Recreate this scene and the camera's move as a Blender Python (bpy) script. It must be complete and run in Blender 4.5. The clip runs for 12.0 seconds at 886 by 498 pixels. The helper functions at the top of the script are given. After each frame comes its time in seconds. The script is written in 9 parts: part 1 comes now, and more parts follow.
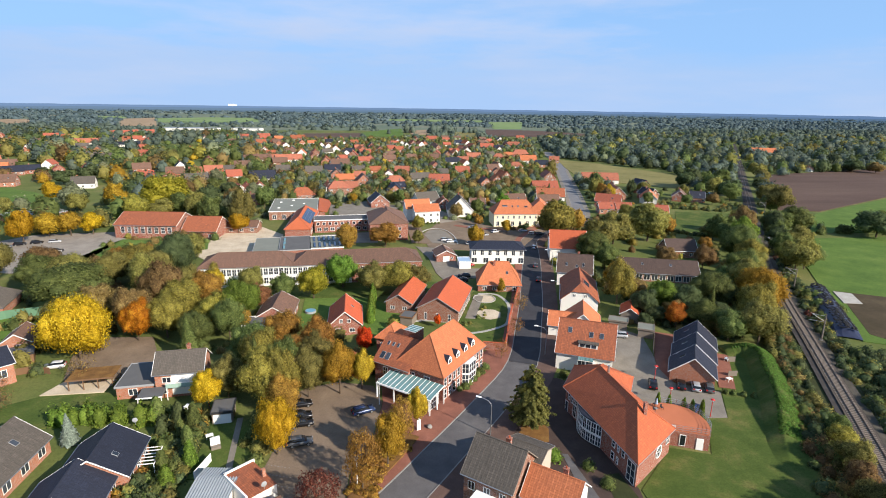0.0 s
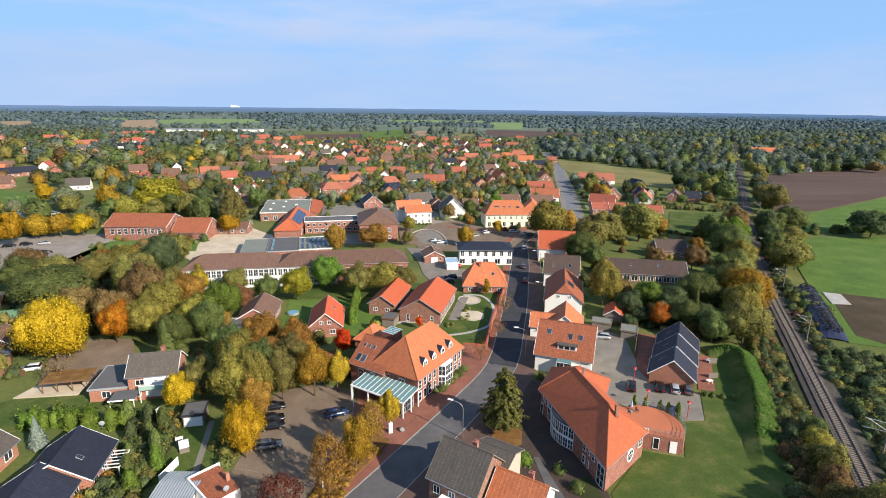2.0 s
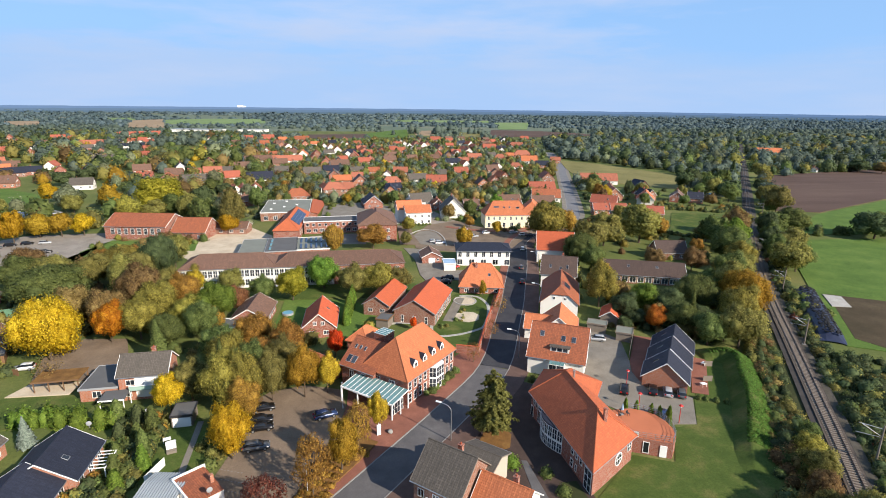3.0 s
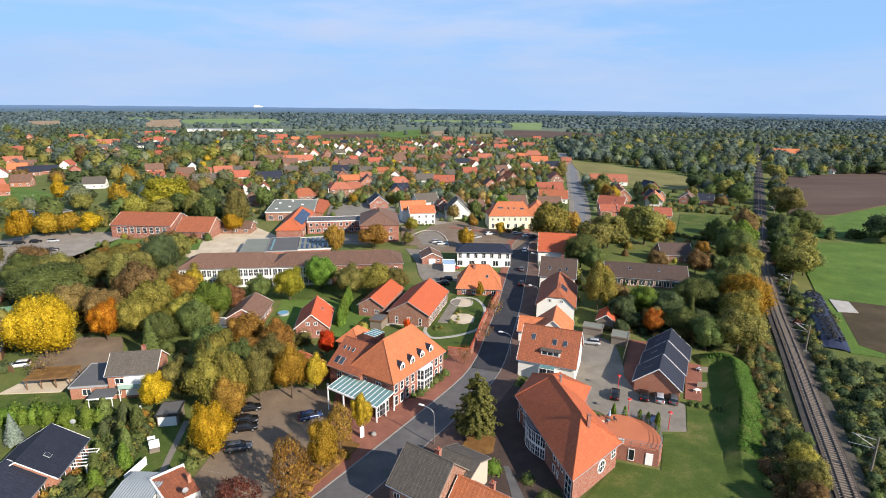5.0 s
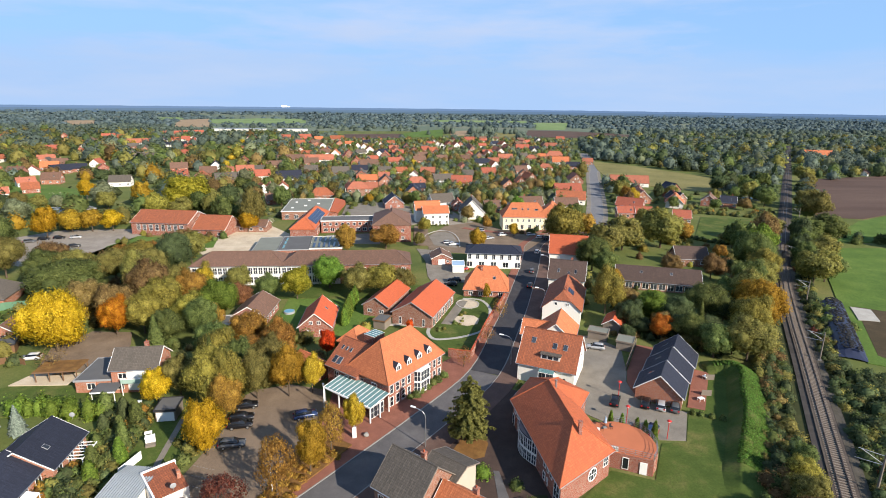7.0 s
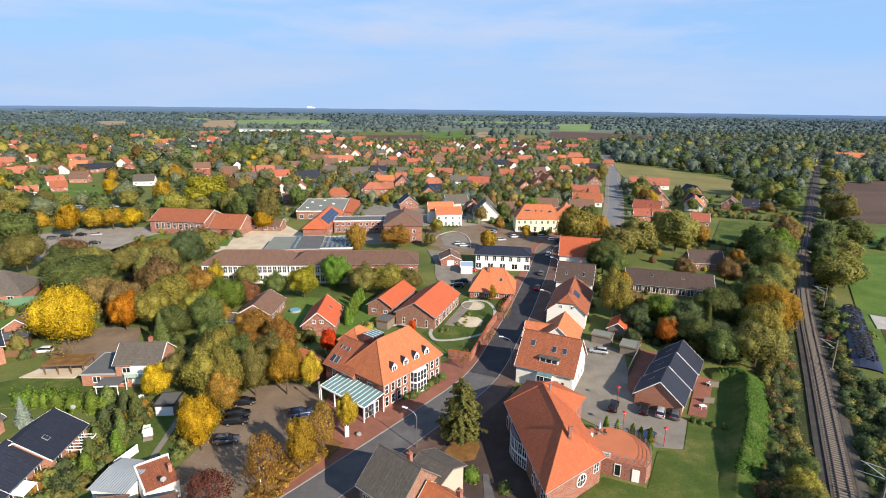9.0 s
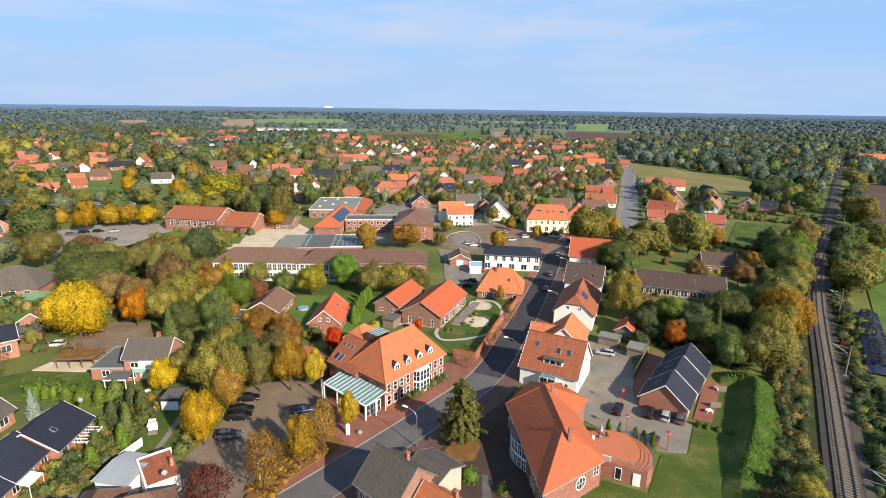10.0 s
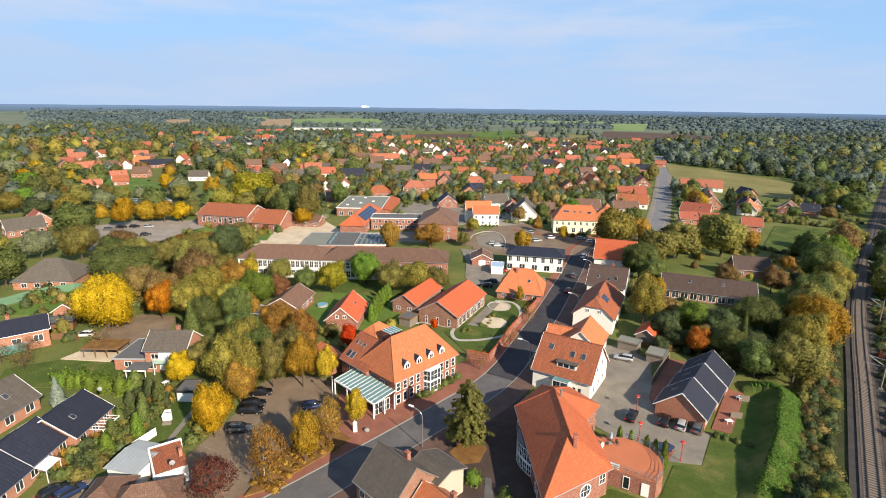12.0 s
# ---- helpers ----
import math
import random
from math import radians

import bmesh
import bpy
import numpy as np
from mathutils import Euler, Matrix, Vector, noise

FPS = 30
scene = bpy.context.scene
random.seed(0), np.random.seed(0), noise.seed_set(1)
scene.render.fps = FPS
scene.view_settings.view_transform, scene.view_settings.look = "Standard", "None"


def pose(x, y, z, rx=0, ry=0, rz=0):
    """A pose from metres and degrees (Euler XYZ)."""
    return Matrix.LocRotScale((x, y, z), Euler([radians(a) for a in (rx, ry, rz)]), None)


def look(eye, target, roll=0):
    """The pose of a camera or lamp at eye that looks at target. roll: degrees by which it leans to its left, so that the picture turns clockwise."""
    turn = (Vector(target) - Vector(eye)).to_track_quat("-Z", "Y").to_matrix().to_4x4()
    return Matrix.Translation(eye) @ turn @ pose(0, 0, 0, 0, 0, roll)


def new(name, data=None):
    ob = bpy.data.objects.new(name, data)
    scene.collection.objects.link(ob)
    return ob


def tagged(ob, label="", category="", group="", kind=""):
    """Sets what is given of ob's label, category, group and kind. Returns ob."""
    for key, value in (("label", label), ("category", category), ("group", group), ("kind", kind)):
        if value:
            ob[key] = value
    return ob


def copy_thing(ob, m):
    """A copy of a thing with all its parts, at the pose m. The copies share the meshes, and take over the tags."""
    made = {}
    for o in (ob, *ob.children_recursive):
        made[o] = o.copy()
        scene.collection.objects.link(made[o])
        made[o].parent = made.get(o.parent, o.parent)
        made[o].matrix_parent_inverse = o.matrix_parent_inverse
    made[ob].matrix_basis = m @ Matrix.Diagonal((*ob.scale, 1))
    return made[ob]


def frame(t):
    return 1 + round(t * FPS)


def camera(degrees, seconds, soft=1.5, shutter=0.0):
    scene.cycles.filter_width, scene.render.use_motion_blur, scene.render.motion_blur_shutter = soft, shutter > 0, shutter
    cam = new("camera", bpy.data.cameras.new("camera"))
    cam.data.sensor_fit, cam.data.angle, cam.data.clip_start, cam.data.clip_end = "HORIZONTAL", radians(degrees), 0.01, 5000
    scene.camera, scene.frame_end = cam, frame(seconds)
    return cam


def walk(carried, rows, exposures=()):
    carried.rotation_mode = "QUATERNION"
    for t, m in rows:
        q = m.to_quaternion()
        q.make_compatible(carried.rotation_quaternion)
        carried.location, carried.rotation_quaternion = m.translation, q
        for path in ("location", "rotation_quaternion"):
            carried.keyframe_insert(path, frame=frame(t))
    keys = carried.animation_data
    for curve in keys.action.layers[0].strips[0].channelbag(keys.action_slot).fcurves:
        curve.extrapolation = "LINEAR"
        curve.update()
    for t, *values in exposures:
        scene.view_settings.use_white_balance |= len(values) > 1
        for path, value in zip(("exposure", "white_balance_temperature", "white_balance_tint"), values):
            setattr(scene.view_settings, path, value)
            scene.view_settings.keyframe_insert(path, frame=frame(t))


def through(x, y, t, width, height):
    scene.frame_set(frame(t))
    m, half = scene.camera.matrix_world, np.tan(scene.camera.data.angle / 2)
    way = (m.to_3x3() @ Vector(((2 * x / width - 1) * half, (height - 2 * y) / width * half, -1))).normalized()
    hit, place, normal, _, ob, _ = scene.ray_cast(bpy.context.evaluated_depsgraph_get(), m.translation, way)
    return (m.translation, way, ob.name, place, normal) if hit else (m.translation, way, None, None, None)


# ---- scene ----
cam = camera(79.4, 12.0, soft=1.0)
PATH = [
    (0, (-26.457, -0.433, 55.617), (-26.14, 1.472, 55.097), 0.9),
    (0.5, (-25.108, -0.499, 55.61), (-24.792, 1.407, 55.09), 0.8),
    (1, (-23.745, -0.518, 55.58), (-23.427, 1.387, 55.062), 0.8),
    (1.5, (-22.336, -0.509, 55.59), (-22.02, 1.396, 55.071), 0.7),
    (2, (-20.927, -0.497, 55.61), (-20.621, 1.41, 55.092), 0.7),
    (2.5, (-19.457, -0.416, 55.653), (-19.164, 1.493, 55.135), 0.7),
    (3, (-17.966, -0.354, 55.705), (-17.681, 1.556, 55.187), 0.7),
    (5, (-12.779, -0.155, 55.878), (-12.547, 1.763, 55.359), 0.7),
    (5.5, (-11.522, -0.084, 55.921), (-11.313, 1.836, 55.402), 0.6),
    (6, (-10.224, 0.033, 56.015), (-10.04, 1.955, 55.494), 0.6),
    (6.5, (-8.968, 0.047, 56.002), (-8.803, 1.971, 55.482), 0.6),
    (7, (-7.656, 0.072, 56.009), (-7.513, 1.998, 55.489), 0.7),
    (9, (-2.717, 0.021, 55.983), (-2.659, 1.952, 55.466), 0.7),
    (9.5, (-1.535, 0.042, 55.949), (-1.506, 1.974, 55.431), 0.7),
    (10, (-0.388, 0.152, 55.927), (-0.389, 2.083, 55.408), 0.8),
    (10.5, (0.703, 0.276, 55.858), (0.672, 2.207, 55.339), 0.7),
    (11, (1.733, 0.492, 55.78), (1.662, 2.422, 55.261), 0.8),
    (11.5, (2.762, 0.749, 55.722), (2.661, 2.677, 55.202), 0.8),
    (12, (3.828, 1.048, 55.712), (3.7, 2.975, 55.19), 0.7),
]
walk(cam, [(t, look(eye, target, roll)) for t, eye, target, roll in PATH],
     exposures=[(0, 0.84, 6450, 12), (5, 0.86, 6450, 12), (7, 0.88, 6500, 12), (9.5, 0.88, 6700, 12), (12, 0.91, 7050, 12)])


# ------------------------------------------------------------------ light
SUN_AZ, SUN_EL = 139.0, 28.0            # degrees clockwise from +y, and above the horizon
world = bpy.data.worlds.new("world")
scene.world = world
world.use_nodes = True
wn, wl = world.node_tree.nodes, world.node_tree.links
sky = wn.new("ShaderNodeTexSky")
sky.sky_type, sky.sun_disc = "NISHITA", False
sky.sun_elevation, sky.sun_rotation = radians(SUN_EL), radians(SUN_AZ)
sky.altitude, sky.air_density, sky.dust_density, sky.ozone_density = 60, 1.0, 0.0, 4.0
# thin drifting cloud and pale haze over the clear sky
wc = wn.new("ShaderNodeTexCoord")
wm = wn.new("ShaderNodeMapping")
wm.inputs["Scale"].default_value = (1.6, 1.6, 9.0)
wl.new(wc.outputs["Generated"], wm.inputs[0])
cloud = wn.new("ShaderNodeTexNoise")
cloud.inputs["Scale"].default_value, cloud.inputs["Detail"].default_value, cloud.inputs["Roughness"].default_value = 1.5, 7, 0.55
wl.new(wm.outputs[0], cloud.inputs["Vector"])
veil = wn.new("ShaderNodeMapRange")
for key, v in (("From Min", 0.42), ("From Max", 0.8), ("To Min", 0.4), ("To Max", 0.6)):
    veil.inputs[key].default_value = v
wl.new(cloud.outputs["Fac"], veil.inputs[0])
sep = wn.new("ShaderNodeSeparateXYZ")
wl.new(wc.outputs["Generated"], sep.inputs[0])
low = wn.new("ShaderNodeMapRange")          # the haze thickens towards the horizon
for key, v in (("From Min", 0.0), ("From Max", 0.4), ("To Min", 0.62), ("To Max", 0.12)):
    low.inputs[key].default_value = v
wl.new(sep.outputs[2], low.inputs[0])
both = wn.new("ShaderNodeMath")
both.operation, both.use_clamp = "ADD", True
wl.new(veil.outputs[0], both.inputs[0])
wl.new(low.outputs[0], both.inputs[1])
wmix = wn.new("ShaderNodeMix")
wmix.data_type = "RGBA"
wl.new(both.outputs[0], wmix.inputs[0])
wl.new(sky.outputs[0], wmix.inputs[6])
tone = wn.new("ShaderNodeMix")               # blue haze, whiter where the thin cloud lies
tone.data_type = "RGBA"
tone.inputs[6].default_value, tone.inputs[7].default_value = (2.5, 4.5, 7.6, 1), (4.3, 5.2, 7.0, 1)
cl = wn.new("ShaderNodeMapRange")
for key, v in (("From Min", 0.45), ("From Max", 0.68)):
    cl.inputs[key].default_value = v
wl.new(cloud.outputs["Fac"], cl.inputs[0])
wl.new(cl.outputs[0], tone.inputs[0])
wl.new(tone.outputs[2], wmix.inputs[7])
edge = wn.new("ShaderNodeMath")              # a grey-lilac cloud bank with a ragged top lies along the horizon
edge.operation = "MULTIPLY_ADD"
edge.inputs[1].default_value = -0.22
wl.new(cloud.outputs["Fac"], edge.inputs[0])
wl.new(sep.outputs[2], edge.inputs[2])
bank = wn.new("ShaderNodeMapRange")
bank.interpolation_type = "SMOOTHSTEP"
for key, v in (("From Min", -0.055), ("From Max", 0.025), ("To Min", 0.62), ("To Max", 0.0)):
    bank.inputs[key].default_value = v
wl.new(edge.outputs[0], bank.inputs[0])
wsky = wn.new("ShaderNodeMix")
wsky.data_type = "RGBA"
wsky.inputs[7].default_value = (3.55, 4.75, 6.7, 1)
wl.new(bank.outputs[0], wsky.inputs[0])
wl.new(wmix.outputs[2], wsky.inputs[6])
wl.new(wsky.outputs[2], wn["Background"].inputs["Color"])
wn["Background"].inputs["Strength"].default_value = 0.074
sun = new("sun", bpy.data.lights.new("sun", "SUN"))
sun.data.energy, sun.data.angle, sun.data.color = 5.0, radians(0.6), (1.0, 0.9, 0.75)
_az, _el = radians(SUN_AZ), radians(SUN_EL)
sun.matrix_world = look((200 * math.sin(_az) * math.cos(_el), 200 * math.cos(_az) * math.cos(_el), 200 * math.sin(_el)), (0, 0, 0))


# ------------------------------------------------------------------ materials
class Mat:
    """A small wrapper to write node materials in a few lines."""

    def __init__(self, name, rough=0.8, metal=0.0, spec=0.3):
        self.m = bpy.data.materials.new(name)
        self.m.use_nodes = True
        self.n, self.l = self.m.node_tree.nodes, self.m.node_tree.links
        self.b = self.n["Principled BSDF"]
        self.b.inputs["Roughness"].default_value = rough
        self.b.inputs["Metallic"].default_value = metal
        self.b.inputs["Specular IOR Level"].default_value = spec

    def node(self, kind, **values):
        nd = self.n.new(kind)
        for k, v in values.items():
            nd.inputs[k.replace("_", " ")].default_value = v
        return nd

    def coords(self, which="UV"):
        return self.n.new("ShaderNodeTexCoord").outputs[which]

    def noise(self, scale, detail=4, rough=0.6, at=None, stretch=None):
        nd = self.node("ShaderNodeTexNoise", Scale=scale, Detail=detail, Roughness=rough)
        src = at if at is not None else self.coords()
        if stretch:
            mp = self.n.new("ShaderNodeMapping")
            mp.inputs["Scale"].default_value = stretch
            self.l.new(src, mp.inputs[0])
            src = mp.outputs[0]
        self.l.new(src, nd.inputs["Vector"])
        return nd.outputs["Fac"]

    def ramp(self, fac, stops):
        nd = self.n.new("ShaderNodeValToRGB")
        el = nd.color_ramp.elements
        while len(el) < len(stops):
            el.new(0.5)
        for e, (p, c) in zip(el, stops):
            e.position = p
            e.color = (*c, 1) if len(c) == 3 else c
        self.l.new(fac, nd.inputs[0])
        return nd.outputs[0]

    def mix(self, fac, a, b, blend="MIX"):
        nd = self.n.new("ShaderNodeMix")
        nd.data_type, nd.blend_type = "RGBA", blend
        for sock, v in ((nd.inputs[0], fac), (nd.inputs[6], a), (nd.inputs[7], b)):
            if isinstance(v, bpy.types.NodeSocket):
                self.l.new(v, sock)
            else:
                sock.default_value = (*v, 1) if isinstance(v, tuple) else v
        return nd.outputs[2]

    def maths(self, op, a, b=0.0):
        nd = self.n.new("ShaderNodeMath")
        nd.operation = op
        for sock, v in ((nd.inputs[0], a), (nd.inputs[1], b)):
            if isinstance(v, bpy.types.NodeSocket):
                self.l.new(v, sock)
            else:
                sock.default_value = v
        return nd.outputs[0]

    def random(self):
        return self.n.new("ShaderNodeObjectInfo").outputs["Random"]

    def island(self):
        return self.n.new("ShaderNodeNewGeometry").outputs["Random Per Island"]

    def colour(self, c):
        if isinstance(c, tuple):
            self.b.inputs["Base Color"].default_value = (*c, 1)
        else:
            self.l.new(c, self.b.inputs["Base Color"])
        return self

    def bump(self, height, strength=0.4, distance=0.03):
        nd = self.n.new("ShaderNodeBump")
        nd.inputs["Strength"].default_value, nd.inputs["Distance"].default_value = strength, distance
        self.l.new(height, nd.inputs["Height"])
        self.l.new(nd.outputs[0], self.b.inputs["Normal"])
        return self


def shade(c, k):
    return tuple(min(1.0, v * k) for v in c)


def plain(name, c, rough=0.7, metal=0.0, amount=0.18, scale=1.2, spec=0.3):
    """Paint, plaster, metal: one colour with faint stains and grain."""
    m = Mat(name, rough, metal, spec)
    big = m.noise(scale * 0.35, 3)
    fine = m.noise(scale * 9, 3)
    a = m.mix(big, shade(c, 1 - amount), shade(c, 1 + amount * 0.6))
    return m.colour(m.mix(m.maths("MULTIPLY", fine, 0.35), a, shade(c, 1 - amount * 1.4))).m


def roof_tiles(name, c, dark, rough=0.75, moss=0.25, width=0.3, row=0.34):
    """Interlocking clay or concrete tiles: rows up the slope, rolls along it, weathering in streaks."""
    m = Mat(name, rough, 0, 0.25)
    uv = m.coords()
    br = m.node("ShaderNodeTexBrick", Scale=1.0, Mortar_Size=0.022, Brick_Width=width, Row_Height=row, Bias=0.0)
    br.offset = 0.0
    br.inputs["Color1"].default_value = (*shade(c, 1.15), 1)
    br.inputs["Color2"].default_value = (*shade(c, 0.8), 1)
    br.inputs["Mortar"].default_value = (*shade(dark, 0.85), 1)
    m.l.new(uv, br.inputs["Vector"])
    streak = m.noise(0.5, 5, 0.65, uv, (2.2, 0.5, 1))
    spots = m.noise(1.7, 6, 0.7, uv)
    col = m.mix(m.ramp(streak, [(0.38, (0, 0, 0)), (0.7, (1, 1, 1))]), br.outputs[0], dark)
    col = m.mix(0.68, br.outputs[0], col)
    lichen = m.ramp(spots, [(0.56, (0, 0, 0)), (0.72, (moss, moss, moss))])
    col = m.mix(lichen, col, shade(dark, 0.7))
    var = m.maths("ADD", 0.88, m.maths("MULTIPLY", m.random(), 0.22))
    hsv = m.node("ShaderNodeHueSaturation")
    m.l.new(var, hsv.inputs["Value"])
    m.l.new(col, hsv.inputs["Color"])
    m.colour(hsv.outputs[0])
    wv = m.node("ShaderNodeTexWave", Scale=0.5 / width * 2 / 6.283, Distortion=0.0)
    wv.bands_direction = "X"
    m.l.new(uv, wv.inputs["Vector"])
    return m.bump(m.mix(0.5, br.outputs["Fac"], wv.outputs["Fac"]), 0.5, 0.05).m


def brick(name, c, mortar=(0.36, 0.33, 0.29), rough=0.85):
    m = Mat(name, rough, 0, 0.2)
    uv = m.coords()
    br = m.node("ShaderNodeTexBrick", Scale=1.0, Mortar_Size=0.008, Brick_Width=0.25, Row_Height=0.083, Bias=-0.1)
    br.inputs["Color1"].default_value = (*shade(c, 1.2), 1)
    br.inputs["Color2"].default_value = (*shade(c, 0.75), 1)
    br.inputs["Mortar"].default_value = (*mortar, 1)
    m.l.new(uv, br.inputs["Vector"])
    big = m.noise(0.45, 5, 0.6, uv)
    col = m.mix(m.ramp(big, [(0.35, (0, 0, 0)), (0.75, (0.45, 0.45, 0.45))]), br.outputs[0], shade(c, 0.6))
    m.colour(col)
    return m.bump(br.outputs["Fac"], 0.25, -0.01).m


def ground_mix(name, colours, scale, rough=0.95, fine=0.6, bump=0.3, stretch=None):
    """Soil, grass, asphalt and gravel: three colours over two scales of noise, in metres."""
    m = Mat(name, rough, 0, 0.12)
    at = m.coords("Object")
    big = m.noise(scale, 5, 0.62, at, stretch)
    small = m.noise(max(scale * 16, 1.6), 5, 0.75, at)
    a = m.ramp(big, [(0.3, colours[0]), (0.52, colours[1]), (0.72, colours[2])])
    f = m.maths("MULTIPLY", m.ramp(small, [(0.35, (0, 0, 0)), (0.7, (1, 1, 1))]), fine)
    blades = m.ramp(m.noise(max(scale * 60, 7.0), 4, 0.8, at), [(0.3, (0.72, 0.72, 0.72)), (0.7, (1.25, 1.25, 1.25))])
    m.colour(m.mix(0.8, m.mix(f, a, shade(colours[0], 0.62)), blades, "MULTIPLY"))
    return m.bump(small, bump, 0.05).m


def leaves(name, a, b, c=None, through=0.5):
    """Foliage: each leaf clump takes its tone from its island, each tree from its own number; light shines through."""
    m = Mat(name, 0.7, 0, 0.15)
    col = m.ramp(m.island(), [(0.0, shade(a, 0.6)), (0.3, a), (0.7, b), (1.0, c or shade(b, 1.2))])
    hsv = m.node("ShaderNodeHueSaturation")
    tone = m.node("ShaderNodeAttribute")
    tone.attribute_name = "tone"
    own = m.maths("FRACT", m.maths("ADD", m.random(), tone.outputs["Fac"]))
    m.l.new(m.maths("ADD", 0.78, m.maths("MULTIPLY", own, 0.44)), hsv.inputs["Value"])
    m.l.new(m.maths("ADD", 0.484, m.maths("MULTIPLY", own, 0.03)), hsv.inputs["Hue"])
    where = m.n.new("ShaderNodeNewGeometry").outputs["Position"]
    grain = m.ramp(m.noise(1.0, 4, 0.75, where, (2.3, 2.3, 4.6)), [(0.34, (0.45, 0.45, 0.45)), (0.5, (1, 1, 1)), (0.68, (1.4, 1.4, 1.32))])
    m.l.new(m.mix(0.85, col, grain, "MULTIPLY"), hsv.inputs["Color"])
    m.colour(hsv.outputs[0])
    tr = m.node("ShaderNodeBsdfTranslucent")
    m.l.new(hsv.outputs[0], tr.inputs["Color"])
    mx = m.n.new("ShaderNodeMixShader")
    mx.inputs[0].default_value = through
    m.l.new(m.b.outputs[0], mx.inputs[1])
    m.l.new(tr.outputs[0], mx.inputs[2])
    m.l.new(mx.outputs[0], m.n["Material Output"].inputs[0])
    return m.m


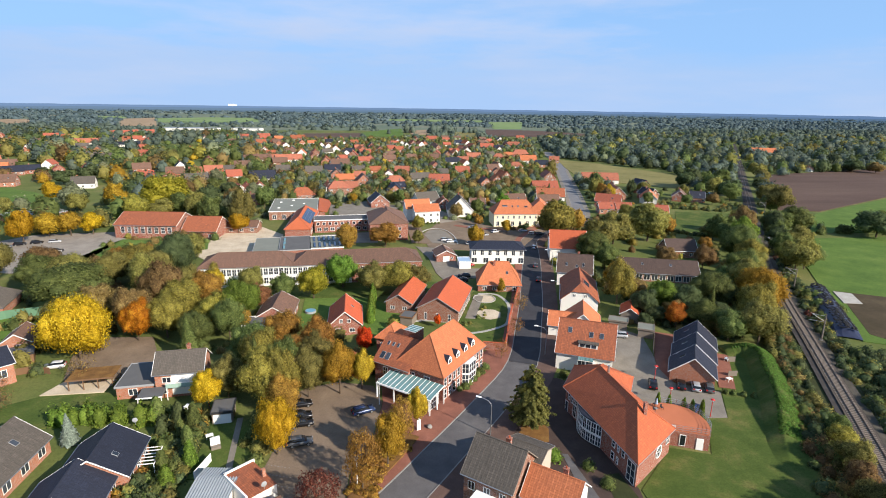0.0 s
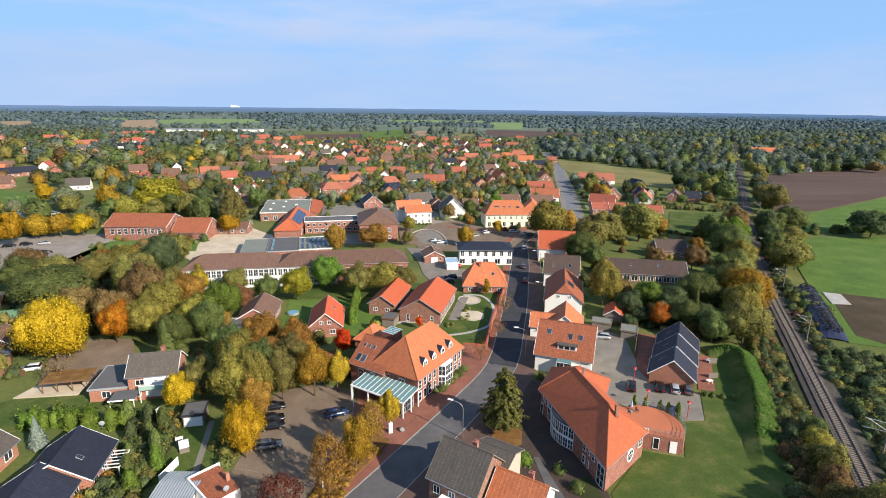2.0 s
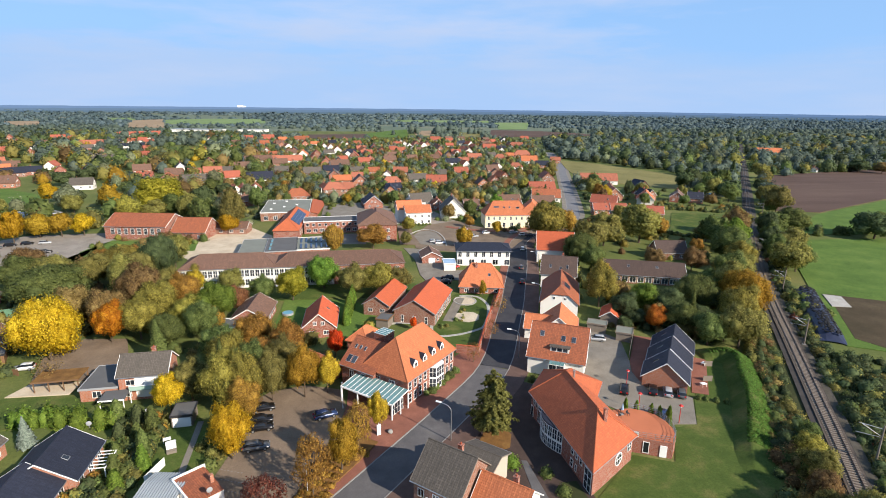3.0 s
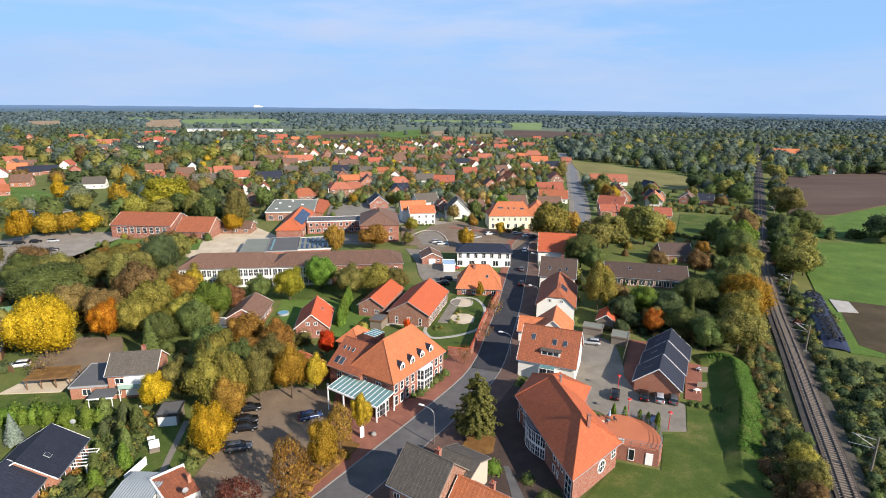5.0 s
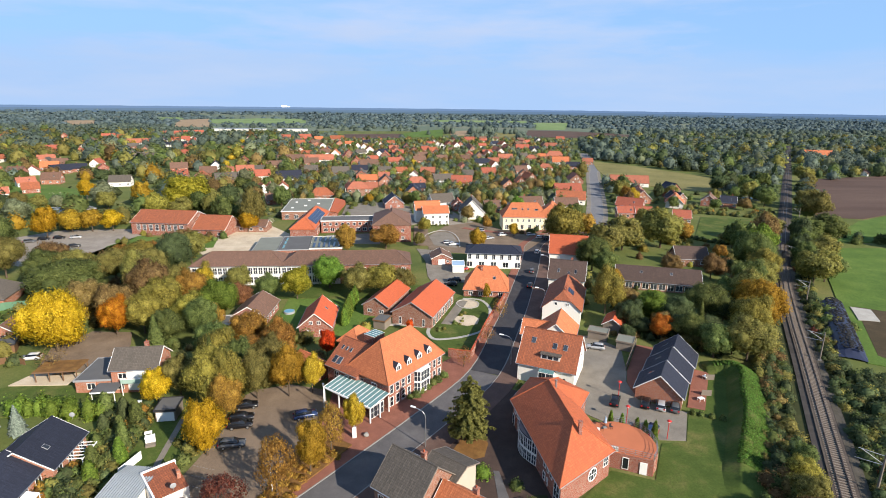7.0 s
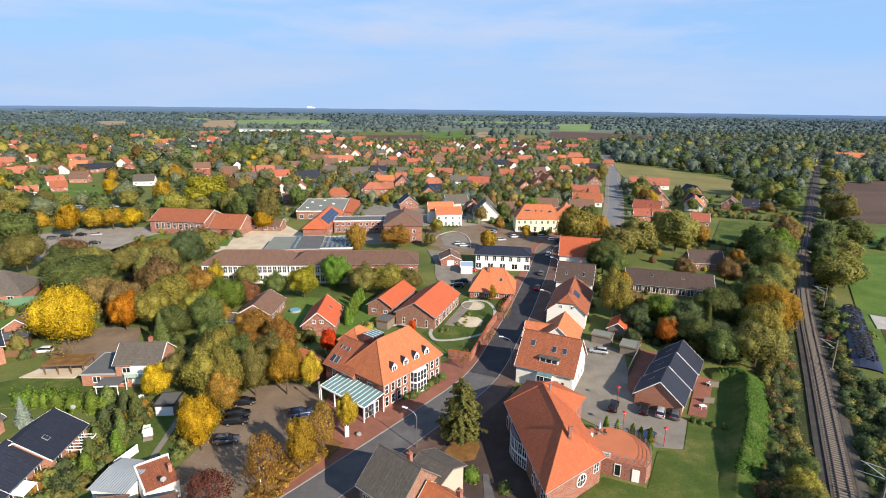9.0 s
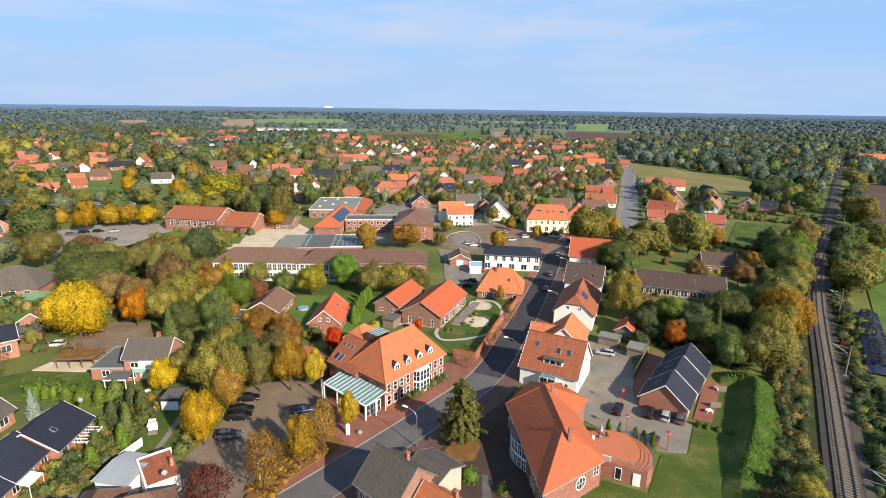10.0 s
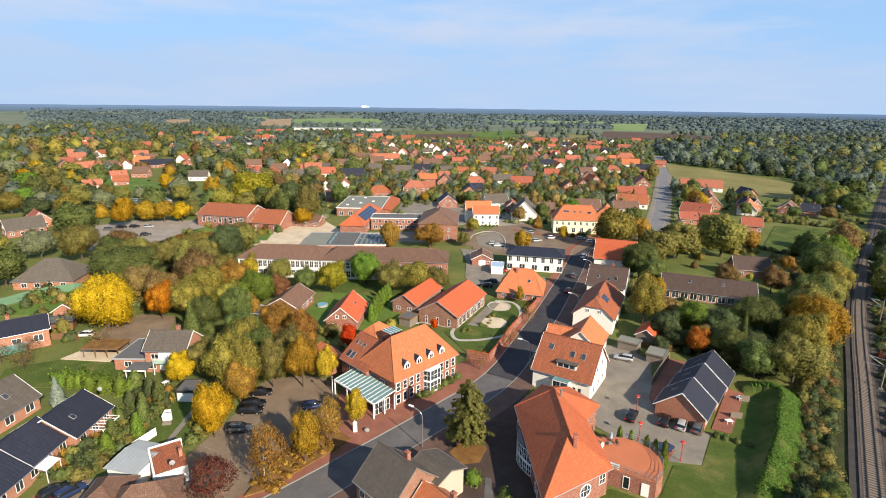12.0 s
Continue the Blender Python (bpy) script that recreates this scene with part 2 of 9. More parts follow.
M = dict(
    tile_orange=roof_tiles("tile_orange", (0.5, 0.165, 0.07), (0.35, 0.11, 0.05), moss=0.2),
    tile_hall=roof_tiles("tile_hall", (0.43, 0.112, 0.045), (0.3, 0.08, 0.036), moss=0.2),
    # village tiles: mossy, and muted in colour to stand for the haze
    tile_village=roof_tiles("tile_village", (0.37, 0.128, 0.075), (0.23, 0.085, 0.055), moss=0.4),
    tile_hazed_red=roof_tiles("tile_hazed_red", (0.36, 0.1, 0.058), (0.22, 0.07, 0.045), moss=0.4),
    tile_red=roof_tiles("tile_red", (0.5, 0.1, 0.04), (0.33, 0.075, 0.035), moss=0.12),
    tile_bright=roof_tiles("tile_bright", (0.44, 0.1, 0.04), (0.34, 0.08, 0.036), moss=0.05),
    tile_rust=roof_tiles("tile_rust", (0.35, 0.108, 0.048), (0.17, 0.062, 0.036), moss=0.6),
    tile_brown=roof_tiles("tile_brown", (0.17, 0.095, 0.065), (0.1, 0.06, 0.045), moss=0.4),
    tile_umber=roof_tiles("tile_umber", (0.085, 0.056, 0.046), (0.055, 0.038, 0.033), moss=0.35),
    tile_grey=roof_tiles("tile_grey", (0.115, 0.098, 0.082), (0.07, 0.062, 0.052), moss=0.5),
    tile_slate=roof_tiles("tile_slate", (0.024, 0.028, 0.045), (0.016, 0.018, 0.028), rough=0.65, moss=0.1),
    brick_red=brick("brick_red", (0.25, 0.078, 0.048)),
    brick_orange=brick("brick_orange", (0.34, 0.125, 0.068)),
    brick_brown=brick("brick_brown", (0.22, 0.09, 0.055)),
    plaster_white=plain("plaster_white", (0.7, 0.68, 0.63), 0.85, amount=0.1),
    plaster_beige=plain("plaster_beige", (0.42, 0.375, 0.31), 0.85, amount=0.15),
    plaster_cream=plain("plaster_cream", (0.8, 0.69, 0.46), 0.85, amount=0.1),
    white=plain("white_paint", (0.8, 0.8, 0.78), 0.45, amount=0.07),
    grey=plain("grey_paint", (0.3, 0.31, 0.32), 0.5),
    dark=plain("dark_paint", (0.03, 0.03, 0.034), 0.45),
    wood=plain("brown_wood", (0.17, 0.095, 0.05), 0.75, amount=0.3),
    old_wood=plain("grey_wood", (0.2, 0.17, 0.14), 0.85, amount=0.3),
    steel=plain("galvanised_steel", (0.42, 0.43, 0.44), 0.4, 0.8),
    felt=plain("roofing_felt", (0.11, 0.11, 0.11), 0.9, amount=0.35, scale=0.6),
    felt_green=plain("green_grey_felt", (0.19, 0.2, 0.17), 0.9, amount=0.3, scale=0.5),
    sheet=plain("corrugated_sheet", (0.27, 0.3, 0.32), 0.6, 0.1, amount=0.3),
    red_paint=plain("red_paint", (0.5, 0.03, 0.025), 0.45),
    green_paint=plain("green_paint", (0.05, 0.27, 0.19), 0.5),
    blue_paint=plain("pale_blue_sheet", (0.3, 0.42, 0.56), 0.5),
    yellow_paint=plain("yellow_paint", (0.75, 0.5, 0.03), 0.5),
    copper_red=plain("red_terrace_paving", (0.46, 0.15, 0.07), 0.8, amount=0.25, scale=0.8),
    bark=plain("bark", (0.11, 0.08, 0.055), 0.95, amount=0.4, scale=2.5),
    asphalt=ground_mix("asphalt", [(0.04, 0.04, 0.045), (0.05, 0.05, 0.056), (0.066, 0.065, 0.07)], 0.25, 0.85, 0.35, 0.15),
    asphalt_light=ground_mix("worn_asphalt", [(0.21, 0.185, 0.155), (0.26, 0.23, 0.195), (0.31, 0.28, 0.24)], 0.2, 0.9, 0.35, 0.15),
    asphalt_old=ground_mix("old_pale_asphalt", [(0.088, 0.084, 0.086), (0.112, 0.107, 0.108), (0.14, 0.133, 0.13)], 0.3, 0.9, 0.35, 0.15),
    setts_brown=ground_mix("brown_setts", [(0.145, 0.108, 0.078), (0.195, 0.146, 0.104), (0.24, 0.182, 0.13)], 0.16, 0.9, 0.5, 0.3),
    setts_red=ground_mix("red_clinker", [(0.19, 0.082, 0.058), (0.24, 0.1, 0.07), (0.29, 0.125, 0.085)], 0.3, 0.9, 0.4, 0.3),
    setts_umber=ground_mix("umber_clinker", [(0.095, 0.06, 0.05), (0.125, 0.08, 0.065), (0.16, 0.1, 0.08)], 0.3, 0.9, 0.4, 0.3),
    # clinker darkened to hold the hall's shade in its colour
    setts_shade=ground_mix("shade_tinted_clinker", [(0.052, 0.037, 0.031), (0.072, 0.049, 0.041), (0.095, 0.065, 0.053)], 0.3, 0.9, 0.4, 0.3),
    setts_grey=ground_mix("grey_paving", [(0.16, 0.143, 0.12), (0.205, 0.184, 0.154), (0.245, 0.222, 0.185)], 0.25, 0.9, 0.35, 0.2),
    setts_pale=ground_mix("pale_paving", [(0.3, 0.29, 0.26), (0.38, 0.365, 0.33), (0.45, 0.43, 0.39)], 0.3, 0.9, 0.3, 0.2),
    asphalt_blue=ground_mix("blue_grey_asphalt", [(0.14, 0.142, 0.15), (0.17, 0.172, 0.18), (0.205, 0.205, 0.21)], 0.2, 0.9, 0.35, 0.15),
    sand=ground_mix("pale_sand", [(0.4, 0.33, 0.24), (0.5, 0.42, 0.31), (0.58, 0.5, 0.38)], 0.2, 0.95, 0.3, 0.3),
    kerb=plain("kerb_stone", (0.25, 0.24, 0.225), 0.85, amount=0.25),
    # grass also carries the tone of shaded lawns, grass_lit that of sunlit ones
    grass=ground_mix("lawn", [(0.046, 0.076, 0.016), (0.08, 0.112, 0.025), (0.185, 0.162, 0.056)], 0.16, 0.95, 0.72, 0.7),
    grass_lit=ground_mix("fresh_sunlit_grass", [(0.066, 0.118, 0.024), (0.098, 0.162, 0.033), (0.14, 0.198, 0.046)], 0.09, 0.95, 0.62, 0.7),
    meadow=ground_mix("dry_meadow", [(0.13, 0.125, 0.045), (0.195, 0.175, 0.068), (0.26, 0.225, 0.09)], 0.035, 0.95, 0.4, 0.5),
    stubble=ground_mix("stubble", [(0.24, 0.17, 0.1), (0.3, 0.22, 0.14), (0.36, 0.28, 0.18)], 0.02, 0.95, 0.35, 0.5),
    # green of the far fields, paled for the haze before them
    pasture_haze=ground_mix("hazed_pasture", [(0.13, 0.19, 0.075), (0.17, 0.235, 0.095), (0.21, 0.265, 0.11)], 0.01, 0.95, 0.3, 0.4),
    soil=ground_mix("ploughed_soil", [(0.075, 0.048, 0.038), (0.1, 0.066, 0.052), (0.13, 0.088, 0.068)], 0.02, 0.95, 0.35, 0.6, (0.4, 2.2, 1)),
    soil_damp=ground_mix("damp_soil", [(0.05, 0.04, 0.022), (0.075, 0.056, 0.034), (0.1, 0.078, 0.046)], 0.12, 0.95, 0.5, 0.7),
    ground=ground_mix("garden_ground", [(0.075, 0.1, 0.028), (0.125, 0.145, 0.042), (0.2, 0.178, 0.07)], 0.045, 0.95, 0.6, 0.6),
    # ground greyed and blued, distance haze mixed into its base colour
    haze_ground=ground_mix("hazed_land", [(0.095, 0.13, 0.095), (0.135, 0.165, 0.115), (0.2, 0.19, 0.14)], 0.004, 0.95, 0.5, 0.2),
    litter=ground_mix("leaf_litter", [(0.12, 0.062, 0.024), (0.2, 0.105, 0.035), (0.28, 0.16, 0.05)], 0.5, 0.95, 0.5, 0.5),
    ballast=ground_mix("ballast", [(0.075, 0.061, 0.052), (0.105, 0.086, 0.072), (0.145, 0.118, 0.098)], 0.8, 0.95, 0.6, 0.8),
    gravel=ground_mix("gravel_path", [(0.062, 0.056, 0.044), (0.088, 0.078, 0.062), (0.12, 0.105, 0.086)], 0.6, 0.95, 0.4, 0.5),
    dark_ground=ground_mix("dark_ground", [(0.028, 0.034, 0.014), (0.045, 0.052, 0.02), (0.075, 0.068, 0.03)], 0.4, 0.95, 0.5, 0.8),
    cinder=ground_mix("cinder_path", [(0.042, 0.038, 0.036), (0.058, 0.052, 0.049), (0.085, 0.075, 0.068)], 0.5, 0.95, 0.4, 0.5),
)
_g = Mat("window_glass", 0.06, 0, 0.6)
M["glass"] = _g.colour(_g.mix(_g.random(), (0.012, 0.015, 0.02), (0.05, 0.06, 0.075))).m
_g = Mat("canopy_glass", 0.12, 0, 0.6)
M["canopy_glass"] = _g.colour(_g.mix(_g.noise(0.6, 4), (0.08, 0.17, 0.17), (0.15, 0.26, 0.26))).m
_g = Mat("solar_glass", 0.15, 0, 0.5)
M["solar"] = _g.colour((0.018, 0.026, 0.06)).m
_g = Mat("car_glass", 0.05, 0, 0.6)
M["car_glass"] = _g.colour((0.012, 0.014, 0.017)).m
_g = Mat("tyre_rubber", 0.85)
M["tyre"] = _g.colour((0.014, 0.014, 0.014)).m
_g = Mat("tail_lamp", 0.25)
M["tail"] = _g.colour((0.35, 0.01, 0.01)).m
LEAF = dict(
    yellow=leaves("leaf_yellow", (0.42, 0.275, 0.014), (0.6, 0.41, 0.022), (0.7, 0.5, 0.045)),
    gold=leaves("leaf_gold", (0.36, 0.24, 0.026), (0.5, 0.345, 0.036), (0.6, 0.43, 0.055)),
    orange=leaves("leaf_orange", (0.5, 0.22, 0.016), (0.7, 0.36, 0.022), (0.76, 0.46, 0.03)),
    rust=leaves("leaf_rust", (0.27, 0.15, 0.035), (0.39, 0.22, 0.047), (0.5, 0.31, 0.064)),
    brown=leaves("leaf_brown", (0.2, 0.135, 0.055), (0.285, 0.195, 0.075), (0.36, 0.265, 0.1)),
    olive=leaves("leaf_olive", (0.18, 0.168, 0.05), (0.262, 0.24, 0.068), (0.345, 0.31, 0.092)),
    yellowolive=leaves("leaf_yellow_green", (0.22, 0.2, 0.045), (0.335, 0.295, 0.062), (0.44, 0.385, 0.088)),
    lemon=leaves("leaf_lemon", (0.244, 0.244, 0.024), (0.403, 0.378, 0.037), (0.512, 0.464, 0.061)),
    green=leaves("leaf_green", (0.11, 0.145, 0.045), (0.16, 0.202, 0.06), (0.215, 0.255, 0.08)),
    fresh=leaves("leaf_fresh_green", (0.122, 0.201, 0.032), (0.183, 0.281, 0.044), (0.244, 0.342, 0.061)),
    dark=leaves("leaf_dark_green", (0.055, 0.078, 0.032), (0.078, 0.105, 0.042), (0.105, 0.132, 0.054), 0.3),
    red=leaves("leaf_red", (0.48, 0.042, 0.012), (0.66, 0.07, 0.016), (0.74, 0.12, 0.025)),
    copper=leaves("leaf_copper", (0.17, 0.07, 0.042), (0.25, 0.1, 0.055), (0.32, 0.14, 0.07)),
    moss=leaves("leaf_moss", (0.15, 0.155, 0.045), (0.215, 0.215, 0.06), (0.28, 0.275, 0.082)),
    # leaf tone greyed for the haze over the village trees
    sage=leaves("leaf_haze_sage", (0.18, 0.205, 0.118), (0.245, 0.272, 0.155), (0.31, 0.335, 0.195)),
    amber=leaves("leaf_red_orange", (0.36, 0.12, 0.02), (0.5, 0.18, 0.026), (0.6, 0.27, 0.035)),
    silver=leaves("leaf_silver", (0.14, 0.18, 0.15), (0.2, 0.25, 0.21), (0.28, 0.33, 0.28), 0.2),
    # wood and far: leaf tones blued to hold the distance haze
    wood=leaves("leaf_haze_green", (0.082, 0.112, 0.092), (0.104, 0.138, 0.108), (0.132, 0.166, 0.122), 0.3),
    far=leaves("leaf_far_haze", (0.072, 0.108, 0.118), (0.088, 0.124, 0.13), (0.108, 0.142, 0.136), 0.2),
)


# ------------------------------------------------------------------ mesh helpers
def metric_uv(bm):
    """UV in metres on every face: u level along the face, v up it."""
    lay = bm.loops.layers.uv.verify()
    for f in bm.faces:
        n = f.normal
        if abs(n.z) > 0.98:
            u, v = Vector((1, 0, 0)), Vector((0, 1, 0))
        else:
            u = Vector((-n.y, n.x, 0)).normalized()
            v = n.cross(u)
        for lp in f.loops:
            lp[lay].uv = (lp.vert.co.dot(u), lp.vert.co.dot(v))


def mesh_of(name, bm, *mats, smooth=False):
    bm.normal_update()
    metric_uv(bm)
    me = bpy.data.meshes.new(name)
    bm.to_mesh(me)
    bm.free()
    for m in mats:
        me.materials.append(m)
    if smooth:
        me.polygons.foreach_set("use_smooth", [True] * len(me.polygons))
    return me


def part(name, bm, material, parent, label="", m=None, smooth=False):
    """One mesh object under a thing or under a part. bm may be a bmesh or a finished mesh."""
    me = bm if isinstance(bm, bpy.types.Mesh) else mesh_of(name, bm, material, smooth=smooth)
    ob = new(name, me)
    ob.parent = parent
    if m is not None:
        ob.matrix_basis = m
    return tagged(ob, label)


def thing(name, label, category, x, y, z=0.0, rot=0.0, group="", kind=""):
    ob = new(name)
    ob.empty_display_size = 0.3
    ob.matrix_basis = pose(x, y, z, 0, 0, rot)
    return tagged(ob, label, category, group, kind)


def box(bm, x0, x1, y0, y1, z0, z1, mat=0, m=None):
    vs = [bm.verts.new((x, y, z)) for z in (z0, z1) for y in (y0, y1) for x in (x0, x1)]
    if m is not None:
        for v in vs:
            v.co = m @ v.co
    for q in ((0, 2, 3, 1), (4, 5, 7, 6), (0, 1, 5, 4), (1, 3, 7, 5), (3, 2, 6, 7), (2, 0, 4, 6)):
        bm.faces.new([vs[i] for i in q]).material_index = mat
    return vs


def boxes(*sizes):
    bm = bmesh.new()
    for s in sizes:
        box(bm, *s)
    return bm


def tube(bm, a, b, r0, r1=None, sides=8, cap=True):
    a, b = Vector(a), Vector(b)
    r1 = r0 if r1 is None else r1
    q = (b - a).to_track_quat("Z", "Y")
    rings = []
    for p, r in ((a, r0), (b, r1)):
        rings.append([bm.verts.new(p + q @ Vector((r * math.cos(6.28319 * i / sides), r * math.sin(6.28319 * i / sides), 0))) for i in range(sides)])
    for i in range(sides):
        j = (i + 1) % sides
        bm.faces.new((rings[0][i], rings[0][j], rings[1][j], rings[1][i]))
    if cap:
        bm.faces.new(rings[0][::-1])
        bm.faces.new(rings[1])


def solid(verts, faces, thick):
    """A shell of the given top faces with a thickness straight down, closed at its rims."""
    bm = bmesh.new()
    top = [bm.verts.new(v) for v in verts]
    low = [bm.verts.new((v[0], v[1], v[2] - thick)) for v in verts]
    edges = set()
    for f in faces:
        bm.faces.new([top[i] for i in f])
        bm.faces.new([low[i] for i in reversed(f)])
        for a, b in zip(f, f[1:] + f[:1]):
            edges.add((a, b))
    for a, b in edges:
        if (b, a) not in edges:
            bm.faces.new((top[b], top[a], low[a], low[b]))
    return bm


def smooth_line(pts, step=4.0):
    """Points along a smooth curve through pts."""
    out, p = [], [Vector(q) for q in pts]
    for i in range(len(p) - 1):
        a, b, c, d = p[max(i - 1, 0)], p[i], p[i + 1], p[min(i + 2, len(p) - 1)]
        n = max(1, int((c - b).length / step))
        for k in range(n):
            t = k / n
            out.append(0.5 * ((2 * b) + (c - a) * t + (2 * a - 5 * b + 4 * c - d) * t * t + (3 * b - a - 3 * c + d) * t ** 3))
    return out + [p[-1]]


def ribbon(pts, left, right, z, thick=0.3):
    """A solid strip along pts, from left to right metres beside the line."""
    bm, prev = bmesh.new(), None
    for i, p in enumerate(pts):
        d = (pts[min(i + 1, len(pts) - 1)] - pts[max(i - 1, 0)]).normalized()
        n = Vector((-d.y, d.x))
        row = [bm.verts.new((p.x + n.x * o, p.y + n.y * o, h)) for o, h in ((left, z), (right, z), (right, z - thick), (left, z - thick))]
        if prev:
            for k in range(4):
                bm.faces.new((prev[k], prev[(k + 1) % 4], row[(k + 1) % 4], row[k]))
        prev = row
    bmesh.ops.recalc_face_normals(bm, faces=bm.faces)
    return bm


def slab(pts, z, thick=0.3):
    area = sum(a[0] * b[1] - b[0] * a[1] for a, b in zip(pts, pts[1:] + pts[:1]))
    pts = pts if area > 0 else pts[::-1]
    return solid([(x, y, z) for x, y in pts], [list(range(len(pts)))], thick)


def setting(name, bm, material, label, category):
    ob = new(name, mesh_of(name, bm, material))
    return tagged(ob, label, category, kind="structure")


# ------------------------------------------------------------------ windows, doors, houses
_made = {}


def window_mesh(w, h, cols=2, rows=1, frame_mat="white"):
    """Frame and bars round a recessed pane; the outer face looks along -y and the sill is at z = 0."""
    key = (round(w, 2), round(h, 2), cols, rows, frame_mat)
    if key not in _made:
        f, bm = 0.09, bmesh.new()
        box(bm, -w / 2, w / 2, -0.04, 0.1, 0, f)
        box(bm, -w / 2, w / 2, -0.04, 0.1, h - f, h)
        box(bm, -w / 2, -w / 2 + f, -0.04, 0.1, f, h - f)
        box(bm, w / 2 - f, w / 2, -0.04, 0.1, f, h - f)
        for i in range(1, cols):
            x = -w / 2 + w * i / cols
            box(bm, x - 0.04, x + 0.04, -0.035, 0.06, f, h - f)
        for j in range(1, rows):
            z = h * j / rows
            box(bm, -w / 2 + f, w / 2 - f, -0.03, 0.05, z - 0.03, z + 0.03)
        frame_me = mesh_of("window", bm, M[frame_mat])
        pane_me = mesh_of("pane", boxes((-w / 2 + f, w / 2 - f, -0.012, 0.0, f, h - f)), M["glass"])
        _made[key] = frame_me, pane_me
    return _made[key]


def put_window(parent, m, w, h, cols=2, rows=1, frame_mat="white", name="window", joined=False):
    if joined:                                  # frame and pane in one mesh, for houses far off
        key = ("far", round(w, 2), round(h, 2))
        if key not in _made:
            bm = bmesh.new()
            box(bm, -w / 2, w / 2, -0.04, 0.08, 0, h, 0)
            for sx in (-1, 1):
                box(bm, sx * w / 4 - w / 4 + 0.09, sx * w / 4 + w / 4 - 0.09, -0.05, -0.03, 0.1, h - 0.1, 1)
            _made[key] = mesh_of("window", bm, M[frame_mat], M["glass"])
        return part(name, _made[key], None, parent, m=m)
    a, b = window_mesh(w, h, cols, rows, frame_mat)
    fr = part(name, a, None, parent, m=m)
    part("pane", b, None, fr)
    return fr


def side_frames(l, w):
    """For each side of a block: the pose of its middle at the ground, outer face along -y, and its length."""
    return dict(s=(pose(0, -w / 2, 0), l), e=(pose(l / 2, 0, 0, 0, 0, 90), w), n=(pose(0, w / 2, 0, 0, 0, 180), l), w=(pose(-l / 2, 0, 0, 0, 0, -90), w))


def wall_with_openings(bm, m, length, height, holes, depth=0.14):
    """A wall face with real openings and their reveals. Holes: middle, sill, width, height."""
    holes = [h for h in holes if h[1] + h[3] < height - 0.02]
    xs = sorted({-length / 2, length / 2, *(round(h[0] + s * h[2] / 2, 3) for h in holes for s in (-1, 1))})
    zs = sorted({0.0, height, *(round(h[1] + s, 3) for h in holes for s in (0, h[3]))})
    zs = [z for z in zs if 0 <= z <= height]

    def quad(*c):
        bm.faces.new([bm.verts.new(m @ Vector(p)) for p in c])

    for x0, x1 in zip(xs, xs[1:]):
        for z0, z1 in zip(zs, zs[1:]):
            mx, mz = (x0 + x1) / 2, (z0 + z1) / 2
            if not any(abs(mx - h[0]) < h[2] / 2 and h[1] < mz < h[1] + h[3] for h in holes):
                quad((x0, 0, z0), (x1, 0, z0), (x1, 0, z1), (x0, 0, z1))
    for u, z, w, h in holes:
        a, b, t = u - w / 2, u + w / 2, z + h
        quad((a, 0, z), (a, depth, z), (a, depth, t), (a, 0, t))
        quad((b, depth, z), (b, 0, z), (b, 0, t), (b, depth, t))
        quad((a, depth, z), (a, 0, z), (b, 0, z), (b, depth, z))
        quad((a, 0, t), (a, depth, t), (b, depth, t), (b, 0, t))
        quad((a, depth, z), (b, depth, z), (b, depth, t), (a, depth, t))


def roof_shape(l, w, ze, rz, style, inset):
    """Corners and faces of a roof over l x w, ridge along x."""
    a, b = l / 2, w / 2
    v = [(-a, -b, ze), (a, -b, ze), (a, b, ze), (-a, b, ze)]
    if style == "hip":
        v += [(-a + inset, 0, rz), (a - inset, 0, rz)]
        return v, [[0, 1, 5, 4], [2, 3, 4, 5], [1, 2, 5], [3, 0, 4]]
    if style == "gable":
        v += [(-a, 0, rz), (a, 0, rz)]
        return v, [[0, 1, 5, 4], [2, 3, 4, 5]]
    k = 0.42                                   # half hip: the gable is cut off above
    zk, bk = rz - (rz - ze) * k, b * k
    v += [(-a + inset, 0, rz), (a - inset, 0, rz), (-a, -bk, zk), (a, -bk, zk), (a, bk, zk), (-a, bk, zk)]
    return v, [[0, 1, 7, 5, 4, 6], [2, 3, 9, 4, 5, 8], [7, 8, 5], [9, 6, 4]]


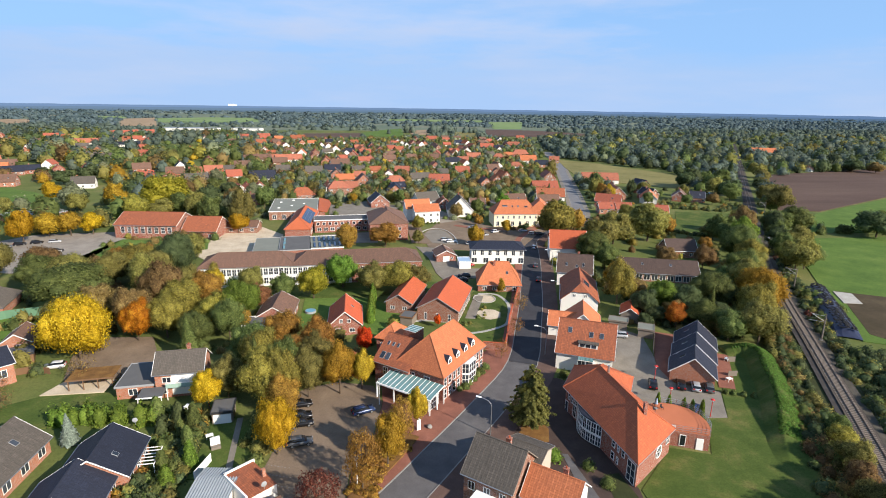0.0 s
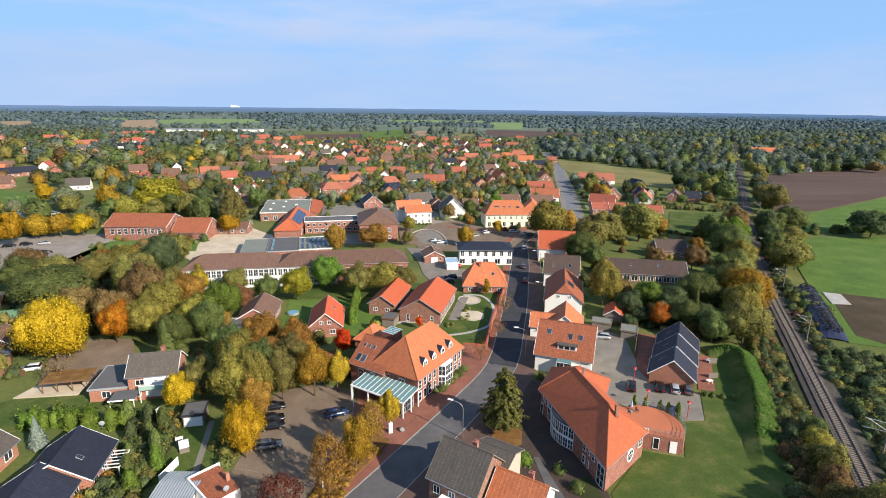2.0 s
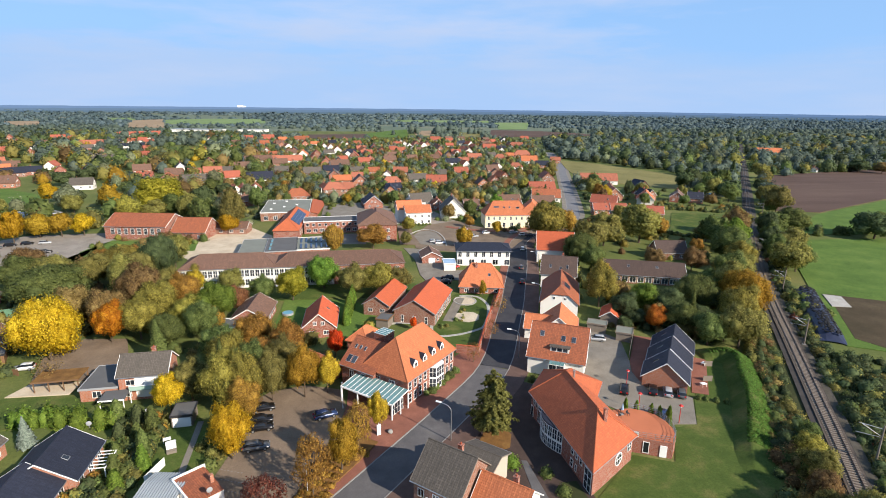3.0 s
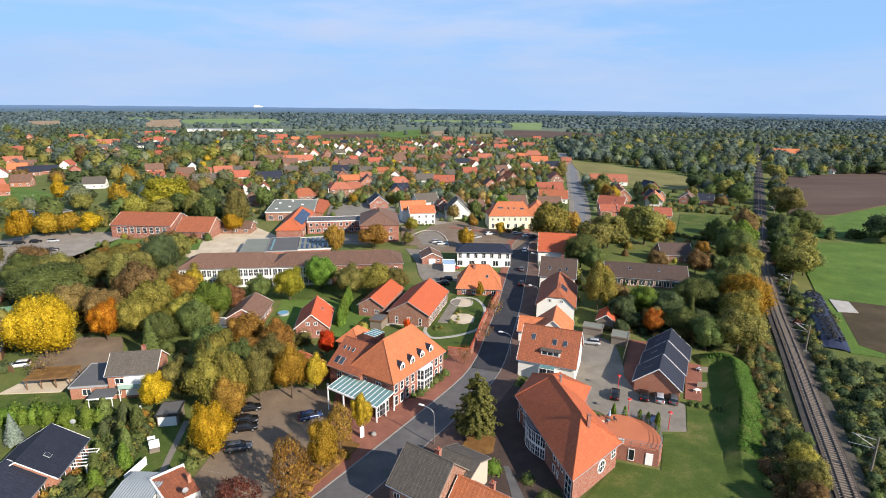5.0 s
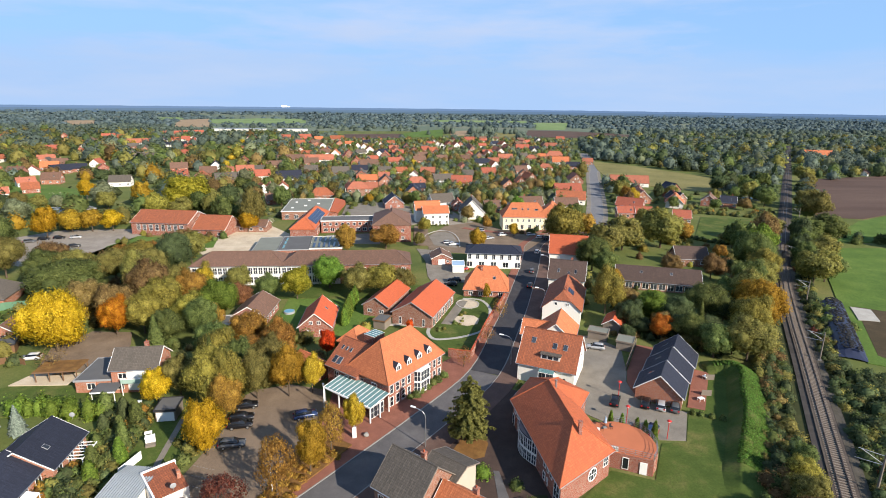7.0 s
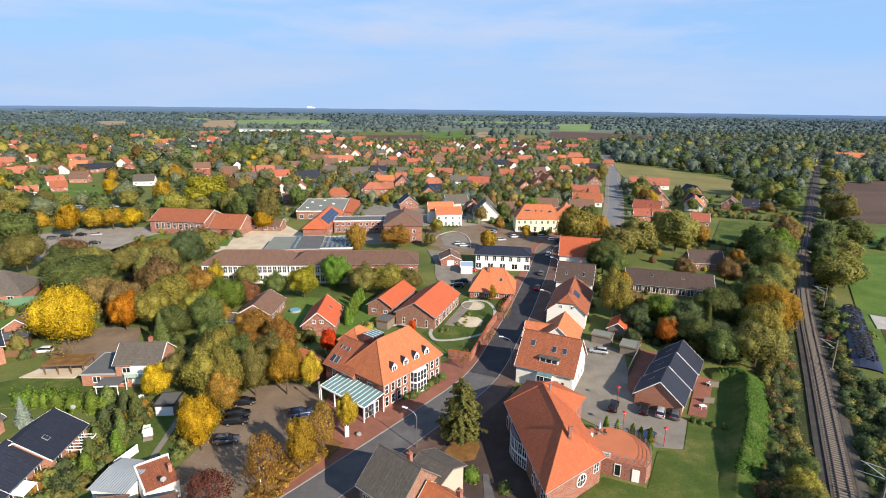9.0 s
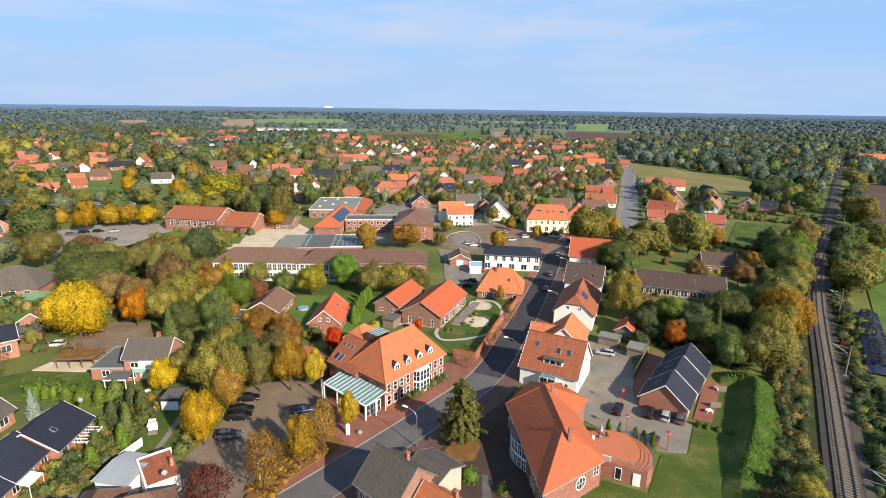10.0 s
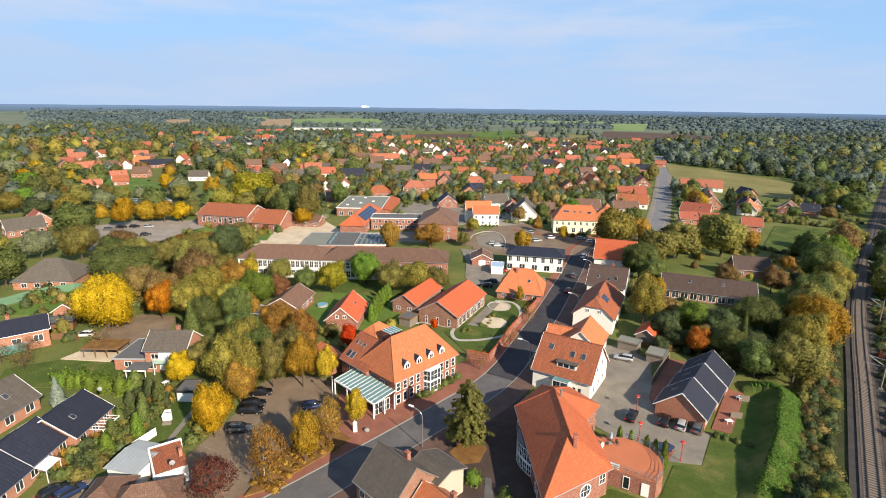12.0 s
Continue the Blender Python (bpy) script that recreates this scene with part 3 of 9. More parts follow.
def house(label, x, y, rot, l, w, ze, rz, wall="brick_red", roof="tile_red", style="gable", inset=None, over=0.4,
          windows=(), chimneys=(), skylights=(), solar=(), name="house", category="house", group="", verge="white", plain_build=False):
    """A house of l x w over the eaves with its ridge along its own x. windows: side, middle, sill, width, height, columns, rows."""
    th = thing(name, label, category, x, y, 0, rot, group)
    base = Matrix.Identity(4)
    inset = w * 0.45 if inset is None else inset
    slope = (rz - ze) / (w / 2)
    wl_, ww = l - 2 * over, w - 2 * over
    zt = ze + over * slope - 0.1
    bm = bmesh.new()
    for s, (m, length) in side_frames(wl_, ww).items():
        holes = [(u, z, a, h) for sd, u, z, a, h, *_ in windows if sd == s]
        wall_with_openings(bm, m, length, zt, holes)
        if s in "ew" and style != "hip":
            top = zt + (length / 2) * slope
            if style == "gable":
                prof = [(-length / 2, zt), (length / 2, zt), (0, top - 0.05)]
            else:
                k = 0.42 * (w / 2)
                zk = rz - (rz - ze) * 0.42 - 0.15
                prof = [(-length / 2, zt), (length / 2, zt), (k, zk), (-k, zk)]
            bm.faces.new([bm.verts.new(m @ Vector((u, 0, z))) for u, z in prof])
    wall_ob = part("wall", bm, M[wall], th, m=base)
    v, f = roof_shape(l, w, ze, rz, style, inset)
    roof_ob = part("roof", solid(v, f, 0.16), M[roof], th, m=base)
    ridge = bmesh.new()
    rx = l / 2 if style == "gable" else l / 2 - inset
    tube(ridge, (-rx, 0, rz - 0.02), (rx, 0, rz - 0.02), 0.13, sides=6)
    if style == "hip":
        for sx in (-1, 1):
            for sy in (-1, 1):
                tube(ridge, (sx * rx, 0, rz - 0.02), (sx * l / 2, sy * w / 2, ze + 0.0), 0.11, sides=6)
    part("ridge_tiles", ridge, M[roof], roof_ob)
    for sy in () if plain_build else (-1, 1):
        g = bmesh.new()
        tube(g, (-l / 2, sy * (w / 2 + 0.05), ze - 0.08), (l / 2, sy * (w / 2 + 0.05), ze - 0.08), 0.07, sides=6)
        part("gutter", g, M["steel"], roof_ob)
    if style == "gable" and not plain_build:
        for sx in (-1, 1):
            for sy in (-1, 1):
                x0 = sx * l / 2
                vs = [(x0 - 0.02 * sx, sy * w / 2, ze + 0.03), (x0 + 0.04 * sx, sy * w / 2, ze + 0.03), (x0 + 0.04 * sx, 0, rz + 0.03), (x0 - 0.02 * sx, 0, rz + 0.03)]
                order = [0, 1, 2, 3] if sx * sy < 0 else [3, 2, 1, 0]
                part("verge_board", solid(vs, [order], 0.2), M[verge], roof_ob)
    for sd, u, z, a, h, *rest in windows:
        cols, rows, fm = (list(rest) + [2, 1, "white"][len(rest):])[:3]
        m = side_frames(wl_, ww)[sd][0]
        deep = 0.02 if z + h < zt - 0.02 else -0.04
        put_window(th, base @ m @ pose(u, deep, z), a, h, cols, rows, fm, "door" if z < 0.05 and h > 1.8 else "window", joined=plain_build)
    for cx, cy in chimneys:
        zc = rz - abs(cy) * slope
        ch = part("chimney", boxes((-0.35, 0.35, -0.3, 0.3, -1.2, 1.1), (-0.42, 0.42, -0.37, 0.37, 1.1, 1.22)), M["brick_red"], roof_ob, m=pose(cx, cy, zc))
        pb = bmesh.new()
        tube(pb, (0, 0, 1.2), (0, 0, 1.55), 0.12, 0.1)
        part("chimney_pot", pb, M["tile_red"], ch)
    for cx, cy, sw, sh in skylights:
        on_slope(roof_ob, "skylight", cx, cy, rz, slope, sw, sh, "grey", "glass", (1, 1))
    for cx, cy, sw, sh, nx, ny in solar:
        on_slope(roof_ob, "solar_panel", cx, cy, rz, slope, sw, sh, "dark", "solar", (nx, ny))
    return th


def on_slope(roof_ob, name, cx, cy, rz, slope, sw, sh, edge, face, cells):
    """A flat frame with panes, laid on the slope at cx, cy."""
    s = -1 if cy < 0 else 1
    tilt = math.degrees(math.atan(slope))
    m = pose(cx, cy, rz - abs(cy) * slope, -s * tilt if s > 0 else tilt)
    fr = part(name, boxes((-sw / 2, sw / 2, -sh / 2, sh / 2, 0.0, 0.09)), M[edge], roof_ob, m=m)
    nx, ny = cells
    pw, ph = sw / nx, sh / ny
    key = ("cell", round(pw, 2), round(ph, 2), face)
    if key not in _made:
        _made[key] = mesh_of("pane", boxes((-pw / 2 + 0.05, pw / 2 - 0.05, -ph / 2 + 0.05, ph / 2 - 0.05, 0.09, 0.105)), M[face])
    for i in range(nx):
        for j in range(ny):
            # third level only: panes join their frame's thing as siblings of the roof's children
            part("pane", _made[key], None, roof_ob, m=m @ pose(-sw / 2 + pw * (i + 0.5), -sh / 2 + ph * (j + 0.5), 0))


def row(side, n, span, z, w, h, cols=2, rows=1, fm="white", off=0.0):
    """n windows spread evenly over span on one side."""
    return [(side, off + (i - (n - 1) / 2) * span / max(n - 1, 1), z, w, h, cols, rows, fm) for i in range(n)]


# ------------------------------------------------------------------ trees
_ico = bmesh.new()
bmesh.ops.create_icosphere(_ico, subdivisions=1, radius=1)
ICO_V = np.array([v.co[:] for v in _ico.verts])
ICO_F = np.array([[v.index for v in f.verts] for f in _ico.faces])
_ico.free()


def leaf_mesh(key, p, out, size, wild, rng, mat, tone=None, flat=(1, 1, 1), cores=None):
    """Leaf clumps as triangles at p, facing outwards round denser cores; shaded softly by the crown's own roundness."""
    m = len(p)
    nrm = out + rng.normal(size=(m, 3)) * wild
    nrm *= np.where((nrm * out).sum(1) < 0, -1, 1)[:, None]
    nrm /= np.linalg.norm(nrm, axis=1)[:, None]
    t = np.cross(nrm, rng.normal(size=(m, 3)))
    t /= np.linalg.norm(t, axis=1)[:, None]
    b = np.cross(nrm, t)
    s = size.reshape(-1, 1) * rng.uniform(0.6, 1.4, (m, 1)) * np.array(flat)
    v = np.stack([p + t * s * 1.25, p - t * s * 0.62 + b * s * 1.0, p - t * s * 0.62 - b * s * 1.0], 1).reshape(-1, 3)
    f = np.arange(m * 3).reshape(m, 3)
    soft = out + nrm * 0.75
    soft /= np.linalg.norm(soft, axis=1)[:, None]
    normals = np.repeat(soft, 3, 0)
    tones = None if tone is None else np.repeat(tone, 3)
    if cores is not None:
        mid, rad, ctone = cores
        k = len(mid)
        cv = mid[:, None] + ICO_V[None] * rad[:, None] * rng.uniform(0.88, 1.1, (k, 12, 1))
        cf = (ICO_F[None] + (np.arange(k) * 12)[:, None, None]).reshape(-1, 3)
        cn = np.tile(ICO_V, (k, 1))[cf.reshape(-1)]
        v = np.concatenate([v, cv.reshape(-1, 3)])
        f = np.concatenate([f, cf + m * 3])
        normals = np.concatenate([normals, cn])
        if tones is not None:
            tones = np.concatenate([tones, np.repeat(ctone, 12)])
    me = bpy.data.meshes.new(key)
    me.from_pydata(v.tolist(), [], f.tolist())
    me.polygons.foreach_set("use_smooth", np.ones(len(f), bool))
    me.normals_split_custom_set(normals.tolist())
    if tones is not None:
        me.attributes.new("tone", "FLOAT", "POINT").data.foreach_set("value", tones.astype(np.float32))
    me.materials.append(mat)
    return me


def crown_mesh(key, n, leaf, seed, lobes=14, squash=0.8, gappy=0.0, core=0.74):
    """A crown of unit radius: a rounded body swelling into many small boughs, n leaf clumps in its outer shell."""
    rng = np.random.default_rng(seed)
    cent = rng.normal(size=(lobes, 3))
    cent[:, 2] = cent[:, 2] * 0.8 + 0.15
    cent /= np.linalg.norm(cent, axis=1)[:, None]
    cent *= rng.uniform(0.45, 0.76, (lobes, 1))
    cent[: lobes // 4] *= 0.4
    rad = rng.uniform(0.2, 0.36, lobes)
    rad[: lobes // 4] += 0.2
    which = rng.choice(lobes, n, p=rad ** 2 / (rad ** 2).sum())
    d = rng.normal(size=(n, 3))
    d /= np.linalg.norm(d, axis=1)[:, None]
    p = cent[which] + d * (rad[which] * rng.normal(0.93, 0.15, n).clip(0.6, 1.5))[:, None]
    inside = np.zeros(n, bool)
    for k in range(lobes):                       # leaves deep inside another bough fall away
        inside |= (np.linalg.norm(p - cent[k], axis=1) < rad[k] * 0.72) & (which != k)
    keep = ~inside & (rng.random(n) > gappy) & ((p[:, 2] > -0.75) | (rng.random(n) < 0.4))
    p, d = p[keep], d[keep]
    unit = np.percentile(np.linalg.norm(p, axis=1), 97)
    out = d * 0.5 + p / unit * 0.65 + (0, 0, 0.1)
    out /= np.linalg.norm(out, axis=1)[:, None]

    def shape(q):
        q = q / unit
        q[:, :2] *= (1.03 - 0.16 * q[:, 2:3])
        q[:, 2] *= squash
        return q
    cores = None if core == 0 else (shape(cent), np.repeat(rad[:, None] * core / unit, 3, 1), None)
    return leaf_mesh(key, shape(p), out, np.full(len(p), leaf), 0.5, rng, LEAF["green"], cores=cores)


def cone_mesh(key, n, leaf, seed, power=0.9):
    """A conifer's needles: drooping tiers round a pointed cone of height 1 and radius 1 at the foot."""
    rng = np.random.default_rng(seed)
    z = 1 - rng.random(n) ** 0.55
    tier = 0.82 + 0.18 * np.cos(z * 60 + rng.normal(size=n) * 0.5)
    r = (1 - z) ** power * tier * rng.uniform(0.6, 1.05, n)
    a = rng.uniform(0, 2 * np.pi, n)
    arm = 1 + 0.16 * np.sin(a * 9 + z * 40)
    p = np.stack([r * arm * np.cos(a), r * arm * np.sin(a), z], 1)
    out = np.stack([np.cos(a) * 0.75, np.sin(a) * 0.75, np.full(n, 0.5)], 1)
    out /= np.linalg.norm(out, axis=1)[:, None]
    return leaf_mesh(key, p, out, np.full(n, leaf), 0.5, rng, LEAF["dark"], flat=(1, 1, 0.35))


def spruce_mesh(key, seed, boughs=280, per=56):
    """A spruce's needles: single boughs of uneven length, drooping from the stem; height 1, radius 1 at the widest."""
    rng = np.random.default_rng(seed)
    z0 = 0.12 + 0.87 * (1 - rng.random(boughs) ** 0.62)
    a = rng.uniform(0, 2 * np.pi, boughs)
    reach = ((1 - z0) / 0.8).clip(0.02, 1) ** 0.62 * rng.uniform(0.55, 1.1, boughs) * np.where(z0 < 0.2, 0.75, 1)
    t = rng.random((boughs, per)) ** 0.6
    side = rng.normal(size=(boughs, per)) * 0.1 * (1.15 - t) * reach[:, None] ** 0.5
    r = t * reach[:, None]
    x = r * np.cos(a)[:, None] - side * np.sin(a)[:, None]
    y = r * np.sin(a)[:, None] + side * np.cos(a)[:, None]
    z = z0[:, None] - 0.075 * t ** 2 * reach[:, None] + rng.normal(size=(boughs, per)) * 0.008
    p = np.stack([x, y, z], 2).reshape(-1, 3)
    out = np.stack([np.cos(a)[:, None] * (0.35 + t), np.sin(a)[:, None] * (0.35 + t), np.full((boughs, per), 0.6)], 2).reshape(-1, 3)
    out /= np.linalg.norm(out, axis=1)[:, None]
    return leaf_mesh(key, p, out, np.full(len(p), 0.046), 0.6, rng, LEAF["dark"], flat=(1, 1, 0.3))


def trunk_mesh(seed, bare=False):
    """A tapered trunk with forking limbs; height 1 to the crown's middle, crown radius 1 above it."""
    rng = random.Random(seed)
    bm = bmesh.new()
    tube(bm, (0, 0, -0.02), (0.01, 0.01, 0.5), 0.05, 0.04, 7)
    tube(bm, (0.01, 0.01, 0.5), (0.02, 0, 1.05), 0.04, 0.02, 6)
    for i in range(14 if bare else 7):
        a, z0 = rng.uniform(0, 6.28), rng.uniform(0.42, 0.9)
        ln = rng.uniform(0.3, 0.62)
        e = Vector((math.cos(a) * ln * 0.8, math.sin(a) * ln * 0.8, z0 + ln * rng.uniform(0.35, 0.8)))
        tube(bm, (0.01, 0, z0), e, 0.02, 0.007, 5)
        for _ in range(3 if bare else 1):
            a2 = a + rng.uniform(-0.9, 0.9)
            ln2 = ln * rng.uniform(0.35, 0.7)
            tube(bm, e * 0.75 + Vector((0, 0, z0)) * 0.25, e + Vector((math.cos(a2) * ln2, math.sin(a2) * ln2, ln2 * rng.uniform(0.2, 0.9))), 0.009, 0.003, 4)
    return mesh_of("trunk", bm, M["bark"])


CROWNS = dict(
    small=[crown_mesh("crown", 14000, 0.03, 11 + i, 26, 0.95) for i in range(4)],
    middle=[crown_mesh("crown", 18000, 0.028, 31 + i, 40, 0.9) for i in range(4)],
    large=[crown_mesh("crown", 38000, 0.022, 51 + i, 70, 0.86) for i in range(3)],
    thin=[crown_mesh("crown", 9000, 0.03, 71 + i, 30, 0.95, core=0) for i in range(2)],
    sparse=[crown_mesh("crown", 1500, 0.032, 76 + i, 34, 0.95, core=0) for i in range(2)],
    mid=[crown_mesh("crown", 8600, 0.045, 81 + i, 26, 0.92) for i in range(5)],
    far=[crown_mesh("crown", 2400, 0.085, 91 + i, 15, 0.92) for i in range(6)],
)
CONES = dict(spruce=[spruce_mesh("crown", 4)], near=[cone_mesh("crown", 8000, 0.075, 5), cone_mesh("crown", 8000, 0.075, 6, 0.8)], far=[cone_mesh("crown", 800, 0.2, 7)],
             column=[cone_mesh("crown", 2600, 0.15, 8, 0.45), cone_mesh("crown", 2600, 0.15, 9, 0.35)])
TRUNKS = [trunk_mesh(1), trunk_mesh(2), trunk_mesh(3, True)]
TREE_WORDS = dict(yellow="bright yellow", gold="golden yellow", orange="orange", rust="rust-brown", brown="thin brown", olive="olive green", yellowolive="yellow-green",
                  lemon="lemon-green", green="green", fresh="fresh green", dark="dark green", red="scarlet red", copper="copper-brown", silver="silver-grey", sage="grey-green", moss="moss-green", wood="blue-green", amber="red-orange")
BUSY = []                                    # places that are taken: x, y, radius


def paint(ob, mat):
    ob.material_slots[0].link = "OBJECT"
    ob.material_slots[0].material = mat
    return ob


def tree(leaf, x, y, h, r, far=False, thin=False, where="in a garden", rot=None, name="tree", full=1.0):
    """A broadleaf tree of height h and crown radius r."""
    rng = random.Random(int(x * 37 + y * 91))
    r *= 1.18
    cls = "far" if far and y > 300 else "mid" if y > 185 or far else ("sparse" if thin == "sparse" else "thin") if thin else "small" if r < 3.2 else "middle" if r < 6.2 else "large"
    th = thing(name, f"{TREE_WORDS[leaf]} autumn broadleaf tree {where}", "tree", x, y, 0, rng.uniform(0, 360) if rot is None else rot)
    me = rng.choice(CROWNS[cls])
    hz = min(h * 0.46, r * 1.9) * full                 # half height of the crown
    mid = h - hz * 0.95
    part("trunk", TRUNKS[2] if thin else rng.choice(TRUNKS[:2]), None, th, m=Matrix.Diagonal((max(r, h * .35) * .9, max(r, h * .35) * .9, mid, 1)))
    cr = part("crown", me, None, th, m=pose(0, 0, mid) @ Matrix.Diagonal((r, r, hz / 0.9, 1)))
    paint(cr, LEAF[leaf])
    BUSY.append((x, y, r * 0.8))
    return th


def conifer(x, y, h, r, leaf="dark", column=False, far=False, where="in a garden", spruce=False):
    rng = random.Random(int(x * 53 + y * 17))
    th = thing("conifer", f"{TREE_WORDS[leaf]} {'columnar' if column else 'pointed'} conifer {where}", "tree", x, y, 0, rng.uniform(0, 360))
    bm = bmesh.new()
    tube(bm, (0, 0, -0.1), (0, 0, h * 0.9), max(0.08, h * 0.018), 0.03, 6)
    part("trunk", bm, M["bark"], th)
    me = rng.choice(CONES["spruce" if spruce else "column" if column else "far" if far and y > 320 else "near"])
    paint(part("crown", me, None, th, m=pose(0, 0, h * 0.06) @ Matrix.Diagonal((r, r, h * 0.94, 1))), LEAF[leaf])
    BUSY.append((x, y, r * 0.8))
    return th


def leaf_stuff(name, spots, leaf_size, per, mat, label, category, seed=1, flat=1.0):
    """Many shrubs or far trees joined in one mesh. Spots: x, y, base, radius, height."""
    rng = np.random.default_rng(seed)
    sp = np.array(spots, float)
    k = len(sp)
    d = rng.normal(size=(k, per, 3))
    d /= np.linalg.norm(d, axis=2)[..., None]
    d[..., 2] = np.abs(d[..., 2]) * 1.1 - 0.1
    q = d * rng.normal(0.93, 0.13, (k, per, 1))
    p = np.empty_like(q)
    p[..., 0] = sp[:, None, 0] + q[..., 0] * sp[:, None, 3]
    p[..., 1] = sp[:, None, 1] + q[..., 1] * sp[:, None, 3]
    p[..., 2] = sp[:, None, 2] + np.maximum(q[..., 2], 0.02) * sp[:, None, 4]
    p, d = p.reshape(-1, 3), d.reshape(-1, 3)
    m = len(p)
    out = d + (0, 0, 0.15)
    out /= np.linalg.norm(out, axis=1)[:, None]
    tone = rng.random(k)
    cores = (sp[:, :3] + np.stack([np.zeros(k), np.zeros(k), sp[:, 4] * 0.3], 1), np.stack([sp[:, 3], sp[:, 3], sp[:, 4]], 1) * (0.82, 0.82, 0.6), tone)
    me = leaf_mesh(name, p, out, np.repeat(sp[:, 3], per) * leaf_size, 0.5, rng, mat, np.repeat(tone, per), cores=cores)
    return tagged(new(name, me), label, category, kind="stuff")


# ------------------------------------------------------------------ ground, roads, railway
bm = bmesh.new()
rings, seg = [0, 120, 300, 600, 1100, 2000, 3400, 4850], 48
prev = None
for r in rings:
    cur = [bm.verts.new((0 + r * math.cos(6.28319 * i / seg), 100 + r * math.sin(6.28319 * i / seg), -0.02)) for i in range(seg)] if r else [bm.verts.new((0, 100, -0.02))]
    if prev:
        for i in range(seg):
            j = (i + 1) % seg
            bm.faces.new([prev[0], cur[i], cur[j]] if len(prev) == 1 else [prev[i], cur[i], cur[j], prev[j]])
    prev = cur
gr = setting("ground", bm, M["ground"], "flat village ground of gardens and grass", "ground")
# the outer ring takes the ground colour with haze in it
gr.data.materials.append(M["haze_ground"])
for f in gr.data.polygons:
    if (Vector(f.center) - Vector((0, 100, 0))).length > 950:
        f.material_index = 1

STREET = smooth_line([(-52, 30), (-40, 44), (-30, 55.5), (-20, 66.8), (-13.5, 74.5), (-6.2, 83.2), (0.5, 91.5), (7, 100), (11.7, 109), (17.3, 124), (24, 142), (30, 160), (36, 178), (42, 198), (47, 214), (60, 231), (80, 246), (90, 262), (97, 279.4), (113.4, 326.2), (134.9, 390.7), (157.3, 457.7), (174, 505), (215, 660)])
cut = min(range(len(STREET)), key=lambda i: abs(STREET[i].y - 106))
out = min(range(len(STREET)), key=lambda i: abs(STREET[i].y - 246))
setting("road", ribbon(STREET[out:], 3.2, -3.2, 0.05), M["asphalt_blue"], "pale asphalt street leading out of the village", "road")
setting("road", ribbon(STREET[cut:out + 1], 3.2, -3.2, 0.05), M["asphalt"], "dark asphalt village street", "road")
setting("road", ribbon(STREET[:cut + 1], 3.2, -3.2, 0.05), M["asphalt_old"], "old pale asphalt street by the town hall", "road")
for side, a, b in (("left", 3.2, 3.4), ("right", -3.4, -3.2)):
    setting("kerb", ribbon(STREET, b if side == "left" else b, a, 0.15), M["kerb"], "pale stone kerb along the street", "kerb")
far = [p for p in STREET if p.y > 252]
for a, b in ((5.8, 3.4), (-3.4, -5.8)):
    setting("pavement", ribbon(far, a, b, 0.14), M["setts_grey"], "pale grey pavement along the outer street", "pavement")
setting("pavement", ribbon(STREET[:60], 6.0, 3.4, 0.14), M["setts_red"], "red clinker pavement beside the street", "pavement")
setting("pavement", ribbon(STREET[:60], -3.4, -7.6, 0.14), M["setts_umber"], "brown clinker pavement before the houses", "pavement")
RAIL = smooth_line([(20, 5), (42, 38), (60, 66.3), (68, 79.2), (84, 105), (100, 131), (119, 160.5), (144, 196.5), (183, 250), (234, 319), (289, 394), (348, 474), (440, 600), (600, 818)], 6)
setting("embankment", ribbon(RAIL, 3.0, -2.0, 0.3, 0.5), M["cinder"], "dark cinder track bed", "railway")
setting("embankment", ribbon(RAIL, -2.0, -3.4, 0.27, 0.5), M["gravel"], "dark weathered gravel path beside the track", "railway")
# strips of darker ground along the bush belts
setting("ground_cover", ribbon(RAIL[17:40], -3.4, -7.6, 0.03, 0.2), M["dark_ground"], "dark ground strip below the trackside bushes", "ground")
setting("ground_cover", ribbon(RAIL[:18], -3.4, -17.5, 0.03, 0.2), M["dark_ground"], "dark ground strip below the trackside bushes", "ground")
setting("ground_cover", ribbon(RAIL[:30], 10.5, 3.0, 0.03, 0.2), M["dark_ground"], "dark ground strip below the trackside bushes", "ground")
setting("ballast", ribbon(RAIL, 1.75, -1.75, 0.5, 0.4), M["ballast"], "brown stone ballast of the track", "railway")
for o in (0.75, -0.75):
    tagged(setting("rail", ribbon(RAIL, o + 0.05, o - 0.05, 0.72, 0.16), plain("rail_steel_%d" % (o > 0), (0.12, 0.085, 0.07), 0.4, 0.6), "rusty steel rail on sleepers", "rail"))


# ------------------------------------------------------------------ paved and planted ground
LAYER = iter(range(1000))


def patch(name, mat, label, category, z, *pts):
    """A flat patch of ground; each lies a few millimetres above the ones before it."""
    z += 0.004 * next(LAYER)
    return setting(name, slab(list(pts), z, 0.25), M[mat], label, category)


patch("car_park", "setts_brown", "brown paved car park with faded bay lines", "car park", 0.06, (-39.5, 97), (-37.6, 99.3), (-31, 101), (-24, 98.5), (-22.5, 92), (-24.5, 82), (-28.5, 73), (-29.5, 64), (-33, 55), (-46, 58), (-43, 70), (-41.5, 77), (-39.5, 88))
patch("forecourt", "setts_red", "red clinker forecourt of the town hall", "pavement", 0.1, (-22.3, 98.5), (-22.4, 92), (-24.3, 82), (-28.3, 73), (-29.3, 63), (-26.5, 64.5), (-22.7, 69.2), (-16.3, 76.9), (-9, 85.6), (-2.3, 93.9), (4.2, 102.3), (8.4, 110.5), (3.0, 111.6), (-2.0, 106.5), (-8, 96))
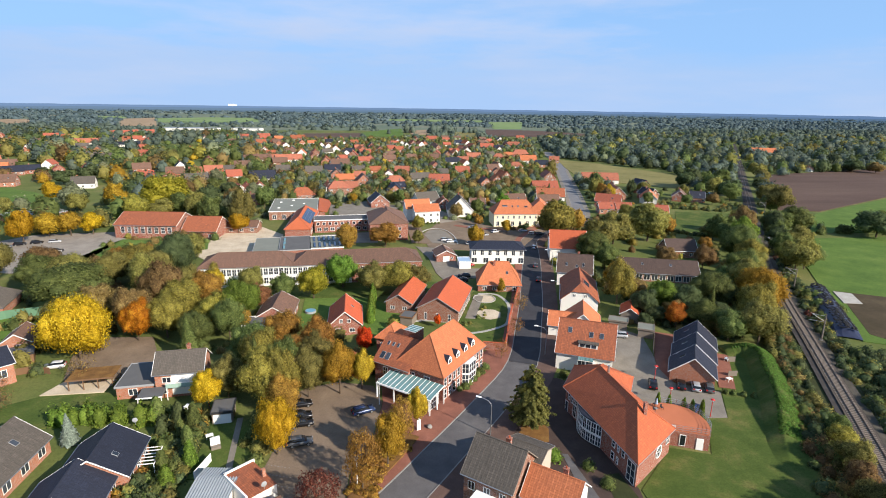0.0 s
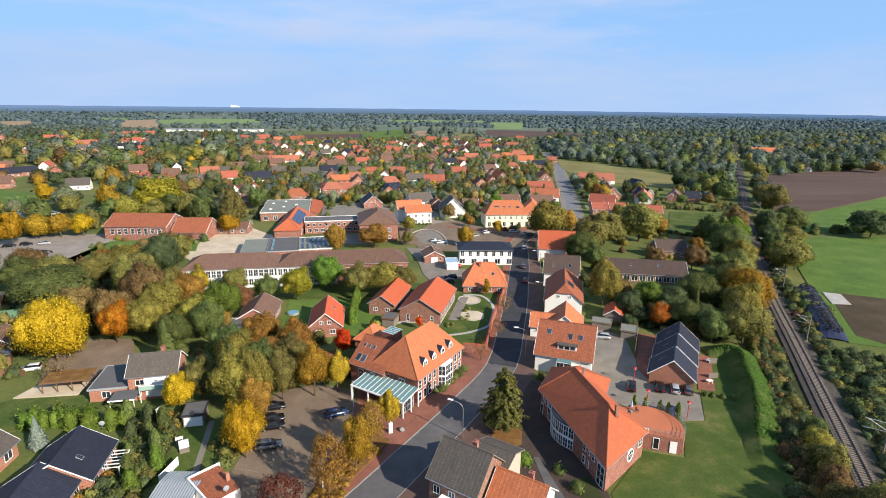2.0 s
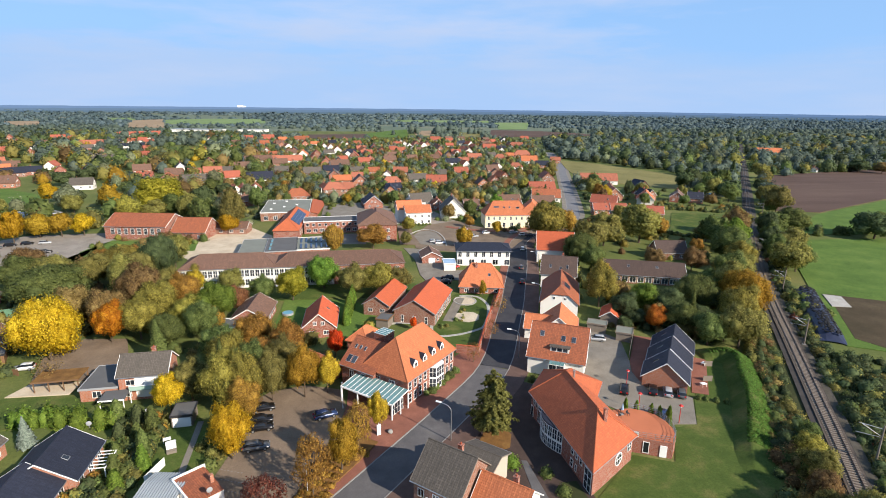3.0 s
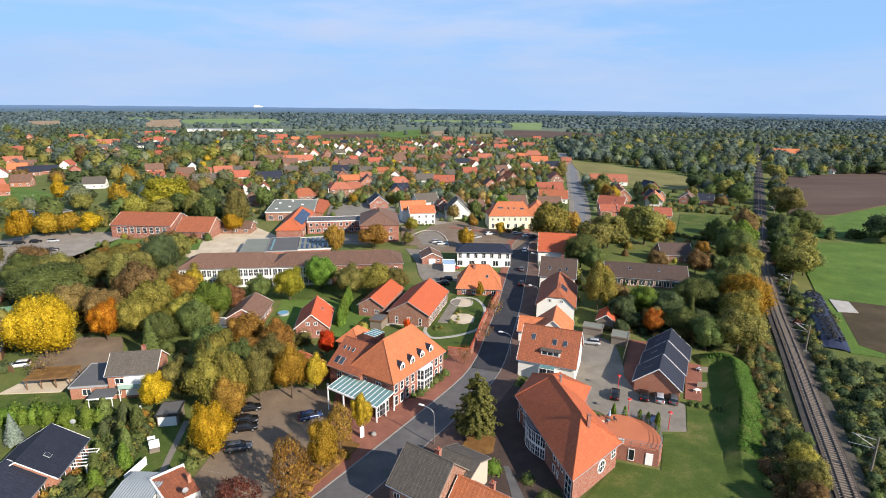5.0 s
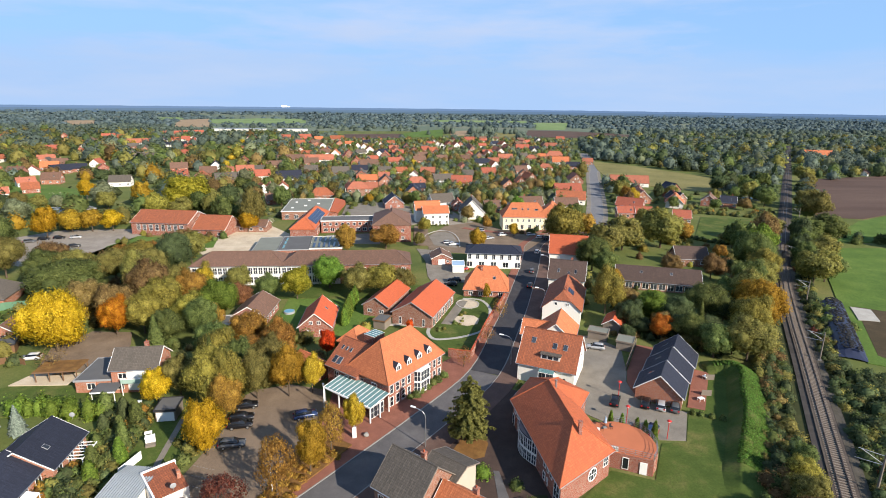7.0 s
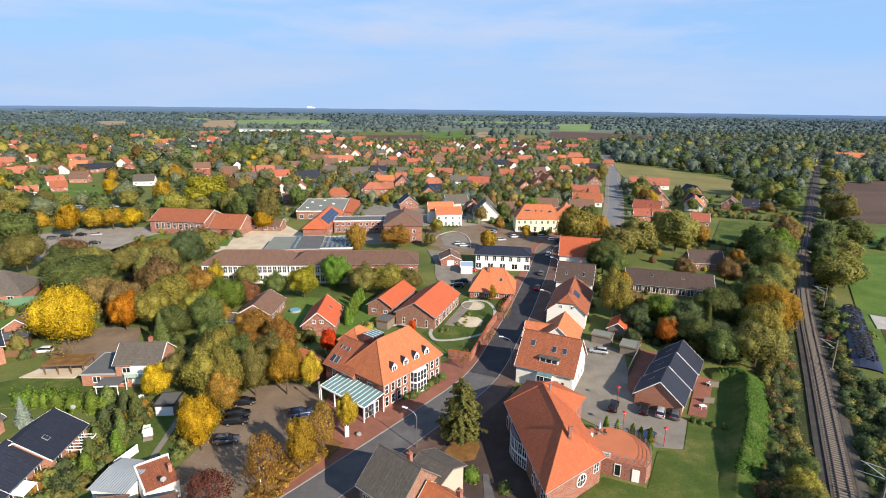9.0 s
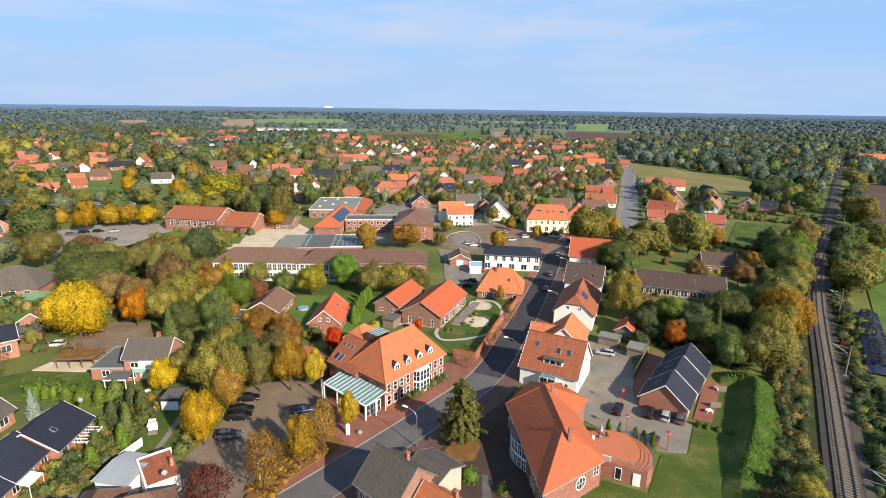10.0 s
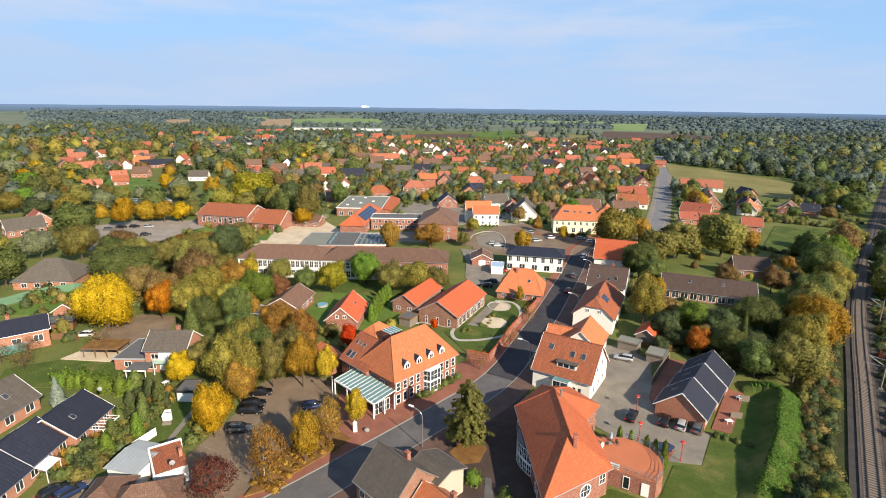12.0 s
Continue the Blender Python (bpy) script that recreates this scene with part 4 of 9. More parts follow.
patch("forecourt", "setts_shade", "clinker path beside the assembly hall, shade painted into its colour", "pavement", 0.1, (4.6, 91.6), (9.3, 97.5), (14.5, 96.5), (17.5, 93.5), (12, 86), (14.6, 62.2), (12.4, 50), (0, 50), (1.5, 66), (-3.2, 80.8))
patch("planting_bed", "litter", "leaf-strewn bed below the spruce", "bed", 0.12, (0.2, 77.5), (2.8, 82.2), (5.4, 82.6), (6.4, 79), (5.2, 75.4), (2.4, 74.6))
patch("planting_bed", "dark_ground", "dark planting bed beside the assembly hall", "bed", 0.12, (10.8, 66), (13.2, 66), (13.6, 60.5), (9.5, 58.5))
# darker asphalt chosen here in place of the shade on the path
patch("footpath", "asphalt_old", "narrow grey asphalt footpath below the houses", "path", 0.13, (6.1, 71.9), (7.0, 71.7), (7.7, 62.5), (8.4, 50.5), (6.0, 50.5), (5.7, 62.7))
patch("yard", "setts_grey", "grey paved parking yard", "car park", 0.06, (26.5, 99.5), (25.5, 88), (29, 84), (33.6, 81), (36, 78.5), (41, 77.9), (45.8, 86.6), (38.3, 91.5), (38.8, 98.5), (40.8, 103.2), (44, 114.5), (39, 122), (33, 122), (31, 112))
patch("yard", "setts_red", "red clinker drive beside the hall units", "pavement", 0.075, (38.3, 91.6), (38.9, 98.4), (40.9, 103.2), (48.6, 116.2), (53, 114))
patch("yard_apron", "setts_red", "red clinker parking apron", "pavement", 0.09, (33.8, 80.8), (36, 78.6), (38, 81.4), (35.6, 83))
patch("lawn", "grass", "mown lawn with dry patches and mowing lines", "lawn", 0.03, (14.9, 62), (25, 71), (31, 68.3), (36.4, 77.4), (41, 77.7), (46, 86.4), (48, 88.5), (58, 102), (66, 107), (60, 84), (52, 66), (42, 44), (14, 46))
patch("patio", "setts_red", "small red paved patios behind the hall units", "patio", 0.09, (46.8, 88.4), (49.6, 87), (58.6, 101.5), (55.9, 103.3))
patch("schoolyard", "sand", "pale sandy schoolyard", "schoolyard", 0.05, (-99, 232), (-87, 205), (-79, 194), (-60, 192), (-58, 222), (-58, 234), (-70, 251), (-96, 247))
patch("schoolyard", "setts_grey", "paved court between the school blocks", "schoolyard", 0.06, (-44, 218), (-18, 216), (-18, 236), (-42, 232))
patch("car_park", "asphalt_light", "pale asphalt car park beside the sports hall", "car park", 0.05, (-178, 222), (-168, 198), (-136, 186), (-123, 208), (-120, 231), (-130, 246), (-160, 244))
patch("street_square", "setts_brown", "brown paved village square with parking", "square", 0.07, (2, 207), (8, 203), (20, 199), (38, 199), (42, 205), (54, 224), (72, 240), (60, 242), (38, 241), (27, 258), (12, 250), (2, 228))
patch("car_park", "setts_grey", "pale grey parking area on the square", "car park", 0.1, (4.5, 213), (13.5, 209), (14.5, 222), (13.6, 233), (10.4, 237.6), (6.4, 236.4), (3, 229))
setting("kerb", ribbon(smooth_line([(0.5, 222), (1.9, 231.0), (6.0, 237.9), (10.6, 239.1), (14.2, 233.7), (15.6, 222.4), (14.7, 209)], 1.5), 0.25, -0.25, 0.3), M["setts_pale"], "pale kerb round the parking area of the square", "kerb")
setting("pavement", ribbon(smooth_line([(19, 244), (27, 238), (38, 233), (50, 234), (62, 239), (72, 246)], 2), 3.2, 0.0, 0.22), M["setts_red"], "red clinker pavement in front of the inn", "pavement")
patch("side_street", "asphalt_light", "pale side street beyond the square", "road", 0.06, (12, 248), (27, 257), (14, 300), (2, 340), (-8, 338), (4, 296))
patch("school_drive", "setts_grey", "paved drive between school and street", "road", 0.06, (-3, 208), (8, 204), (8, 196), (11, 176), (27, 174), (26, 164), (10, 165), (2, 161), (0, 172), (0, 190))
# kindergarten lawn in the darker grass for the shade over it
patch("lawn", "grass", "green lawn of the kindergarten garden", "lawn", 0.03, (-4, 126), (3, 113), (8.5, 116), (13, 129), (18, 143), (23, 151), (9, 152), (5, 146), (2, 134))
play_path = smooth_line([(-12.2, 130.9), (-8.7, 131.2), (-3.3, 129.5), (-1.6, 128.6), (-1.9, 125.5), (-1.0, 122.2), (1.3, 121.4), (6.2, 122.5), (11.2, 125.3), (13.2, 129.0), (15.7, 136.6), (16.4, 142.7), (14.6, 148.6), (9.6, 149.8)], 0.6)
setting("garden_path", ribbon(play_path, 0.45, -0.45, 0.16), M["setts_pale"], "curved pale garden path of the kindergarten", "path")
patch("sandpit", "sand", "oval sand play area with a pale border", "sandpit", 0.08, (7.2, 145.6), (8.2, 147.8), (10.4, 148.6), (12.8, 147.6), (13.8, 145.4), (12.8, 142.8), (10.6, 141.8), (8.2, 142.8))
setting("sandpit_border", ribbon(smooth_line([(7.2, 145.6), (8.2, 147.8), (10.4, 148.6), (12.8, 147.6), (13.8, 145.4), (12.8, 142.8), (10.6, 141.8), (8.2, 142.8), (7.2, 145.6)], 0.5), 0.14, -0.14, 0.3), M["setts_pale"], "pale stone border round the sandpit", "kerb")
patch("sandpit", "sand", "pale sand play area in the kindergarten garden", "sandpit", 0.08, (4.9, 133.2), (6.2, 135.8), (8.5, 137.0), (11.2, 136.2), (12.4, 133.9), (11.4, 130.5), (8.6, 129.4), (6.0, 130.6))
patch("terrace", "setts_grey", "grey paved terrace beside the kindergarten", "patio", 0.08, (1.8, 131.2), (4.4, 130.4), (10.8, 147.6), (8.4, 149))
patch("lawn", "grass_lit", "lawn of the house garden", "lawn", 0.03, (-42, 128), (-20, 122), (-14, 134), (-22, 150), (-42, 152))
patch("lawn", "grass", "lawn strip in front of the school", "lawn", 0.03, (-80, 152), (-12, 152), (2, 160), (-6, 165), (-76, 164))
patch("drive", "setts_brown", "brown paved drive beside the bungalows", "drive", 0.03, (-60, 58), (-50.5, 57), (-50.5, 64), (-53, 66.5), (-59, 65.5))
patch("lawn", "grass", "small lawn with a garden path", "lawn", 0.03, (-53, 74), (-44, 74), (-45, 91), (-53, 90))
patch("garden_path", "setts_grey", "straight paved garden path", "path", 0.07, (-47.7, 74.5), (-46.7, 74.5), (-47.8, 90), (-48.8, 90))
patch("garden_plot", "sand", "pale gravel garden plot", "garden", 0.05, (-88, 103.2), (-76.5, 103), (-76, 108), (-86, 108.5))
patch("courtyard", "setts_brown", "brown paved courtyard with fallen leaves", "courtyard", 0.05, (-86.5, 109), (-76, 108.5), (-71, 113), (-73, 122), (-76, 129), (-86, 130), (-90, 120))
patch("lawn", "grass", "lawn behind the bungalows, its shade in the grass colour", "lawn", 0.03, (-92, 90), (-70, 93), (-70, 102.5), (-88, 102.6), (-96, 98))
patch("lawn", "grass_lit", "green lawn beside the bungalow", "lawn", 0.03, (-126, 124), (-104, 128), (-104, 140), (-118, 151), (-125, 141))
patch("lawn", "grass_lit", "green lawn of a village garden", "lawn", 0.04, (-238, 306), (-190, 313), (-205, 345), (-222, 362), (-246, 380), (-300, 400))
patch("lawn", "grass_lit", "green lawn beside the sports hall", "lawn", 0.04, (-127.5, 200.5), (-122, 198), (-126, 214), (-122, 232), (-86, 222), (-84, 212), (-112, 204))
patch("meadow", "grass", "green meadow between the houses", "meadow", 0.06, (-238, 629), (-202, 637), (-243, 754), (-274, 746))
patch("meadow", "grass", "green meadow, its shade in the grass colour", "meadow", 0.05, (150, 269), (178, 260), (147.5, 219), (121, 222))
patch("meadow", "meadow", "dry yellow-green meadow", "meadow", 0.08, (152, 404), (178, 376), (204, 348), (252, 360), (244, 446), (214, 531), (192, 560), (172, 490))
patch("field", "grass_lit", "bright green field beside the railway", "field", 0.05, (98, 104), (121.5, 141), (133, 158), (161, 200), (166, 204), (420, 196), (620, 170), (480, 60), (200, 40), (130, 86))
patch("field", "soil_damp", "dark bare soil beside the silage heap", "field", 0.09, (103.6, 107.5), (117.5, 128), (124, 138.4), (129, 135.2), (138, 130), (230, 88), (180, 62), (107, 100))
patch("field", "grass_lit", "green field strip beyond the hedge", "field", 0.05, (175, 214), (228, 256), (330, 302), (760, 300), (640, 178), (420, 198))
patch("field", "soil", "dark ploughed field beside the railway", "field", 0.06, (214, 268), (300, 385), (330, 422), (520, 472), (860, 445), (780, 306), (335, 308), (236, 262))
FAR_FIELDS = [("soil", "brown ploughed field behind the village", [(219, 1009), (291, 1299), (396, 1254), (473, 1114), (407, 971), (352, 984)]),
              ("soil", "narrow bare field at the village edge", [(-122, 1054), (-14, 1086), (-14, 955), (-109, 931)]),
              ("grass_lit", "bright green field behind the village", [(-12, 1086), (42, 1237), (86, 1301), (62, 978), (-4, 972)]),
              ("stubble", "pale stubble field between tree rows", [(92, 1216), (141, 1250), (117, 1038), (82, 1034)]),
              ("meadow", "yellow-green field at the village edge", [(183, 1152), (234, 1157), (198, 989), (159, 986)]),
              ("pasture_haze", "distant green field between woods", [(431, 1880), (576, 1913), (395, 1344), (320, 1334)]),
              ("pasture_haze", "distant green strip before the woods", [(103, 2147), (473, 2093), (424, 1879), (92, 1925)]),
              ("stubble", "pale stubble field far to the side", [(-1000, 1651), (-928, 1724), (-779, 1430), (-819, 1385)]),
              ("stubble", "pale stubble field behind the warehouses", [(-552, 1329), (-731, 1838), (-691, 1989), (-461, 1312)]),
              ("pasture_haze", "distant green field before the woods", [(-667, 1923), (-544, 2114), (-373, 2086), (-300, 1661), (-412, 1588), (-541, 1561)]),
              ("pasture_haze", "distant narrow green field", [(-911, 2077), (-855, 2185), (-746, 1900), (-797, 1820)])]
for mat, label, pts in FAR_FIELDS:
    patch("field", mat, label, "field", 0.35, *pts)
patch("field", "soil", "brown field strip beside a field hut", "field", 0.2, (454, 509), (496, 509), (470, 455), (415, 466))


def in_poly(x, y, pts):
    hit = False
    for (x0, y0), (x1, y1) in zip(pts, pts[1:] + pts[:1]):
        if (y0 > y) != (y1 > y) and x < x0 + (y - y0) * (x1 - x0) / (y1 - y0):
            hit = not hit
    return hit


def in_field(x, y):
    """True on a far field and just before it, kept open to the camera's view."""
    return y > 760 and any(in_poly(x * k, y * k, pts) for k in (1.0, 1.06) for _, _, pts in FAR_FIELDS)


patch("field", "grass_lit", "green field beyond the railway", "field", 0.3, (560, 560), (900, 520), (1200, 760), (800, 800))
M["mesh_green"] = plain("green_mesh", (0.1, 0.2, 0.125), 0.8, amount=0.2)
_w = Mat("pond_water", 0.08, 0, 0.6)
M["pond"] = _w.colour((0.03, 0.045, 0.05)).m
patch("water", "pond", "small still pond at the meadow's edge", "pond", 0.06, (202, 326), (209, 335), (222, 331), (227, 323), (216, 317))
patch("car_park", "setts_grey", "grey paved car park behind the school", "car park", 0.05, (-40, 256), (-6, 250), (4, 260), (-2, 298), (-22, 316), (-41, 306))
patch("lane", "asphalt_old", "narrow lane between the gardens", "road", 0.05, (60, 262), (66, 262), (58, 312), (40, 360), (34, 358), (52, 308))
patch("front_court", "setts_brown", "paved court beside the school block", "pavement", 0.05, (-4, 214), (3, 212), (3, 246), (-3, 250))


# ------------------------------------------------------------------ the large buildings
def gable_end(n=2, z=0.9, w=1.2, h=1.3, sides="ew", span=4.0, cols=2):
    return [x for s in sides for x in row(s, n, span, z, w, h, cols)]


# three low brick units with dark roofs, stepped along the yard
for k in (-1, 0, 1):
    house("low brick hall unit with a dark slate-blue roof", 47.9 + k * 4.2 + k * 0.25, 99.1 + k * 6.37 - k * 0.17, 56.5, 7.64, 9.4, 2.3, 6.2 + 0.02 * k, "brick_orange", "tile_slate", name="hall_unit", category="hall",
          group="hall units in the yard", windows=row("s", 2, 3.5, 0.5, 1.3, 1.7), skylights=[(0.5, 2.2, 0.5, 1.3)])
house("white two-storey house with a rust-brown tiled roof", 23.9, 103.4, -28, 12.6, 12.4, 3.9, 9.8, "plaster_white", "tile_rust",
      windows=row("e", 3, 6, 0.8, 0.9, 1.6, 1) + row("e", 2, 3.2, 4.6, 0.9, 1.4, 1) + row("s", 3, 2.2, 0.6, 0.55, 1.7, 1, 1, "dark", 2.8),
      skylights=[(-3.6, 1.0 - 3.0, 0.9, 1.3), (1.0, -2.4, 0.9, 1.3), (3.2, -2.4, 0.9, 1.3)], chimneys=())
house("orange-roofed house between white houses on the street", 29.6, 118.8, 67, 11, 9.4, 3.0, 6.9, "plaster_white", "tile_orange", windows=row("e", 2, 3, 0.8, 1, 1.2))
house("low orange-roofed wing beside the street", 25.0, 119.5, -23, 8, 7, 2.8, 5.6, "plaster_white", "tile_orange")
house("white gabled house with a half-hipped red roof", 37.3, 139.3, 68.6, 20, 10.8, 4.0, 8.6, "plaster_white", "tile_rust", "halfhip", 2.2, windows=row("w", 2, 3, 5, 0.8, 0.9), solar=[(-3.0, -1.8, 3.2, 2.0, 3, 1)], chimneys=[(-6, -0.6)])
house("grey-roofed house at the street", 43.6, 157.6, -21.8, 11.5, 9.5, 4.4, 9.6, "plaster_white", "tile_umber", chimneys=[(1, 0.6)], skylights=[(-2.6, -2.6, 0.7, 1.3), (0.6, -3.0, 0.7, 1.0), (2.6, -2.6, 0.7, 1.3)], windows=row("w", 2, 3, 1, 1, 1.3) + row("s", 3, 8, 1, 1.0, 1.3))
house("white house with a bright orange-red roof", 52.6, 186.8, -16, 14, 14, 5, 10.6, "plaster_white", "tile_bright", windows=row("w", 2, 4, 1, 1, 1.4) + row("w", 2, 4, 4, 1, 1.4))
house("low brick house with an orange hipped roof", 17.7, 156.8, -10.8, 14, 12.5, 2.2, 8.2, "brick_red", "tile_orange", "hip", 4.0, windows=row("s", 4, 9, 0.5, 1.2, 1.2), chimneys=[(-1.5, -1)], skylights=[(2.5, -3, 0.8, 1.0)])
house("white two-storey block with a dark hipped roof", 24.6, 185.7, -8.3, 20.4, 12, 5.6, 7.4, "plaster_white", "tile_slate", "hip", 4.0, windows=row("s", 7, 17, 3.2, 1.3, 2.0) + row("s", 5, 17, 0.4, 2, 2.0), over=0.7)
house("small brick garage with a white gate", 5.6, 189.4, 91.5, 9, 8, 2.4, 4.4, "brick_red", "tile_brown", windows=[("w", 2.2, 0.9, 0.9, 0.9, 1, 1)], name="garage", category="garage")
part("gate", boxes((-1.2, 1.2, -0.06, 0.04, 0, 2.1)), M["white"], [o for o in scene.objects if o.get("label") == "small brick garage with a white gate"][0], "white garage gate", m=pose(5.6, 189.4, 0, 0, 0, 91.5).inverted() @ pose(5.7, 185.2, 0, 0, 0, 1.5))
house("kindergarten brick building with a bright red roof", -2.3, 139.2, 68.2, 20.4, 11.8, 3.4, 6.8, "brick_brown", "tile_bright", verge="grey", windows=row("w", 3, 6.5, 0.3, 0.8, 2.0, 1, 2) + row("s", 7, 16, 0.2, 1.7, 2.3, 2, 1))
house("small kindergarten wing with a bright red roof", -12.8, 144.5, 69, 17, 8, 3.2, 5.7, "brick_brown", "tile_bright", verge="grey", windows=row("w", 2, 3.4, 1.2, 1.3, 1.0))
house("red brick gabled house with a red tiled roof", -29.9, 130.7, 89.6, 13.5, 8.7, 2.7, 6.4, "brick_red", "tile_red", windows=row("w", 2, 3.4, 0.8, 1.4, 1.1) + row("w", 2, 1.9, 3.3, 0.9, 1.0), skylights=[(1, -1.8, 0.7, 0.9)])
house("brick bungalow with a brown tiled roof", -47.8, 138.2, 86.6, 13, 9.4, 2.6, 5.4, "brick_red", "tile_brown", windows=row("s", 4, 8, 0.8, 1.3, 1.2))
house("white-banded school wing with a brown hipped roof", -60.4, 171.6, 1.1, 29.6, 14, 6.4, 9.5, "plaster_white", "tile_brown", "hip", 5.5, windows=row("s", 18, 26.4, 0.7, 1.35, 2.1, 2, 2) + row("s", 18, 26.4, 3.6, 1.35, 2.2, 2, 2), name="school_wing", category="school")
t = house("long school wing, half white-banded, with a brown roof", -26.6, 172.1, 1.6, 42, 13.8, 6.4, 9.3, "plaster_white", "tile_brown", "hip", 5.0, windows=row("s", 10, 14, 0.7, 1.35, 2.1, 2, 2, "white", -12.5) + row("s", 10, 14, 3.6, 1.35, 2.2, 2, 2, "white", -12.5), name="school_wing", category="school")
part("brick_facing", boxes((-2, 20.6, -6.56, -6.5, 0, 6.3), (20.6, 20.66, -6.56, 6.5, 0, 6.3)), M["brick_red"], t, "red brick facing")
for i in range(5):
    put_window(t, pose(1.5 + i * 4.2, -6.6, 3.9), 1.3, 1.4)
house("brick sports hall with a red tiled roof", -112, 241.9, -9.5, 26.5, 18, 5.5, 9.6, "brick_red", "tile_rust", windows=row("s", 8, 19.6, 2.1, 1.7, 2.7, 1, 4, "white", 0.3), name="sports_hall", category="sports hall")
house("brick school hall with an orange roof and solar panels", -50.6, 244.3, 88.5, 40, 11, 4.5, 8.6, "brick_red", "tile_hall", "hip", 6.5, name="school_hall", category="school", windows=row("s", 7, 26, 1.0, 1.4, 1.6), solar=[(-0.5, -2.85, 24, 4.4, 14, 3)])
house("square brick school block with a dark hipped roof", -13.2, 232, 91, 26, 16.8, 7.3, 11.6, "brick_red", "tile_brown", "hip", 8.2, windows=row("w", 3, 9, 1, 1.2, 1.5) + row("w", 3, 9, 4.2, 1.2, 1.5), chimneys=[(3, 1)], name="school_block", category="school")
house("cream inn with an orange hipped roof", 49.2, 246.4, -3.4, 22.4, 14, 6.2, 12.0, "plaster_cream", "tile_orange", "hip", 5.0, windows=row("s", 8, 18.5, 3.9, 1.0, 1.6) + row("s", 6, 18, 0.5, 1.5, 2.3), skylights=[(-1.5, -3.2, 0.8, 1.0), (1.2, -3.2, 0.8, 1.0), (5.0, -3.4, 1.6, 1.0), (-5.2, -3.0, 2.6, 0.9)], chimneys=[(6, 0.5)], name="inn", category="inn")
house("white two-storey house with an orange roof", 7.2, 256.3, 6, 13, 10, 5.8, 8.8, "plaster_white", "tile_orange", windows=row("s", 4, 10, 3.4, 1.1, 1.4) + row("s", 4, 10, 0.6, 1.1, 1.6))
house("long brick bungalow with a dark brown roof", 73.4, 158.8, -17.9, 26, 10.5, 2.9, 6.6, "brick_brown", "tile_umber", windows=row("s", 10, 22.5, 0.5, 2.0, 1.9), skylights=[(-5, -2, 0.8, 1), (4, -2, 0.8, 1)])
house("brown-roofed house among trees", 98, 184.7, -9.4, 12, 9.5, 2.8, 6.6, "brick_brown", "tile_umber", windows=row("s", 3, 7, 0.8, 1.3, 1.2))
house("two-storey brick house with a grey tiled roof", -61.4, 103.3, 3.2, 9.4, 8.2, 5, 8.1, "brick_orange", "tile_grey", chimneys=[(1.4, 0.3)], windows=row("s", 3, 6, 0.8, 1.6, 1.4) + row("s", 2, 4.5, 3.1, 1.6, 1.2))
house("terraced bungalow with a dark glazed roof", -65.6, 77.2, 92, 9.8, 10.4, 2.6, 5.9, "brick_orange", "tile_slate", windows=row("s", 3, 6, 0.6, 1.4, 1.6), skylights=[(-1.5, -2.4, 0.8, 1)])
house("terraced bungalow with a dark glazed roof", -66.9, 68.6, 92, 9.2, 10.4, 2.6, 5.9, "brick_orange", "tile_slate", windows=row("s", 3, 6, 0.6, 1.4, 1.6))
house("terraced bungalow with a dark glazed roof", -66.3, 59.5, 92, 11, 10.4, 2.6, 5.9, "brick_orange", "tile_slate", windows=row("s", 3, 6, 0.6, 1.4, 1.6))
house("bungalow with a weathered grey-brown roof", -82, 76.5, 86, 17, 10.4, 2.6, 6.5, "brick_orange", "tile_grey", windows=row("s", 4, 12, 0.7, 1.8, 1.5), skylights=[(0, -2, 0.9, 1.2), (4, -2.5, 0.9, 1.2)])
house("bungalow with a grey hipped roof", -128.6, 152.5, 11, 18, 14, 2.6, 8.0, "brick_orange", "tile_grey", "hip", 7, windows=row("s", 4, 11, 0.6, 1.6, 1.5))
house("brick house with a blue-grey roof", -104.4, 107.6, 42, 17, 9.5, 4.3, 6.6, "brick_orange", "tile_slate", windows=row("s", 4, 12, 1.6, 1.8, 1.7), chimneys=[(1, 0.4)])
house("two-storey house with a dark grey tiled roof", -6.5, 64.8, -41.3, 8.3, 9.4, 4.5, 8.7, "brick_brown", "tile_grey", verge="old_wood", windows=row("s", 3, 5, 2.2, 1.1, 1.4), chimneys=[(0.5, 1.5)])
house("low house extension with an orange tiled roof", 0.4, 60.2, -41, 8, 7.5, 3, 6.2, "plaster_white", "tile_orange", chimneys=[(1, 0.8)])

brick_home = [o for o in scene.objects if o.get("label") == "two-storey brick house with a grey tiled roof"][0]
part("white_facing", boxes((-1.4, 3.1, -3.73, -3.695, 0.5, 2.3), (-1.4, 3.1, -3.73, -3.695, 3.0, 4.7)), M["white"], brick_home, "white panel facing round the windows")
# town hall
TH = house("brick town hall with a large orange hipped roof", -9.6, 100.5, 49.2, 17.6, 11.9, 5.3, 11.5, "brick_red", "tile_orange", "hip", 4.2,
           windows=row("s", 4, 5.1, 0.4, 1.05, 2.0, 1, 2, "white", -5.0) + row("s", 4, 5.1, 3.0, 1.05, 1.8, 1, 2, "white", -5.0) + row("s", 3, 3.4, 0.4, 1.05, 2.0, 1, 2, "white", 5.7) + row("s", 3, 3.4, 3.0, 1.05, 1.8, 1, 2, "white", 5.7) + row("w", 2, 3.6, 3.1, 1.4, 1.3, 2, 2, "white", 0), name="town_hall", category="town hall")

